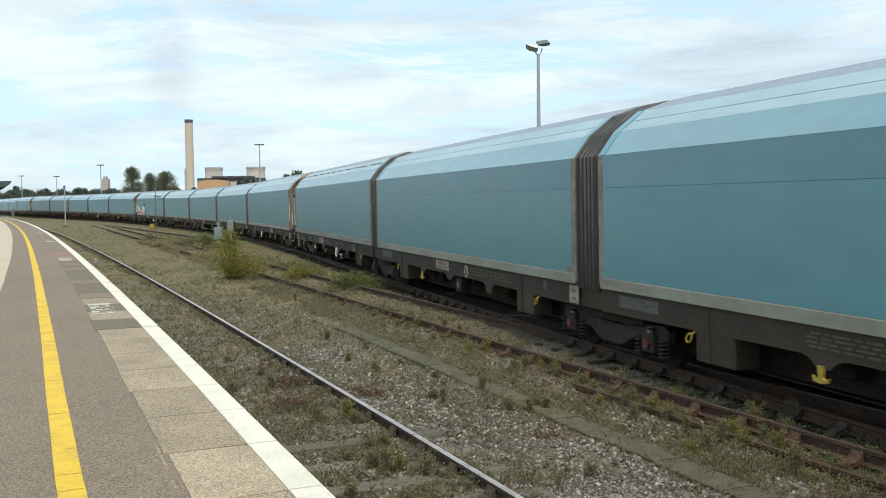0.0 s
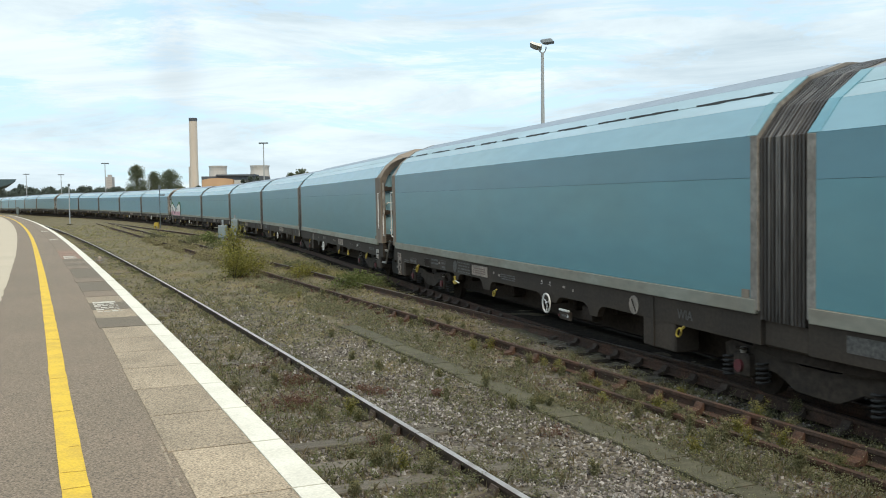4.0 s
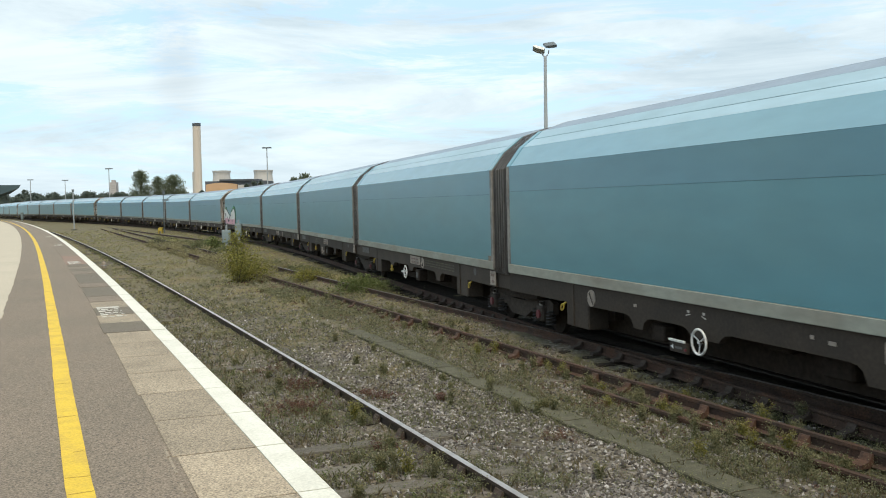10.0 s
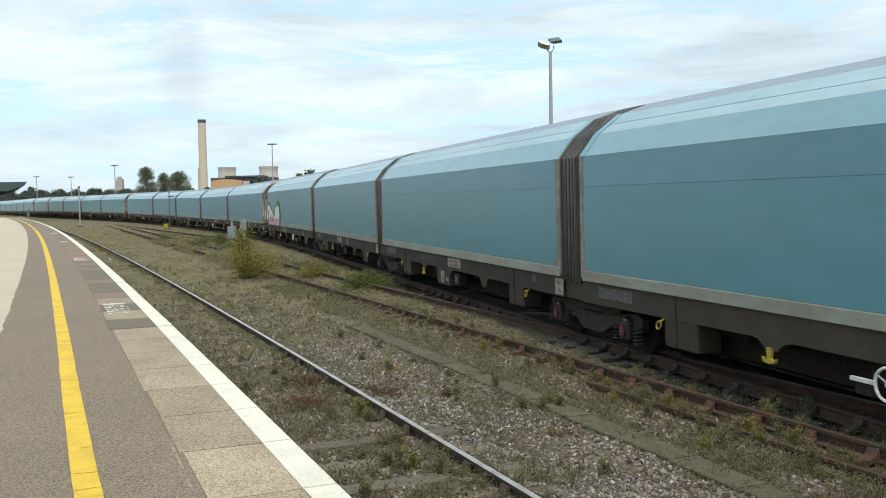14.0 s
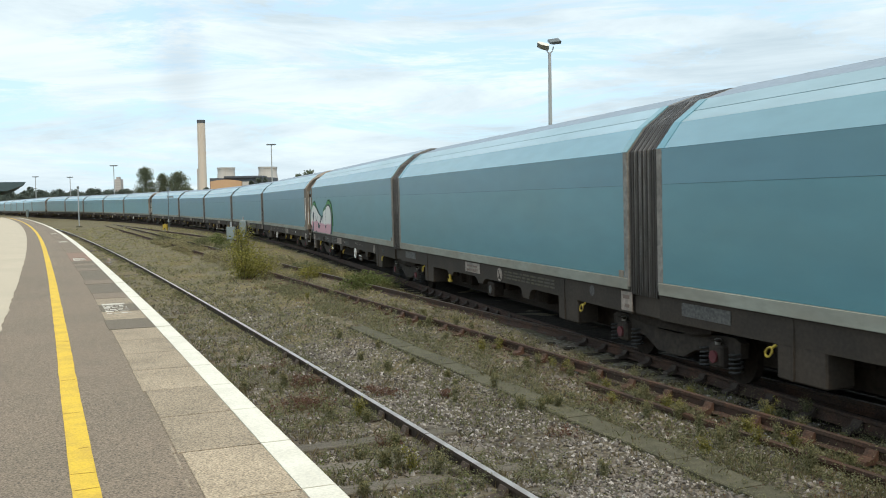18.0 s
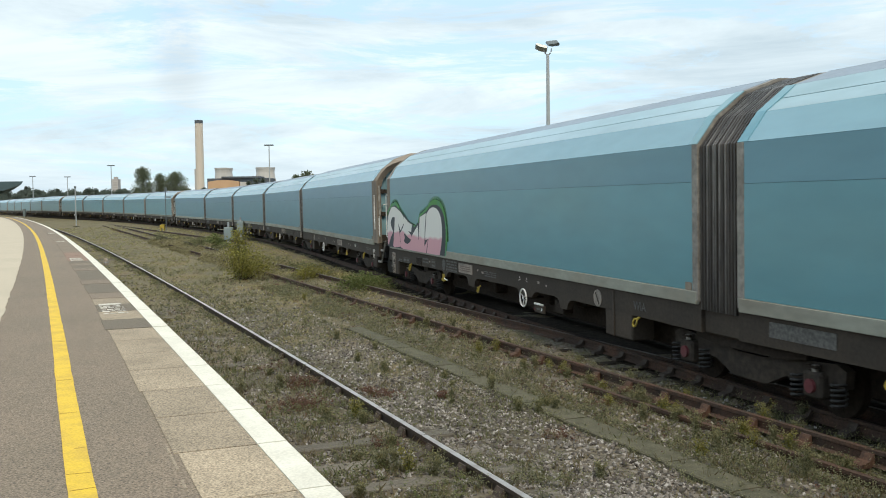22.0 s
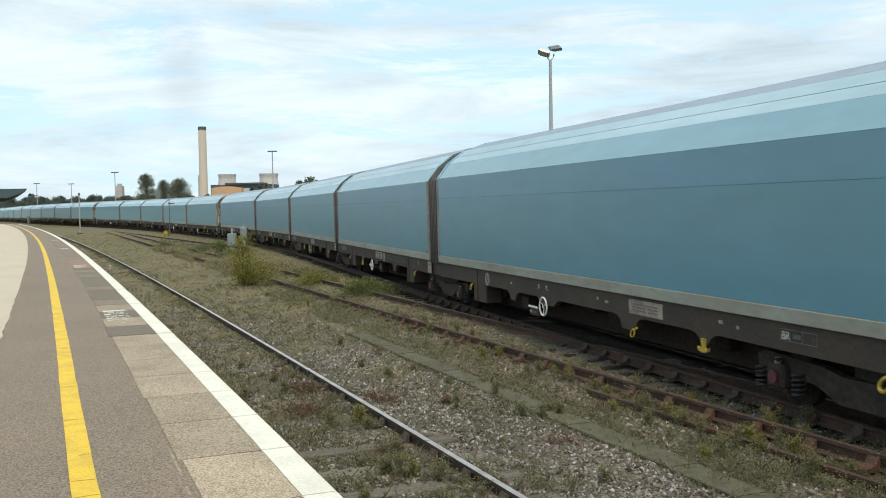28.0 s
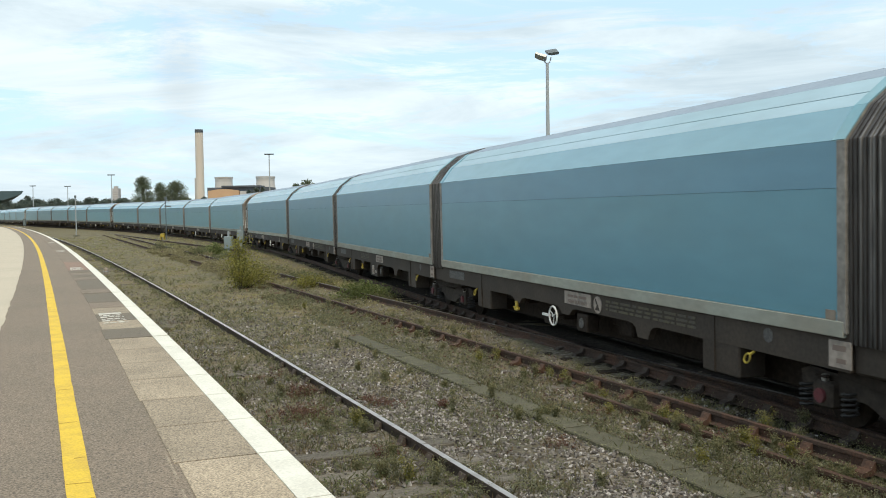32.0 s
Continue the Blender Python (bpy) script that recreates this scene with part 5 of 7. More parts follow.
        if tail:
            lettering(top, "WIA", 2.22, 0.86, 0.19, M["pale_ink"])
            lab = plate("label_board", top, 16.93, 17.30, 0.68, 1.0, M["label"], y=1.345, label="soiled inspection label with worn print")
            part("label_print", prism(bmesh.new(), [(16.95, 0.90), (17.10, 0.88), (17.28, 0.94), (17.28, 0.975), (17.05, 0.96)], 1.358, 1.362), M["ink"], lab)
            part("label_print", prism(bmesh.new(), [(16.95, 0.70), (17.16, 0.70), (17.16, 0.76), (17.05, 0.80), (16.95, 0.77)], 1.358, 1.362), M["solebar"], lab)
            lab = plate("label_board", top, 16.97, 17.28, 0.37, 0.66, M["label"], y=1.345, label="pale label with a black triangle outline")
            part("label_print", prism(bmesh.new(), [(17.00, 0.43), (17.04, 0.43), (17.125, 0.585), (17.21, 0.43), (17.25, 0.43), (17.135, 0.64), (17.115, 0.64)], 1.358, 1.362), M["solebar"], lab)
            part("label_print", boxed(17.02, 17.23, 1.358, 1.362, 0.385, 0.41), M["solebar"], lab)
        else:
            for a, b, c, d in ((4.06, 4.70, 1.03, 1.039), (4.06, 4.70, 0.895, 0.904), (4.06, 4.069, 0.904, 1.03), (4.691, 4.70, 0.904, 1.03), (4.30, 4.309, 0.904, 1.03)):
                part("stencil_frame", boxed(a, b, 1.346, 1.350, c, d), M["pale_ink"], top)
            part("stencil_mark", boxed(4.34, 4.46, 1.346, 1.350, 0.94, 0.99), M["pale_ink"], top)
            lettering(top, "BR", 4.675, 0.915, 0.14, M["faded_white"])
            for pts in ([(1.19, 0.965), (1.30, 0.975), (1.42, 0.955), (1.51, 0.97), (1.51, 0.845), (1.40, 0.85), (1.30, 0.875), (1.20, 0.86)],
                        [(1.22, 0.82), (1.34, 0.80), (1.51, 0.83), (1.50, 0.70), (1.36, 0.685), (1.22, 0.66), (1.24, 0.74)]):
                lab = part("label_board", prism(bmesh.new(), pts, 1.343, 1.350), M["torn_label"], top, "torn white inspection label")
                part("label_print", boxed(1.26, 1.34, 1.352, 1.355, pts[-1][1] - 0.015, pts[-1][1] + 0.015), M["ink"], lab)
            part("corner_post", boxed(0.98, 1.53, 1.0, 1.34, 0.38, 1.0, bevel=0.03), M["solebar"], top)
    # running gear and gangway
    if kind != "head":
        make_bogie(top, -0.28, 2.6)
        part("link_beam", prism(bmesh.new(), [(-1.5, 0.78), (-1.2, 0.86), (0.3, 0.86), (0.75, 0.76), (0.75, 0.66), (0.2, 0.60), (-1.1, 0.62), (-1.5, 0.68)], -1.0, 1.2), M["under"], top)
        bel = part("bellows", core_like(-0.40, 0.40), M["bellows"], top, "black concertina bellows between two units")
        for i in range(24):
            c = -0.386 + i * 0.0336
            part("fold", hoop(c - 0.0095, c + 0.0095, 0.991 - 0.007 * (i % 2) - 0.001 * (i * 7 % 3), 0.1, z0=1.06), M["bellows_glint" if i in (6, 10, 13, 14, 18) else "bellows"], bel)
        part("drawgear_cover", boxed(-0.40, 0.40, -1.26, 1.30, 0.74, 1.08, bevel=0.03), M["solebar"], top)
    if kind in ("head", "tail"):
        make_bogie(top, 3.66 if kind == "head" else 14.86, 2.7)
    return top


def unit_pose(n, t):
    a = joint_at(n) + train_shift(t)
    b = a + unit_length(n)
    xa, ya, za, _, _ = train_point(a, HALF)
    xb, yb, zb, _, _ = train_point(b, HALF)
    d = (Vector((xb, yb, zb)) - Vector((xa, ya, za))).normalized()
    left = Vector((0, 0, 1)).cross(d).normalized()
    up = (d.cross(left) + left * 0.010).normalized()
    left = up.cross(d)
    return Matrix(((d.x, left.x, up.x, xa), (d.y, left.y, up.y, ya), (d.z, left.z, up.z, za), (0, 0, 0, 1)))


UNITS = {}


def rounded(pts, times=2):
    """Cuts the corners of an outline, but keeps its straight foot."""
    for _ in range(times):
        out = []
        for (a, b), (c, d) in zip(pts, pts[1:] + pts[:1]):
            if b < 1.2 and d < 1.2:
                out += [(a, b), (c, d)]
            else:
                out += [(a * 0.75 + c * 0.25, b * 0.75 + d * 0.25) if b > 1.2 else (a, b), (a * 0.25 + c * 0.75, b * 0.25 + d * 0.75) if d > 1.2 else (c, d)]
        pts = [p for i, p in enumerate(out) if math.dist(p, out[i - 1]) > 1e-4]
    return pts


def make_graffiti(top):
    """Spray-painted letters at the rear of one unit: green halo, dark outline, white and pink fill."""
    fill = material("white_and_pink_spray_paint", (0.50, 0.50, 0.47), 0.6)
    nt = fill.node_tree
    tc = nt.nodes.new("ShaderNodeTexCoord")
    nz = nt.nodes.new("ShaderNodeTexNoise")
    nz.inputs["Scale"].default_value, nz.inputs["Detail"].default_value = 1.05, 1.0
    sep = nt.nodes.new("ShaderNodeSeparateXYZ")
    nt.links.new(tc.outputs["Object"], nz.inputs["Vector"])
    nt.links.new(tc.outputs["Object"], sep.inputs[0])
    add = nt.nodes.new("ShaderNodeMath")
    add.operation = "MULTIPLY_ADD"
    add.inputs[1].default_value = 0.5
    nt.links.new(nz.outputs[0], add.inputs[0])
    nt.links.new(sep.outputs[2], add.inputs[2])
    ramp = nt.nodes.new("ShaderNodeValToRGB")
    ramp.color_ramp.elements[0].position, ramp.color_ramp.elements[0].color = 0.43, (0.58, 0.31, 0.35, 1)
    ramp.color_ramp.elements[1].position, ramp.color_ramp.elements[1].color = 0.445, (0.66, 0.65, 0.61, 1)
    half = nt.nodes.new("ShaderNodeMath")
    half.operation = "MULTIPLY"
    half.inputs[1].default_value = 0.235
    nt.links.new(add.outputs[0], half.inputs[0])
    nt.links.new(half.outputs[0], ramp.inputs[0])
    nt.links.new(ramp.outputs[0], nt.nodes["Principled BSDF"].inputs["Base Color"])
    green = material("green_spray_paint", (0.062, 0.225, 0.048), 0.6, stain=(0.06, 0.2, 0.16), stain_amount=0.6, stain_scale=2)
    dark = material("dark_blue_spray_paint", (0.022, 0.03, 0.04), 0.6)
    # loose overspray round the green edging
    mist = material("green_overspray", (0.10, 0.31, 0.085), 0.6)
    mt = mist.node_tree
    spots, cut, clear, both = mt.nodes.new("ShaderNodeTexNoise"), mt.nodes.new("ShaderNodeMapRange"), mt.nodes.new("ShaderNodeBsdfTransparent"), mt.nodes.new("ShaderNodeMixShader")
    where = mt.nodes.new("ShaderNodeTexCoord")
    spots.inputs["Scale"].default_value, spots.inputs["Detail"].default_value, spots.inputs["Roughness"].default_value = 55.0, 6.0, 0.8
    for socket, value in ((1, 0.25), (2, 0.75), (3, 0.02), (4, 0.30)):
        cut.inputs[socket].default_value = value
    mt.links.new(where.outputs["Object"], spots.inputs["Vector"])
    mt.links.new(spots.outputs[0], cut.inputs[0])
    mt.links.new(cut.outputs[0], both.inputs[0])
    mt.links.new(clear.outputs[0], both.inputs[1])
    mt.links.new(mt.nodes["Principled BSDF"].outputs[0], both.inputs[2])
    mt.links.new(both.outputs[0], mt.nodes["Material Output"].inputs[0])
    edging = [(u + (0.06 if u < 11.7 else 0.0), z - (0.05 if z > 1.9 else 0.0)) for u, z in [(17.68, 1.17), (17.68, 2.26), (17.5, 2.37), (17.06, 2.53), (16.6, 2.58), (16.35, 2.51), (16.12, 2.34), (15.63, 2.16), (15.29, 2.03), (14.98, 1.94), (14.54, 1.86), (14.12, 1.97), (14.06, 2.21),
                (13.69, 2.28), (13.22, 2.41), (12.99, 2.54), (12.57, 2.63), (12.17, 2.60), (11.87, 2.48), (11.63, 2.29), (11.5, 2.02), (11.44, 1.73), (11.47, 1.46), (11.58, 1.17)]]
    for k in range(4):
        wide = [(u - 0.03 * k if u < 11.9 else min(u, 17.33), z + 0.032 * k if z > 1.9 else z) for u, z in edging if z > 1.3]
        part("overspray", prism(bmesh.new(), rounded(wide, 1), 1.3765 + 0.0016 * (3 - k), 1.3769 + 0.0016 * (3 - k)), mist, top, "green overspray round the graffiti")
    base = part("graffiti", prism(bmesh.new(), rounded(edging, 1), 1.387, 1.3945), green, top, "graffiti letters in white and pink with green edging")
    part("outline", prism(bmesh.new(), [(17.68, 1.168), (17.68, 2.08), (17.45, 2.25), (17.07, 2.385), (16.80, 2.42), (16.55, 2.42), (16.0, 2.28), (15.72, 2.15), (15.58, 2.17), (15.18, 2.0), (14.78, 1.9), (14.61, 1.89), (14.58, 1.81), (14.06, 1.96), (14.02, 2.09),
                (13.3, 2.275), (12.99, 2.39), (12.80, 2.43), (12.6, 2.445), (12.35, 2.44), (12.15, 2.41), (11.93, 2.33), (11.80, 2.23), (11.70, 2.11), (11.64, 1.95), (11.61, 1.80), (11.63, 1.55), (11.68, 1.35), (11.75, 1.168)], 1.391, 1.3965), dark, base)
    letters = ([(17.67, 1.80), (17.62, 1.95), (17.5, 2.12), (17.35, 2.24), (17.15, 2.34), (17.0, 2.38), (16.75, 2.385), (16.55, 2.36), (15.95, 2.21), (15.72, 2.10), (15.61, 2.01), (15.64, 1.93), (16.06, 1.70), (16.37, 1.93), (16.22, 1.66), (16.07, 1.22), (16.85, 1.166),
                (16.99, 1.21), (16.90, 1.44), (16.71, 2.06), (16.85, 2.085), (17.01, 2.07), (17.16, 2.0), (17.25, 1.91), (17.23, 1.83), (17.14, 1.74), (16.96, 1.63), (17.30, 1.43), (17.56, 1.22), (17.66, 1.24)],
               [(15.63, 2.1), (15.19, 1.95), (14.76, 1.89), (14.89, 1.68), (15.20, 1.70), (14.86, 1.58), (14.79, 1.46), (14.85, 1.17), (15.73, 1.166), (16.05, 1.2), (16.14, 1.61), (15.9, 1.71), (15.67, 1.87)],
               [(14.81, 1.58), (14.18, 1.87), (14.11, 1.43), (13.95, 2.11), (13.33, 2.22), (13.46, 1.87), (13.56, 1.33), (13.19, 1.53), (13.39, 1.166), (14.83, 1.166)],
               [(13.28, 2.2), (12.99, 2.33), (12.80, 2.365), (12.6, 2.375), (12.38, 2.35), (12.18, 2.28), (12.05, 2.19), (11.96, 2.06), (11.91, 1.88), (11.92, 1.62), (12.03, 1.35), (12.17, 1.166), (13.33, 1.166), (13.13, 1.55), (13.48, 1.50)])
    for pts in letters:
        part("letter_fill", prism(bmesh.new(), pts, 1.393, 1.3985), fill, base)
    part("letter_mark", prism(bmesh.new(), [(15.68, 1.63), (15.52, 1.60), (15.30, 1.54), (14.90, 1.46), (15.10, 1.37), (15.31, 1.33), (15.55, 1.35), (15.69, 1.41), (15.58, 1.49)], 1.3955, 1.4005), dark, base)


def torn_seal(top):
    """Perished black sealing strip that lifts along the roof seam of one unit."""
    rs = np.random.RandomState(4)
    (ya, za), (yb, zb) = PROFILE_OUT[3], PROFILE_OUT[5]
    d = Vector((0, yb - ya, zb - za)).normalized()
    out = Vector((0, -d.z, d.y)) if d.y > 0 else Vector((0, d.z, -d.y))
    base = Vector((0, *PROFILE_OUT[4]))
    u = 0.8
    while u < 17.3:
        length = rs.uniform(0.5, 1.7)
        n = 9
        verts, faces = [], []
        for k in range(n + 1):
            w = 0.006 + 0.022 * rs.uniform() * (0.3 if k in (0, n) else 1.0)
            c = base + Vector((u + length * k / n, 0, 0)) + out * 0.004 + d * (rs.uniform(-0.006, 0.006))
            verts += [tuple(c - d * w), tuple(c + d * w + out * 0.012), tuple(c + d * w - out * 0.006), tuple(c - d * w - out * 0.006)]
        for k in range(n):
            a, b = k * 4, k * 4 + 4
            faces += [(a + i, a + (i + 1) % 4, b + (i + 1) % 4, b + i) for i in range(4)]
        part_data("torn_seal", verts, faces, M["core"], top, "perished black strip along the roof seam")
        u += length + rs.uniform(0.03, 0.5)


def make_train():
    first = {}
    for n in range(FIRST, LAST + 1):
        kind = unit_kind(n)
        if kind not in first:
            first[kind] = make_unit(kind)
            first[kind].matrix_basis = unit_pose(n, 0)
            UNITS[n] = first[kind]
        else:
            UNITS[n] = copy_thing(first[kind], unit_pose(n, 0))
    # parts too small to show on the units that stay far off
    tiny = {"letter", "label_print", "frame_stroke", "chalk_mark", "diagonal_bar", "door_bolt", "brake_arrow", "brake_legend", "brake_stud", "scale_mark", "stencil_frame", "stencil_mark",
            "coil_spring", "damper_cap", "oil_cap", "warning_text", "warning_triangle", "lettering", "corner_patch", "arrow", "triangle", "fold"}
    for n in range(12, LAST + 1):
        for ob in list(UNITS[n].children_recursive):
            if ob.name.split(".")[0] in tiny:
                bpy.data.objects.remove(ob)
    # the rear set wears a bluer, less faded coat
    for n in range(7, 12):
        for ob in UNITS[n].children:
            if ob.name.split(".")[0] in ("side_panel", "upper_panel"):
                ob.material_slots[0].link = "OBJECT"
                ob.material_slots[0].material = M["blue_upper" if "upper" in ob.name else "teal_blue"]
    make_graffiti(UNITS[6])
    torn_seal(UNITS[1])
    tagged(UNITS[6], "teal covered car wagon with graffiti beside its brown rear frame")


make_train()


# ---- line-side things ----
def mast(x, y, height, label, style="flood"):
    top = tagged(new("floodlight_mast"), label, "lamp post", "yard lamp posts")
    top.location = (x, y, ground_z(x, y))
    part("pole", tube(bmesh.new(), [(0, 0, 0), (0, 0, height * 0.5), (0, 0, height)], [0.13, 0.10, 0.075], 12), M["grey_post"], top)
    if style == "flood":
        fork = [(0.18 * math.cos(a) * -1, 0, height + 0.3 - 0.3 * math.sin(a)) for a in [math.pi * k / 12 for k in range(13)]]
        part("fork", tube(bmesh.new(), fork, 0.03, 8), M["grey_post"], top)
        for s, tilt in ((-1, 0.35), (1, -0.1)):
            bm = prism(bmesh.new(), [(-0.30, -0.03), (-0.26, 0.05), (0.24, 0.08), (0.29, 0.05), (0.27, -0.06), (-0.1, -0.08)], -0.22, 0.22)
            head = part("floodlight", bm, M["galv"] if s < 0 else M["lamp_dark"], top, "pale floodlight housing" if s < 0 else "dark tilted floodlight housing")
            head.location, head.rotation_euler = (-0.31 if s < 0 else 0.24, 0, height + (0.34 if s < 0 else 0.55)), (0.5 if s > 0 else -0.4, tilt, 0.2 * s)
    else:
        part("lamp_bar", boxed(-0.75, 0.75, -0.2, 0.2, height - 0.04, height + 0.16, bevel=0.05), M["lamp_dark"], top)
    return top


M["lamp_dark"] = material("dark_lamp_housing", (0.10, 0.115, 0.12), 0.5, grain=0.1)
D = 46.0
mast(0.1038 * D, D, 0.1590 * D + 2.5, "tall grey mast with two floodlights on a fork")
for c, up, D in ((-0.1947, 0.0623, 150.0), (-0.3649, 0.0427, 190.0), (-0.4124, 0.0312, 230.0), (-0.4498, 0.0322, 230.0)):
    mast(c * D, D, up * D + 2.5 - ground_z(c * D, D), "tall grey yard mast with a flat lamp head", "bar")


def signal_post(x, y, height):
    top = tagged(new("signal_post"), "slim grey signal post with a dark signal head", "signal")
    top.location = (x, y, ground_z(x, y))
    part("post", tube(bmesh.new(), [(0, 0, 0), (0, 0, height)], 0.065, 10), M["grey_post"], top)
    part("signal_head", boxed(-0.12, 0.12, -0.12, 0.1, height - 0.12, height + 0.2, bevel=0.04), M["lamp_dark"], top)
    part("base", boxed(-0.3, 0.3, -0.3, 0.3, -0.1, 0.12, bevel=0.02), M["trough"], top)


signal_post(-46.9, 116.0, 4.9)


def sign_post(x, y, height):
    top = tagged(new("line_side_post"), "thin dark post with a small cross bar", "post")
    top.location = (x, y, ground_z(x, y))
    part("post", tube(bmesh.new(), [(0, 0, 0), (0, 0, height)], 0.045, 8), M["lamp_dark"], top)
    part("cross_bar", boxed(-0.1, 0.55, -0.04, 0.04, height - 0.95, height - 0.82), M["lamp_dark"], top)
    part("cap", boxed(-0.13, 0.13, -0.1, 0.1, height - 0.3, height + 0.12, bevel=0.02), M["lamp_dark"], top)


sign_post(-29.8, 97.0, 4.4)


def yellow_cabinet(x, y):
    top = tagged(new("point_machine_box"), "small yellow line-side box on legs", "box")
    top.location = (x, y, ground_z(x, y))
    part("case", boxed(-0.22, 0.22, -0.2, 0.2, 0.25, 0.60, bevel=0.03), M["yellow_fit"], top)
    for a in (-0.18, 0.18):
        part("leg", boxed(a - 0.05, a + 0.05, -0.16, 0.16, 0, 0.26), M["yellow_fit"], top)
    part("lid", boxed(-0.10, 0.24, -0.22, 0.22, 0.604, 0.66, bevel=0.02), M["yellow_fit"], top)


yellow_cabinet(-30.6, 98.3)


def grey_cabinet(x, y, w, h, foot, label, spike=0.0):
    top = tagged(new("equipment_cabinet"), label, "cabinet", "line-side cabinets")
    top.location = (x, y, ground_z(x, y))
    part("case", boxed(-w / 2, w / 2, -w * 0.35, w * 0.35, foot, foot + h, bevel=0.025), M["cabinet"], top)
    part("door", boxed(-w / 2 + 0.04, w / 2 - 0.04, -w * 0.35 - 0.02, -w * 0.35 - 0.003, foot + 0.06, foot + h - 0.08, bevel=0.008), M["cabinet"], top)
    part("leg", boxed(-w * 0.18, w * 0.18, -w * 0.2, w * 0.2, -0.05, foot + 0.02), M["grey_post"], top)
    if spike:
        part("vent_pipe", tube(bmesh.new(), [(0.0, 0, foot + h), (0.0, 0, foot + h + spike)], 0.07, 8), M["galv"], top)


grey_cabinet(-14.85, 61.8, 0.56, 0.85, 0.34, "grey metal cabinet on a post, beside the siding", 0.35)
grey_cabinet(-15.9, 70.0, 0.5, 0.95, 0.5, "pale grey metal cabinet on a post, near the train", 0.3)
grey_cabinet(-92.0, 200.0, 0.5, 1.5, 0.3, "small pale cabinet far along the line")


def marker(x, y):
    top = tagged(new("marker_stub"), "small pale rounded marker in weeds by the rail", "marker")
    top.location = (x, y, ground_z(x, y))
    rings = [(0.10, -0.1), (0.10, 0.2), (0.085, 0.26), (0.05, 0.30), (0.01, 0.315)]
    bm = bmesh.new()
    rr = [[bm.verts.new((r * math.cos(k * math.pi / 6), r * math.sin(k * math.pi / 6), z)) for k in range(12)] for r, z in rings]
    for a, b in zip(rr, rr[1:]):
        for k in range(12):
            bm.faces.new((a[k], a[(k + 1) % 12], b[(k + 1) % 12], b[k]))
    part("stub", bm, M["label"], top, smooth=True)
    part("band", tube(bmesh.new(), [(0, 0, 0.12), (0, 0, 0.16)], 0.104, 12), M["galv"], top)


marker(-15.5, 41.5)


def trough_route():
    """Concrete cable trough: a row of lids from the near ballast to the bush."""
    top = tagged(new("cable_trough"), "mossy concrete cable trough half sunk in ballast", "cable trough")

    def cx(y):
        return 6.265 - 0.42272 * y

    y, i = 5.6, 0
    while y < 19.5:
        line = plan_line(cx, 0.012 * math.sin(i * 3.7), y + 0.004, y + 0.946, 0.942)[:2]
        z = -0.160 + 0.006 * math.sin(i * 2.1)
        sweep("trough_lid", line, [(-0.18, z - 0.1), (-0.18, z - 0.012), (-0.165, z), (0.165, z), (0.18, z - 0.012), (0.18, z - 0.1)], M["trough"], top)
        y += 0.95
        i += 1
    return cx


TROUGH_X = trough_route()

# ---- distance ----
M["chimney"] = material("buff_chimney_concrete", (0.55, 0.48, 0.41), 0.9, grain=0.1, grain_scale=0.05, stain=(0.45, 0.385, 0.325), stain_amount=0.6, stain_scale=0.03, stretch=(1, 1, 0.1))
M["tower"] = material("cooling_tower_concrete", (0.48, 0.46, 0.44), 0.9, stain=(0.38, 0.36, 0.34), stain_amount=0.6, stain_scale=0.03, stretch=(1, 1, 0.2))
M["station_dark"] = material("dark_boiler_house_cladding", (0.075, 0.085, 0.10), 0.8, grain=0.1, grain_scale=0.1)
M["peach"] = material("peach_hall_cladding", (0.50, 0.32, 0.19), 0.85, grain=0.06, grain_scale=0.05)
M["block"] = material("pink_grey_tower_block", (0.40, 0.37, 0.36), 0.9, grain=0.1, grain_scale=0.1)


def lathe(name, x, y, rings, mat, parent=None, sides=32):
    bm = bmesh.new()
    rr = [[bm.verts.new((x + r * math.cos(2 * math.pi * k / sides), y + r * math.sin(2 * math.pi * k / sides), z)) for k in range(sides)] for r, z in rings]
    for a, b in zip(rr, rr[1:]):
        for k in range(sides):
            bm.faces.new((a[k], a[(k + 1) % sides], b[(k + 1) % sides], b[k]))
    bm.faces.new(rr[0][::-1])
    bm.faces.new(rr[-1])
    return part(name, bm, mat, parent, smooth=False)


D = 1950.0
ch = tagged(new("power_station_chimney"), "tall buff concrete chimney with a dark rim", "chimney")
lathe("shaft", -0.2694 * D, D, [(8.9, 0), (8.3, 120), (8.1, 0.0901 * D - 4)], M["chimney"], ch)
lathe("rim", -0.2694 * D, D, [(8.5, 0.0901 * D - 4), (8.5, 0.0901 * D + 2.5)], M["station_dark"], ch)
lift = tagged(new("lift_tower"), "slim grey service tower beside the chimney", "tower")
part("shaft", boxed(-0.2757 * D - 2.6, -0.2757 * D + 2.6, D + 12, D + 20, 0, 0.0385 * D + 2.5), M["tower"], lift)
D = 2300.0
for c, r in ((-0.24385, 21.6), (-0.19915, 23.0)):
    t = tagged(new("cooling_tower"), "pale concrete cooling tower with a flared rim", "cooling tower", "cooling towers")
    lathe("shell", c * D, D, [(r * 1.75, 0), (r * 1.3, 40), (r * 1.02, 68), (r * 0.96, 80), (r, 0.0389 * D + 1.5)], M["tower"], t)
    lathe("rim", c * D, D, [(r * 1.015, 0.0389 * D - 1.5), (r * 1.04, 0.0389 * D + 2.5)], M["tower"], t)
# the hall in front of the towers
D = 1700.0
hall = tagged(new("turbine_hall"), "power station hall with a dark roof and peach wall", "building")


def at_px(x):
    """Sideways slope of a line of sight, from its place across the view at the start."""
    return (x - 784) / 1650.0


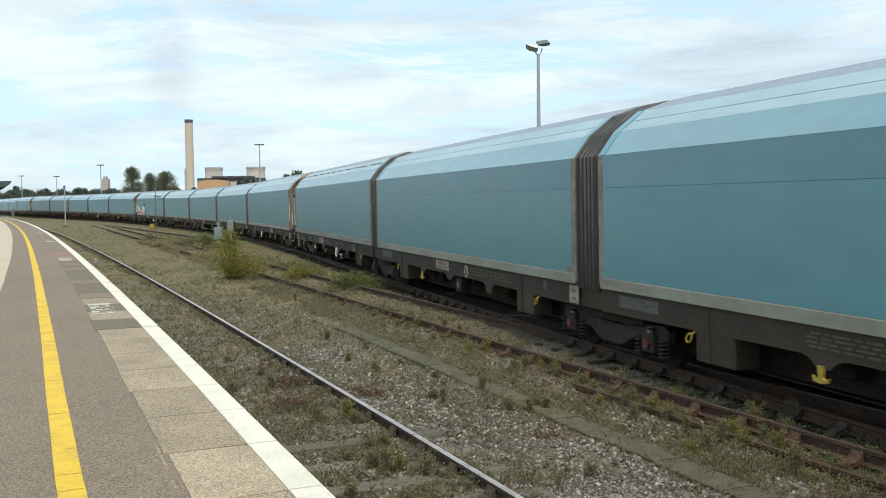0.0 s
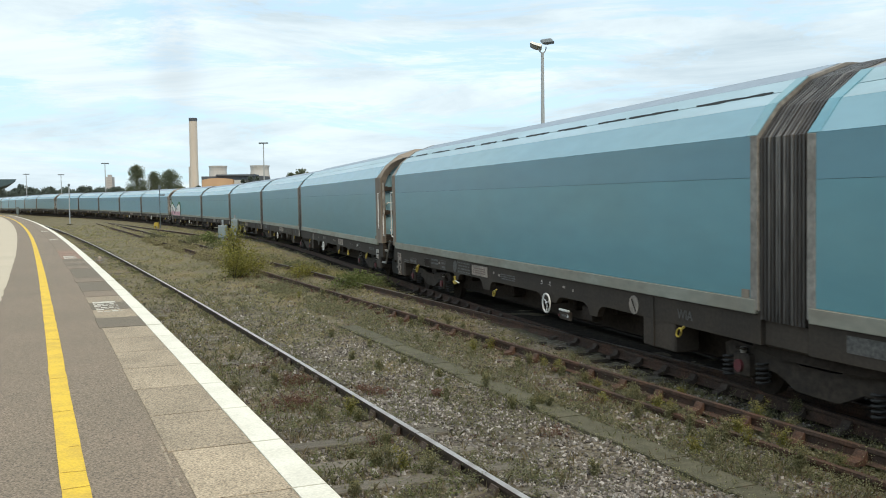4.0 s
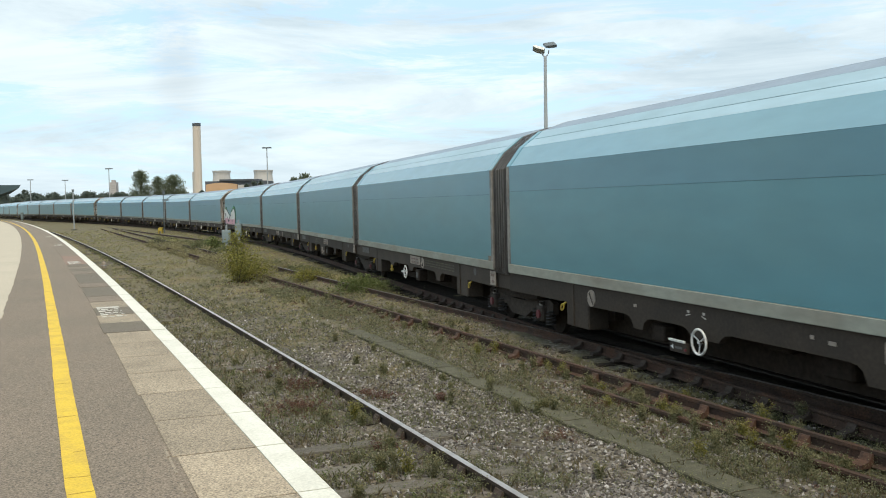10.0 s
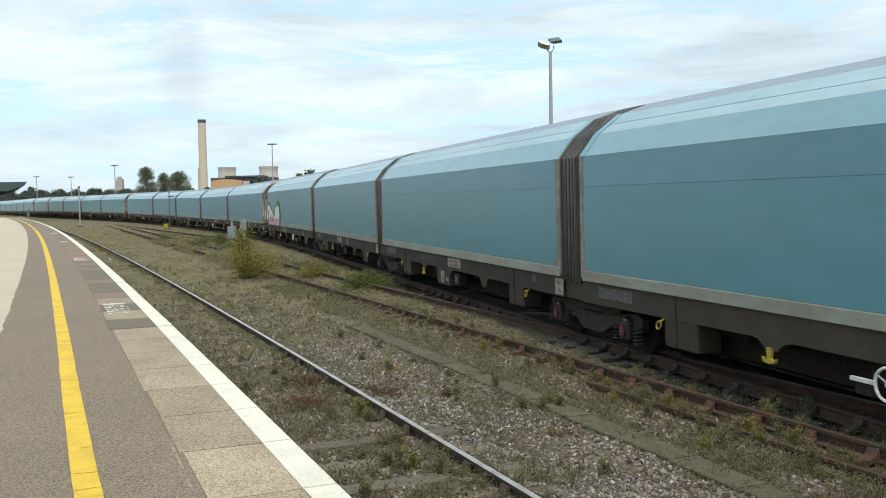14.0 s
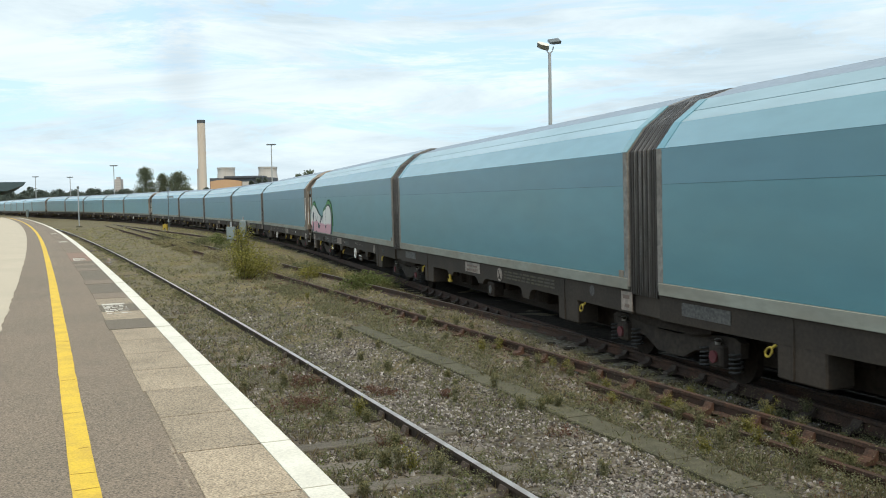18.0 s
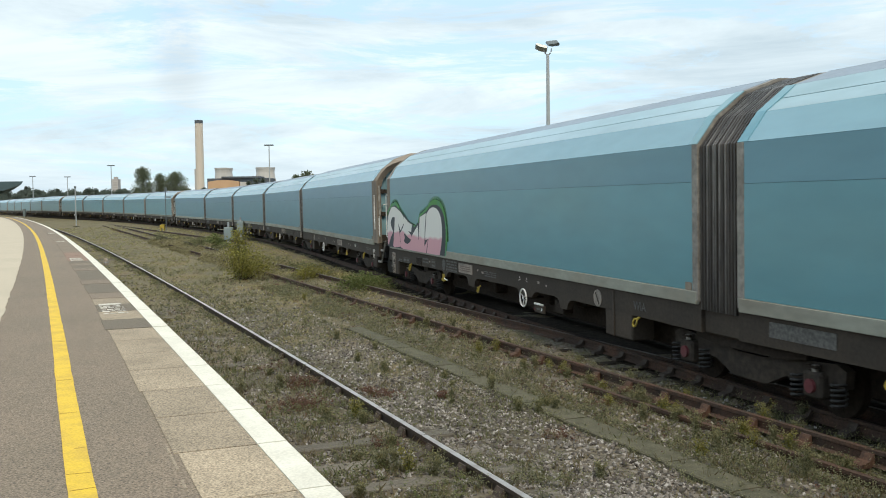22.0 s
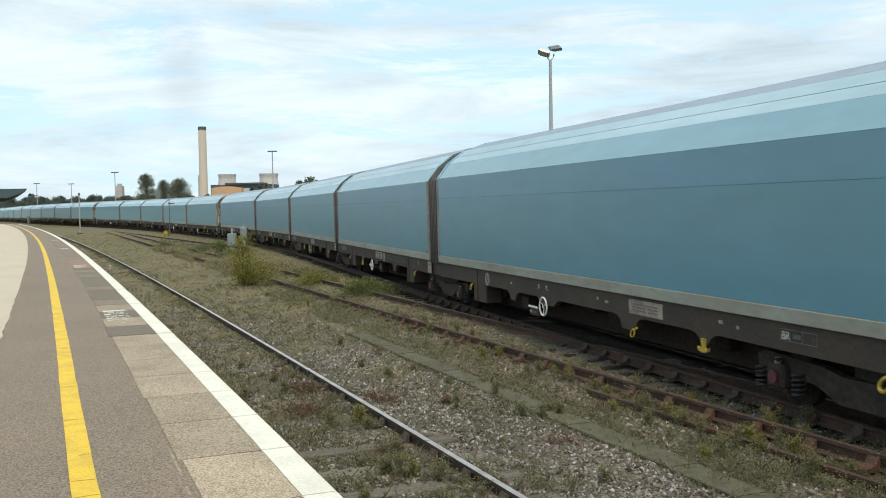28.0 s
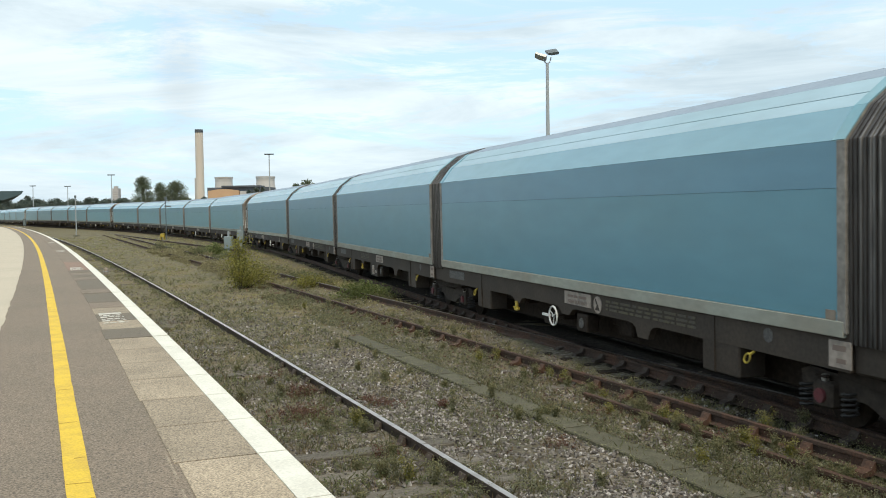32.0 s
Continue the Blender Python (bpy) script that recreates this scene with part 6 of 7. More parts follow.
def rise(y):
    return (363 - y) / 1650.0


part("hall_body", boxed(at_px(352) * D, at_px(462) * D, D, D + 60, 0, rise(317) * D + 2.5), M["station_dark"], hall)
part("roof", boxed(at_px(378) * D, at_px(446) * D, D - 4, D + 40, rise(317) * D + 2.5, rise(314) * D + 2.5), M["station_dark"], hall)
arch = [(at_px(355) * D, 2.0)] + [(at_px(355 + 55 * k / 10) * D, (rise(323) + (rise(320) - rise(323)) * math.sin(math.pi * k / 10)) * D + 2.5) for k in range(11)] + [(at_px(410) * D, 2.0)]
part("curved_wall", prism(bmesh.new(), arch, D - 8, D - 1), M["peach"], hall)
part("annexe", boxed(at_px(411) * D, at_px(430) * D, D - 6, D - 0.5, 0, rise(324) * D + 2.5), M["tower"], hall)
D = 1500.0
blk = tagged(new("tower_block"), "distant pinkish grey tower block", "building")
part("block_body", boxed(at_px(183) * D, at_px(193.5) * D, D, D + 12, 0, rise(316) * D + 2.5), M["block"], blk)
part("plant_room", boxed(at_px(185.5) * D, at_px(191) * D, D + 1, D + 8, rise(316) * D + 2.5, rise(312) * D + 2.5), M["block"], blk)
for k in range(6):
    z = rise(342 - k * 4.2) * D + 2.5
    part("window_band", boxed(at_px(184) * D, at_px(192.5) * D, D - 0.25, D + 0.02, z, z + 1.1), M["tower"], blk)


# station canopy over the far platform
def canopy():
    top = tagged(new("station_canopy"), "dark flat station canopy over the far platform", "canopy")
    D = 150.0
    x1 = (at_px(24) + 0.0005) * D
    z0, z1 = rise(335) * D + 2.5, rise(318) * D + 2.5
    dark = M["canopy"] = material("dark_green_fascia", (0.045, 0.075, 0.085), 0.6, grain=0.1, grain_scale=2)
    part("fascia", prism(bmesh.new(), [(x1, z1), (x1 - 0.4, z1 - 0.55), (x1 - 3.2, z0 + 0.1), (x1 - 30, z0 - 0.3), (x1 - 30, z1 + 0.1)], D, D + 45), dark, top)
    for v in top.children[0].data.vertices:
        v.co.x -= (v.co.y - D) * 0.5
    for k in range(4):
        part("column", boxed(x1 - 9.4 - k * 4, x1 - 9.0 - k * 4, D + 2, D + 2.4, PLAT, z0 + 0.05), M["canopy"], top)


canopy()


# ---- trees and weeds ----
def leaf_material(name, a, b, thin=True):
    m = bpy.data.materials.new(name)
    m.use_nodes = True
    nt = m.node_tree
    p = nt.nodes["Principled BSDF"]
    p.inputs["Roughness"].default_value = 0.7
    g = nt.nodes.new("ShaderNodeNewGeometry")
    r = nt.nodes.new("ShaderNodeValToRGB")
    r.color_ramp.elements[0].color, r.color_ramp.elements[1].color = (*a, 1), (*b, 1)
    nt.links.new(g.outputs["Random Per Island"], r.inputs[0])
    nt.links.new(r.outputs[0], p.inputs["Base Color"])
    if thin:
        # light shines through thin leaves
        through_leaf, both = nt.nodes.new("ShaderNodeBsdfTranslucent"), nt.nodes.new("ShaderNodeMixShader")
        both.inputs[0].default_value = 0.46
        nt.links.new(r.outputs[0], through_leaf.inputs["Color"])
        nt.links.new(p.outputs[0], both.inputs[1])
        nt.links.new(through_leaf.outputs[0], both.inputs[2])
        nt.links.new(both.outputs[0], nt.nodes["Material Output"].inputs[0])
    return m


# both tree greens are lightened: distance haze is put into the leaf colour
M["leaf_tree"] = leaf_material("hazed_tree_leaves", (0.085, 0.10, 0.062), (0.22, 0.245, 0.15))
M["leaf_far"] = leaf_material("hazed_far_tree_leaves", (0.09, 0.11, 0.09), (0.16, 0.185, 0.15))
M["leaf_bush"] = leaf_material("yellow_green_leaves", (0.10, 0.105, 0.02), (0.33, 0.295, 0.065))
M["weed_grey"] = leaf_material("grey_green_weed_leaves", (0.085, 0.088, 0.045), (0.27, 0.26, 0.145))
M["leaf_green"] = leaf_material("bramble_leaves", (0.075, 0.10, 0.028), (0.20, 0.225, 0.075))
M["weed_green"] = leaf_material("weed_leaves", (0.072, 0.077, 0.032), (0.22, 0.215, 0.105))
M["weed_pale"] = leaf_material("bleached_weed_leaves", (0.20, 0.185, 0.078), (0.38, 0.34, 0.165))
M["weed_dry"] = leaf_material("dry_grass", (0.10, 0.082, 0.042), (0.26, 0.21, 0.12))
M["weed_straw"] = leaf_material("straw_coloured_weeds", (0.15, 0.135, 0.066), (0.33, 0.285, 0.15))
M["weed_red"] = leaf_material("reddish_dead_weeds", (0.075, 0.036, 0.024), (0.18, 0.085, 0.055))
M["stone"] = leaf_material("ballast_stones", (0.045, 0.037, 0.031), (0.40, 0.375, 0.35), thin=False)
shade = M["stone"].node_tree.nodes["Color Ramp"].color_ramp.elements.new(0.75)
shade.color = (0.20, 0.178, 0.158, 1)
M["bark"] = material("tree_bark", (0.07, 0.055, 0.04), 0.9, grain=0.3, grain_scale=8, bump=0.4)


def leaves(name, centres, size, mat, seed, parent=None, flat=1.0, label=""):
    """Many small leaf blades, two triangles each, turned at random."""
    rs = np.random.RandomState(seed)
    c = np.asarray(centres, float)
    n = len(c)
    u = rs.normal(size=(n, 3))
    u /= np.linalg.norm(u, axis=1)[:, None]
    w = rs.normal(size=(n, 3))
    w -= (w * u).sum(1)[:, None] * u
    w /= np.linalg.norm(w, axis=1)[:, None]
    s = size * rs.uniform(0.6, 1.4, (n, 1))
    v = np.stack([c - u * s, c + w * s * 0.45, c + u * s, c - w * s * 0.45], 1).reshape(-1, 3)
    f = np.arange(n * 4).reshape(-1, 4)
    return part_data(name, v.tolist(), f.tolist(), mat, parent, label)


def tree(x, y, height, spread_, seed, base=0.3, name="tree", label="leafy dark green tree behind the goods yard", mat="leaf_tree", count=2600, leaf=0.2, limbs=80):
    rng = random.Random(seed)
    rs = np.random.RandomState(seed)
    top = tagged(new(name), label, "tree", "trees behind the yard")
    z0 = ground_z(x, y)
    top.location = (x, y, z0)
    part("trunk", tube(bmesh.new(), [(0, 0, -0.3), (0.1, 0, height * 0.3), (0.0, 0.1, height * 0.6), (0.1, 0, height * 0.9)], [height * 0.022, height * 0.018, height * 0.011, 0.03], 8), M["bark"], top)
    clumps = []
    for k in range(limbs):
        a, t = rng.uniform(0, 6.28), base + (0.97 - base) * rng.random() ** 0.8
        q = (t - base) / (1 - base)
        r = spread_ * min(1.0, 0.7 + 3.0 * q) * (1 - q ** 1.2) ** 0.75 * rng.uniform(0.35, 1.08)
        tip = Vector((r * math.cos(a), r * math.sin(a), height * t))
        part("limb", tube(bmesh.new(), [(0.05, 0, height * t * 0.8), tip * 0.55 + Vector((0, 0, height * t * 0.40)), tip], [height * 0.006, height * 0.004, 0.02], 5), M["bark"], top)
        clumps.append((tip, spread_ * rng.uniform(0.2, 0.36) * (1.0 if limbs > 20 else 1.7)))
    clumps.append((Vector((0, 0, height * 0.985)), spread_ * 0.14))
    pts = []
    for tip, r in clumps:
        n = count // len(clumps)
        d = rs.normal(size=(n, 3))
        d *= np.minimum(1.0, 1.9 / np.linalg.norm(d, axis=1))[:, None] * 0.52 * r
        d[:, 2] *= 0.85
        pts.append(np.array(tip) + d)
    leaves("crown", np.concatenate(pts), leaf, M[mat], seed, top)
    return top


D = 170.0
tree(at_px(237) * D, D, rise(290) * D + 1.6, 3.1, 3, base=0.1, count=13000, leaf=0.10)
tree(at_px(262) * D, D + 2, rise(302) * (D + 2) + 1.6, 2.8, 4, base=0.1, count=10000, leaf=0.10)
tree(at_px(286) * D, D + 3, rise(300) * D + 1.6, 4.3, 5, base=0.1, count=14000, leaf=0.10)
tree(at_px(308) * D, D + 1, rise(326) * D + 1.6, 2.9, 8, base=0.1, count=5000, leaf=0.12)
tree(at_px(530) * 120, 120, rise(303) * 120 + 2.2, 2.3, 6, base=0.3, leaf=0.16)
tree(at_px(512) * 124, 124, rise(308) * 124 + 2.2, 1.9, 7, base=0.3, leaf=0.16)


def far_trees():
    """A belt of far trees along the horizon, each with its own uneven crown."""
    spots = [(px, 336 + 4 * math.sin(px * 0.21) + 2 * math.sin(px * 0.57), 13) for px in range(-60, 232, 5)]
    spots += [(30, 324, 14), (86, 329, 14), (152, 331, 12), (200, 331, 11), (438, 318, 7), (450, 316, 7), (300, 331, 10), (318, 333, 8), (346, 332, 8), (425, 321, 6)]
    for i, (px, py, w) in enumerate(spots):
        D = 330.0 + 17 * (i % 5)
        if px > 330:
            D = 900.0
        h = rise(py) * D + 1.2
        tree(at_px(px) * D, D, h, w / 1650 * D * 1.15, 100 + i, base=0.25, name="far_tree", label="far dark tree in the belt on the horizon", mat="leaf_far", count=2400, leaf=0.0008 * D, limbs=14)


far_trees()


def bush(name, x, y, w, h, mat, seed, label, count, leaf):
    top = tagged(new(name), label, "bush")
    z0 = ground_z(x, y)
    top.location = (x, y, z0)
    rs, rng = np.random.RandomState(seed), random.Random(seed)
    pts = []
    for k in range(18):
        a, r = rng.uniform(0, 6.28), w / 2 * rng.uniform(0.1, 1.0)
        hh = h * rng.uniform(0.6, 1.0) * (1.08 - 0.85 * r / (w / 2))
        tip = Vector((r * math.cos(a) + 0.12 * hh * (h > 1.5), r * math.sin(a), hh))
        part("stem", tube(bmesh.new(), [(tip.x * 0.2, tip.y * 0.2, -0.05), (tip.x * 0.7, tip.y * 0.7, hh * 0.6), tip], [0.014, 0.009, 0.004], 5), M["bark"], top)
        n = count // 18
        t = rs.uniform(0.15, 1.05, (n, 1))
        c = np.array([[tip.x * 0.2, tip.y * 0.2, 0]]) * (1 - t) + np.array([list(tip)]) * t
        pts.append(c + rs.normal(size=(n, 3)) * np.array([0.10, 0.10, 0.07]) * (w / 1.3) * (1.25 - 0.75 * t * hh / h))
    leaves("foliage", np.concatenate(pts), leaf, M[mat], seed, top)


bush("shrub", -7.66, 33.3, 2.45, 2.0, "leaf_bush", 21, "yellow-green self-sown shrub between the tracks", 6000, 0.036)
bush("bramble", -2.75, 28.6, 1.9, 0.62, "leaf_green", 22, "low green bramble patch beside the siding rail", 4200, 0.034)
bush("shrub", -5.1, 33.2, 2.0, 0.45, "leaf_bush", 23, "low yellow-green weeds beside the siding rail", 2400, 0.03)
bush("shrub", -15.6, 60.5, 2.2, 0.9, "leaf_green", 24, "green weeds beside the grey cabinet", 1300, 0.08)


for k, (y, off, w, h) in enumerate(((37.0, 2.3, 1.9, 0.4), (52.0, 2.2, 2.0, 0.6), (58.0, 1.7, 2.4, 0.8), (64.5, 0.2, 2.6, 0.9))):
    bush("weed_patch", rust_x(y) + off, y, w, h, "weed_green", 60 + k, "low ragged green weeds beside the goods line", 2000, 0.032)


def blades(name, base, height, count, mat, seed, label, lean=0.5, width=0.012, leafy=0):
    """Tufts of grass or weeds as joined blades; base is an array of ground points."""
    rs = np.random.RandomState(seed)
    n = len(base) * count
    b = np.repeat(np.asarray(base, float), count, 0)
    hh = np.repeat(np.asarray(height, float), count)[:, None] * rs.uniform(0.45, 1.1, (n, 1))
    b[:, :2] += rs.normal(size=(n, 2)) * 0.05
    a = rs.uniform(0, 2 * np.pi, n)
    d = np.stack([np.cos(a), np.sin(a), np.zeros(n)], 1)
    side = np.stack([-np.sin(a), np.cos(a), np.zeros(n)], 1)
    up = np.array([0, 0, 1.0])
    ln = lean * rs.uniform(0.1, 1.0, (n, 1))
    w = width * rs.uniform(0.6, 1.4, (n, 1))
    mid = b + up * hh * 0.6 + d * hh * ln * 0.4
    tip = b + up * hh + d * hh * ln
    v = np.stack([b - side * w, b + side * w, mid + side * w * 0.8, tip, mid - side * w * 0.8], 1).reshape(-1, 3)
    f = np.arange(n * 5).reshape(-1, 5)
    ob = part_data(name, v.tolist(), f.tolist(), M[mat])
    return tagged(ob, label, "weeds", kind="stuff")


def on_timber(x, y):
    """Whether a point lies on one of the platform track's bare sleepers."""
    off = (x - edge_x(y)) / 1.09
    foot = y - off * 0.4
    k = (foot - 0.5) / 0.75
    return 0.2 < off < 2.75 and foot < 9.8 and abs(k - round(k)) * 0.75 * 0.917 < 0.13


def scatter(n, seed, y0, y1, power=1.5, stony=0.0):
    """Points on the open ground between the platform edge and the train; their number falls with y to the power.
    stony is the share left out on the bare ballast beside the platform track's rail."""
    rs = np.random.RandomState(seed)
    out = []
    e = 1.0 - power
    while len(out) < n:
        y = (y0 ** e + rs.uniform() * (y1 ** e - y0 ** e)) ** (1 / e)
        left = edge_x(y) + 0.12
        right = 8.19 - 0.4412 * y + 1.0 if y < 14 else float(np.interp(y, FACE_Y, FACE_X)) + 0.2
        x = rs.uniform(left, right)
        off = (x - edge_x(y)) / math.hypot(1, 0.44)
        if abs(off - 2.24) < 0.055 or abs(x - TROUGH_X(y)) < 0.17 and rs.uniform() < 0.70 and y < 22:
            continue
        if y < 16 and on_timber(x, y) and rs.uniform() < 0.9:
            continue
        if stony and 2.3 < off < 4.4 and y < 15 and rs.uniform() < stony * min(1.0, (15 - y) / 5) and noise.noise((x * 0.9, y * 0.5, 31.0)) > -0.28:
            continue
        out.append((x, y, ground_z(x, y)))
    return np.array(out)


def patchy(pts, scale, level, shift=0.0):
    keep = [p for p in pts if noise.noise((p[0] * scale + shift, p[1] * scale, 7.3)) > level]
    return np.array(keep)


def sprigs(name, base, height, count, size, mat, seed, label):
    """Small leafy plants: loose columns of short leaves above each ground point."""
    rs = np.random.RandomState(seed)
    n = len(base)
    h = np.asarray(height, float)[:, None]
    grow = np.maximum(1.0, base[:, 1] / 16.0)[:, None]
    t = rs.uniform(0.1, 1.0, (n, count))
    stem = rs.normal(size=(n, 3, 2)) * 0.30
    which = rs.randint(0, 3, (n, count))
    lean = np.take_along_axis(stem, which[:, :, None].repeat(2, 2), 1)
    xy = lean * (t * h)[:, :, None] + rs.normal(size=(n, count, 2)) * 0.011 * grow[:, :, None]
    c = np.concatenate([base[:, None, :2] + xy, (base[:, 2:3] + t * h)[:, :, None]], 2).reshape(-1, 3)
    s = (size * rs.uniform(0.6, 1.5, (n, count)) * grow).reshape(-1, 1)
    m = len(c)
    u = rs.normal(size=(m, 3)) * np.array([1, 1, 0.6])
    u /= np.linalg.norm(u, axis=1)[:, None]
    w = np.cross(u, rs.normal(size=(m, 3)) * 0.45 + np.array([0, 0, 1.0]))
    w /= np.linalg.norm(w, axis=1)[:, None]
    v = np.stack([c - u * s, c + w * s * 0.62, c + u * s, c - w * s * 0.62], 1).reshape(-1, 3)
    ob = part_data(name, v.tolist(), np.arange(m * 4).reshape(-1, 4).tolist(), M[mat])
    return tagged(ob, label, "weeds", kind="stuff")


def make_weeds():
    rs = np.random.RandomState(5)
    p = patchy(scatter(36000, 11, 4.0, 110, 1.9, 0.8), 0.7, -0.2)
    far = p[:, 1] + rs.normal(size=len(p)) * 5 > 22
    for name, mat, q, note in (("leafy_weeds", "weed_green", p[~far], "low olive-green weeds growing through the ballast"), ("dry_weeds", "weed_pale", p[far], "sun-bleached weeds covering the far ballast")):
        sprigs(name, q, rs.uniform(0.02, 0.10, len(q)) * rs.uniform(0.5, 1.4, len(q)), 12, 0.008, mat, 1, note)
    p = patchy(scatter(3000, 12, 5.0, 110, 1.8, 0.7), 0.4, -0.1, 20)
    blades("dry_tufts", p, rs.uniform(0.03, 0.13, len(p)), 6, "weed_dry", 2, "dry straw-coloured grass tufts", 0.9, 0.0045)
    p = patchy(scatter(2600, 15, 6.0, 110, 1.7, 0.7), 0.3, -0.15, 80)
    blades("grass_tufts", p, rs.uniform(0.03, 0.12, len(p)), 6, "weed_green", 5, "green grass tufts between the tracks", 1.1, 0.006)
    p = patchy(scatter(2600, 13, 4.0, 30, 1.9), 0.6, 0.22, 40)
    sprigs("red_weeds", p, rs.uniform(0.02, 0.08, len(p)), 14, 0.009, "weed_red", 3, "reddish dead weeds beside the rail")
    p = patchy(scatter(4600, 17, 4.0, 40, 1.6, 0.88), 0.55, -0.05, 90)
    sprigs("weed_clumps", p, rs.uniform(0.05, 0.17, len(p)), 38, 0.0085, "weed_grey", 9, "bushy olive-green weeds in the ballast")
    p = []
    for o, y, r, n in ((1.95, 12.7, 0.30, 110), (1.6, 11.5, 0.35, 170), (2.75, 11.7, 0.30, 100), (3.54, 11.3, 0.08, 45), (1.9, 9.3, 0.2, 30), (1.85, 14.2, 0.3, 40), (3.9, 9.0, 0.2, 25), (5.2, 10.0, 0.25, 40), (5.9, 8.6, 0.3, 50)):
        for k in range(n):
            q, f = y + rs.normal() * r * 0.6, o + rs.normal() * r * 0.5
            q += 0.4 * f
            x = edge_x(q) + f * 1.09
            p.append((x, q, ground_z(x, q)))
    p = np.array(p)
    sprigs("red_patches", p, rs.uniform(0.03, 0.13, len(p)), 20, 0.009, "weed_red", 27, "wine-red dead weeds in patches by the rail")
    p = []
    for k in range(4000):
        y = rs.uniform(32.5, 66)
        x = rust_x(y) + rs.uniform(-0.6, 2.3)
        if noise.noise((x * 0.5, y * 0.22, 3.7)) > -0.06:
            p.append((x, y, ground_z(x, y)))
    p = np.array(p)
    sprigs("siding_growth", p, rs.uniform(0.12, 0.38, len(p)), 16, 0.010, "weed_straw", 28, "dry growth that hides the disused siding's rails")
    for mat, seed, shift, tall, label in (("weed_green", 71, 7.3, 0.34, "ragged green growth between the siding and the goods line"),
                                         ("weed_pale", 72, 19.1, 0.26, "bleached grass between the siding and the goods line")):
        p, own = [], np.random.RandomState(seed)
        for k in range(1500):
            y = 26.0 * (80 / 26.0) ** own.uniform()
            x = rust_x(y) + own.uniform(1.75, 3.0)
            if noise.noise((x * 0.55, y * 0.16, shift)) > 0.10:
                p.append((x, y, ground_z(x, y)))
        p = np.array(p)
        sprigs("bank_growth", p, own.uniform(0.25, 1.0, len(p)) * tall, 16, 0.016, mat, seed, label)
    p = []
    for k in range(9000):
        y = 5.5 * (30 / 5.5) ** rs.uniform()
        x = rs.uniform(TROUGH_X(y) + 0.12, rust_x(y) + 0.5)
        if noise.noise((x * 1.1, y * 0.6, 12.4)) > -0.18:
            p.append((x, y, ground_z(x, y)))
    p = np.array(p)
    sprigs("pale_carpet", p, rs.uniform(0.03, 0.15, len(p)) * rs.uniform(0.6, 1.2, len(p)), 15, 0.0085, "weed_grey", 29, "grey-green weed carpet between trough and siding")
    p = []
    for k in range(1700):
        y = 5.8 * (34 / 5.8) ** rs.uniform()
        x = rust_x(y) + rs.normal() * 0.55 - 0.25
        if noise.noise((x * 0.8, y * 0.5, 41.0)) > -0.05:
            p.append((x, y, ground_z(x, y)))
    p = np.array(p)
    sprigs("rusty_litter", p, rs.uniform(0.015, 0.07, len(p)), 14, 0.009, "weed_red", 33, "rust-brown dead litter along the siding")
    p = []
    for k in range(700):
        y = 5.5 * (20 / 5.5) ** rs.uniform()
        x = TROUGH_X(y) + rs.choice((-1, 1)) * (0.19 + abs(rs.normal()) * 0.06)
        p.append((x, y, ground_z(x, y)))
    p = np.array(p)
    sprigs("trough_weeds", p, rs.uniform(0.04, 0.14, len(p)), 16, 0.008, "weed_grey", 30, "weeds that lean over the cable trough's edges")
    p = []
    for k in range(1500):
        y, o = 4.6 * (16 / 4.6) ** rs.uniform(), rs.uniform(0.2, 2.1)
        x = edge_x(y) + o * 1.09
        if noise.noise((x * 0.9, y * 0.7, 9.2)) > 0.0 and not (on_timber(x, y) and rs.uniform() < 0.8):
            p.append((x, y, ground_z(x, y)))
    p = np.array(p)
    sprigs("track_weeds", p, rs.uniform(0.03, 0.12, len(p)), 18, 0.0085, "leaf_green", 26, "green weeds between the platform track's rails")
    p = []
    for k in range(1900):
        y = 4.2 * (60 / 4.2) ** rs.uniform()
        x = edge_x(y) + (2.24 + rs.choice((-1, -1, 1)) * (0.09 + abs(rs.normal()) * 0.10)) * 1.09
        if noise.noise((x * 0.8, y * 0.8, 5.2)) > -0.15:
            p.append((x, y, ground_z(x, y)))
    p = np.array(p)
    sprigs("rail_side_weeds", p, rs.uniform(0.03, 0.13, len(p)), 16, 0.008, "weed_green", 16, "low weeds crowding the platform track's rail")
    # taller growth along the siding rail and on the banked edge of the goods line
    p = []
    for k in range(1500):
        y = 5.6 * (34 / 5.6) ** rs.uniform()
        x = rust_x(y) + rs.choice((-0.32, 0.3, 0.75, -0.75)) + rs.normal() * 0.12
        if noise.noise((x * 0.9, y * 0.9, 2.2)) > -0.1:
            p.append((x, y, ground_z(x, y)))
    p = np.array(p)
    sprigs("rail_weeds", p, rs.uniform(0.06, 0.24, len(p)), 26, 0.009, "weed_grey", 6, "knee-high olive weeds along the rusty rail")


make_weeds()


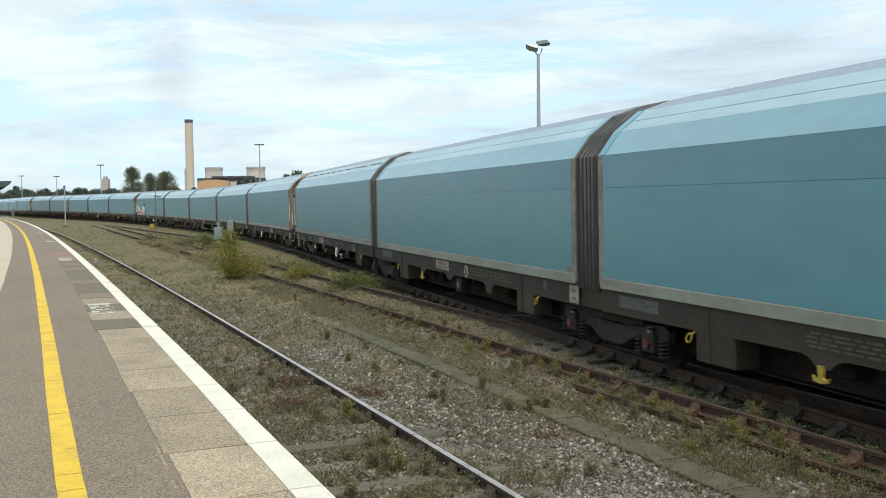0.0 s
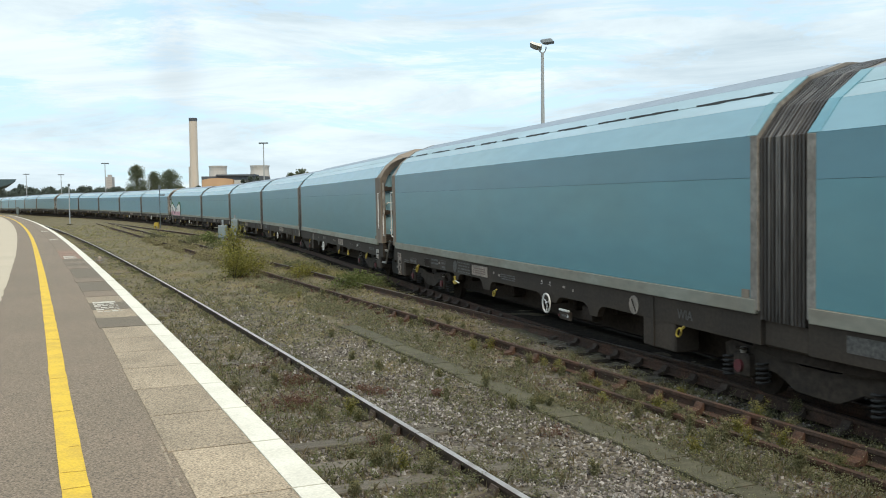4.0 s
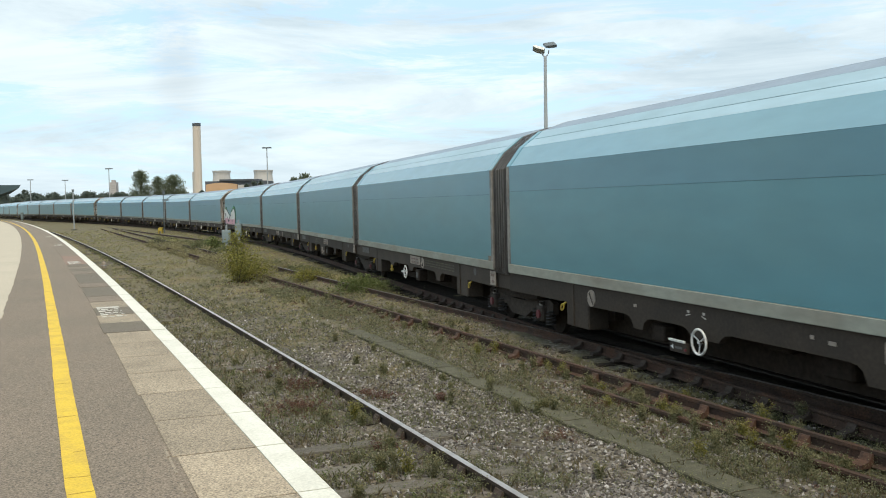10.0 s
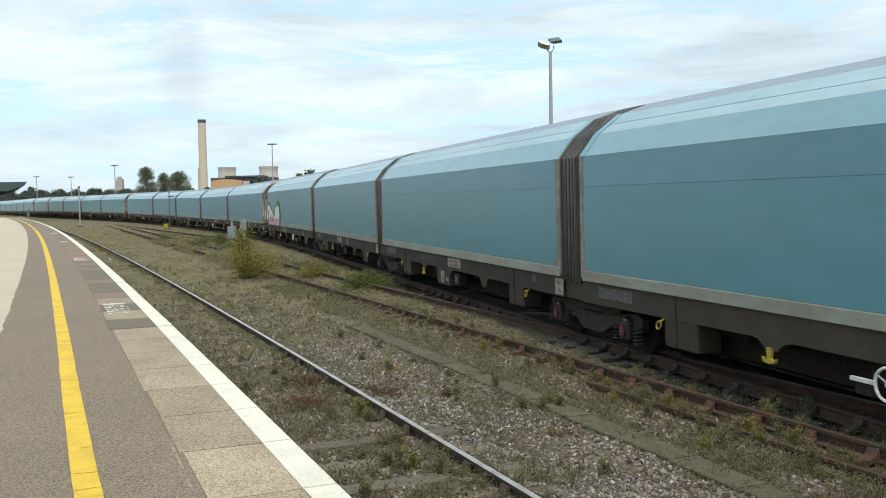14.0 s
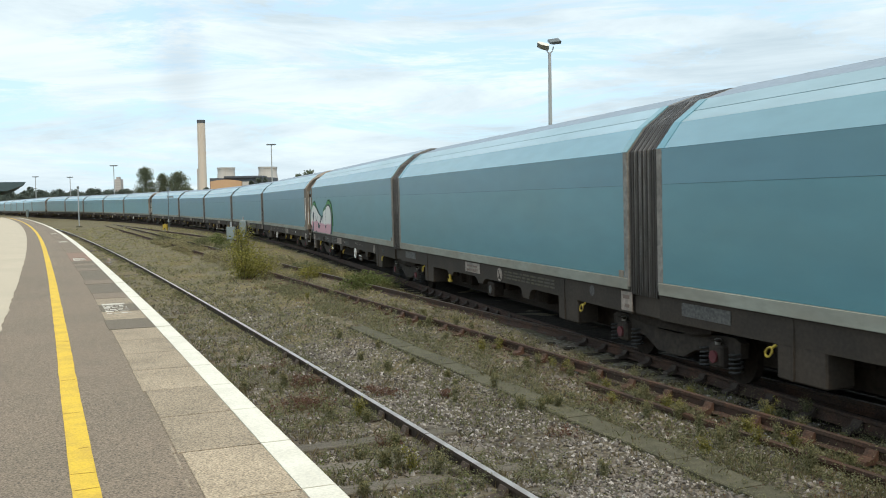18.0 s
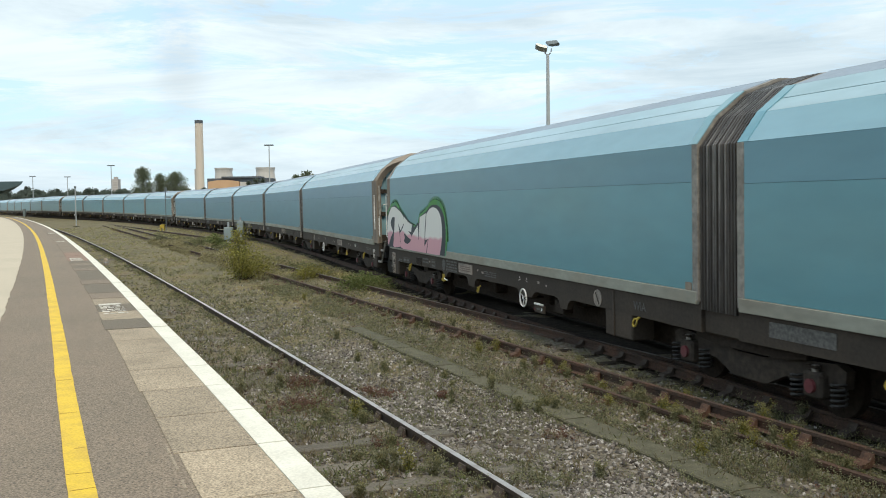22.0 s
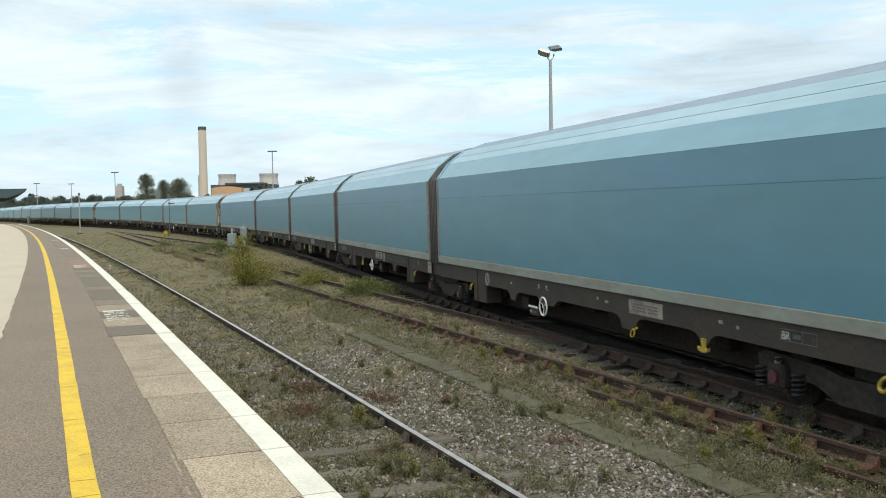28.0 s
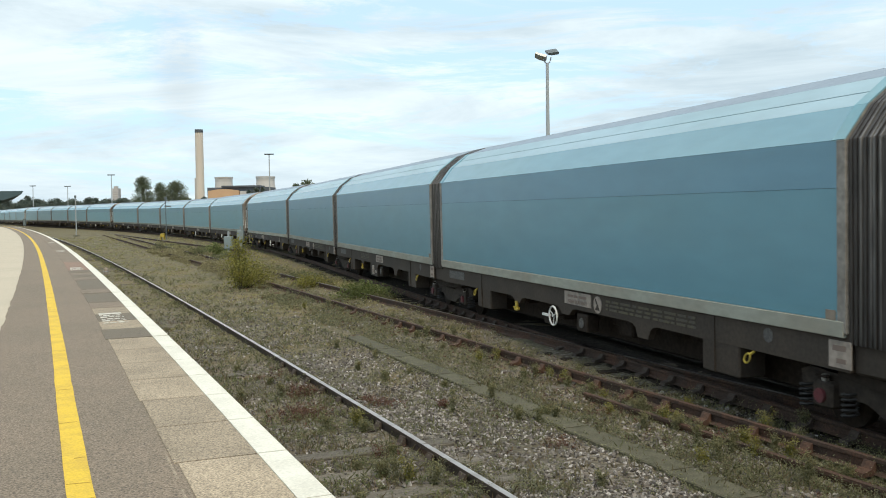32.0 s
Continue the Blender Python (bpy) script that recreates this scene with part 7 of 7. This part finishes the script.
def ragwort(x, y, h, seed, mat="weed_grey"):
    """A single upright weed: thin forking stems, small loose leaves and pale seed heads."""
    rs = np.random.RandomState(seed)
    rng = random.Random(seed)
    top = tagged(new("tall_weed"), "upright airy weed with pale seed heads in the ballast", "weed", "tall weeds")
    top.location = (x, y, ground_z(x, y) - 0.01)
    pts, heads, bm = [], [], bmesh.new()
    for k in range(rng.randint(6, 10)):
        a, r = rng.uniform(0, 6.28), h * rng.uniform(0.05, 0.34)
        tip = Vector((r * math.cos(a), r * math.sin(a), h * rng.uniform(0.65, 1.05)))
        fork = Vector((tip.x * 0.5, tip.y * 0.5, tip.z * 0.62))
        tube(bm, [(0, 0, 0), fork, tip], [0.005, 0.0035, 0.0015], 4)
        heads.append(tip)
        for m in range(2):
            twig = fork + Vector((rng.uniform(-0.16, 0.16) * h, rng.uniform(-0.16, 0.16) * h, h * rng.uniform(0.1, 0.3)))
            tube(bm, [fork, twig], [0.003, 0.0015], 4)
            heads.append(twig)
        n = 60
        t = rs.uniform(0.12, 1.0, (n, 1))
        pts.append(np.array([list(tip)]) * t + rs.normal(size=(n, 3)) * (0.014 + 0.016 * t))
    part("stalk", bm, M["weed_green"], top)["kind"] = "stuff"
    leaves("foliage", np.concatenate(pts), 0.0125, M[mat], seed, top)["kind"] = "stuff"
    c = np.repeat(np.array([list(v) for v in heads]), 9, 0)
    leaves("bloom", c + rs.normal(size=c.shape) * 0.013, 0.0075, M["weed_pale"], seed + 1, top)["kind"] = "stuff"


# x, y and height
TALL_WEEDS = ((2.48, 13.12, 0.24), (3.60, 10.72, 0.27), (4.19, 11.11, 0.22), (2.69, 10.34, 0.26), (3.02, 10.09, 0.22), (2.62, 11.60, 0.20), (2.47, 12.20, 0.2), (3.41, 8.97, 0.26), (4.21, 9.13, 0.2),
              (2.58, 9.66, 0.14), (2.80, 9.80, 0.2), (-0.03, 12.40, 0.2), (-0.59, 9.06, 0.22), (-0.45, 9.0, 0.2), (-0.20, 8.86, 0.2), (-0.70, 9.2, 0.16), (-1.57, 11.36, 0.17), (-1.22, 11.34, 0.2), (-2.48, 13.30, 0.18), (2.70, 11.23, 0.18))


def make_tall_weeds():
    rng = random.Random(8)
    # the ones that stand out beside the siding and the platform track
    for i, (x, y, h) in enumerate(TALL_WEEDS):
        ragwort(x, y, h * 1.3, 500 + i, "leaf_bush" if i % 4 == 1 else "weed_grey")
    for i in range(46):
        y = 8.5 + 18 * rng.random() ** 1.5
        off = rng.choice((-0.75, -0.5, -0.3, -0.2, 0.25, 0.45, 0.6))
        ragwort(rust_x(y) + off + rng.uniform(-0.15, 0.15), y, rng.uniform(0.10, 0.28), 300 + i, rng.choice(("leaf_bush", "weed_grey", "weed_grey", "weed_green")))
    for i in range(34):
        y = 6.5 + 12 * rng.random() ** 1.4
        off = rng.uniform(0.5, 2.05) if i % 2 else rng.uniform(3.4, 4.6)
        ragwort(edge_x(y) + off * 1.09, y, rng.uniform(0.08, 0.22), 400 + i, rng.choice(("weed_grey", "weed_green")))


make_tall_weeds()


def make_stones():
    """Loose ballast stones, small and angular."""
    rs = np.random.RandomState(31)
    p = np.concatenate([patchy(scatter(52000, 32, 4.2, 30, 2.2), 0.5, -0.22, 33), scatter(30000, 33, 4.2, 34, 2.1), patchy(scatter(12000, 36, 4.4, 20, 1.7), 0.35, 0.0, 51)])
    # fewer loose stones show between the platform track's rails
    off = (p[:, 0] - np.array([edge_x(y) for y in p[:, 1]])) / 1.09
    p = p[(off > 2.2) | (rs.uniform(size=len(p)) < 0.45)]
    # fewer among the weeds between the trough and the siding
    aside = p[:, 0] - np.array([TROUGH_X(y) for y in p[:, 1]])
    p = p[(aside < 0.2) | (rs.uniform(size=len(p)) < 0.65)]
    n = len(p)
    base = np.array([(x, y, z) for z in (-1, 1) for y in (-1, 1) for x in (-1, 1)], float) * 0.72
    quad = np.array([(0, 1, 3, 2), (4, 6, 7, 5), (0, 4, 5, 1), (2, 3, 7, 6), (0, 2, 6, 4), (1, 5, 7, 3)])
    size = rs.uniform(0.008, 0.023, (n, 1, 1)) * rs.uniform(0.7, 1.35, (n, 1, 3))
    v = base[None] * size * rs.uniform(0.65, 1.25, (n, 8, 1))
    axes = np.linalg.qr(rs.normal(size=(n, 3, 3)))[0]
    v = np.einsum("nij,nkj->nki", axes, v) + p[:, None, :] + np.array([0, 0, 0.006])
    f = (quad[None] + (np.arange(n) * 8)[:, None, None]).reshape(-1, 4)
    tagged(part_data("ballast_stones", v.reshape(-1, 3).tolist(), f.tolist(), M["stone"]), "loose grey ballast stones between the tracks", "ballast", kind="stuff")


make_stones()


# ---- movement ----
def spin_rows(n):
    """Turns of a wheelset in its bogie: rolled distance over the tread's radius."""
    rows = []
    for i in range(321):
        t = i / 10
        rows.append((t, (train_shift(t) - train_shift(0)) / 0.373))
    return rows


def motions():
    for n, ob in UNITS.items():
        walk(ob, [(t, unit_pose(n, t)) for t in [0.8 * i for i in range(41)]])
    turns = spin_rows(0)
    for n in range(-1, 10):
        for bogie in [c for c in UNITS[n].children if c.name.split(".")[0] == "bogie"]:
            for w in [c for c in bogie.children if c.name.split(".")[0] == "wheelset"]:
                at = w.location.copy()
                walk(w, [(t, Matrix.Translation(at) @ Matrix.Rotation(a, 4, "Y")) for t, a in turns])


motions()
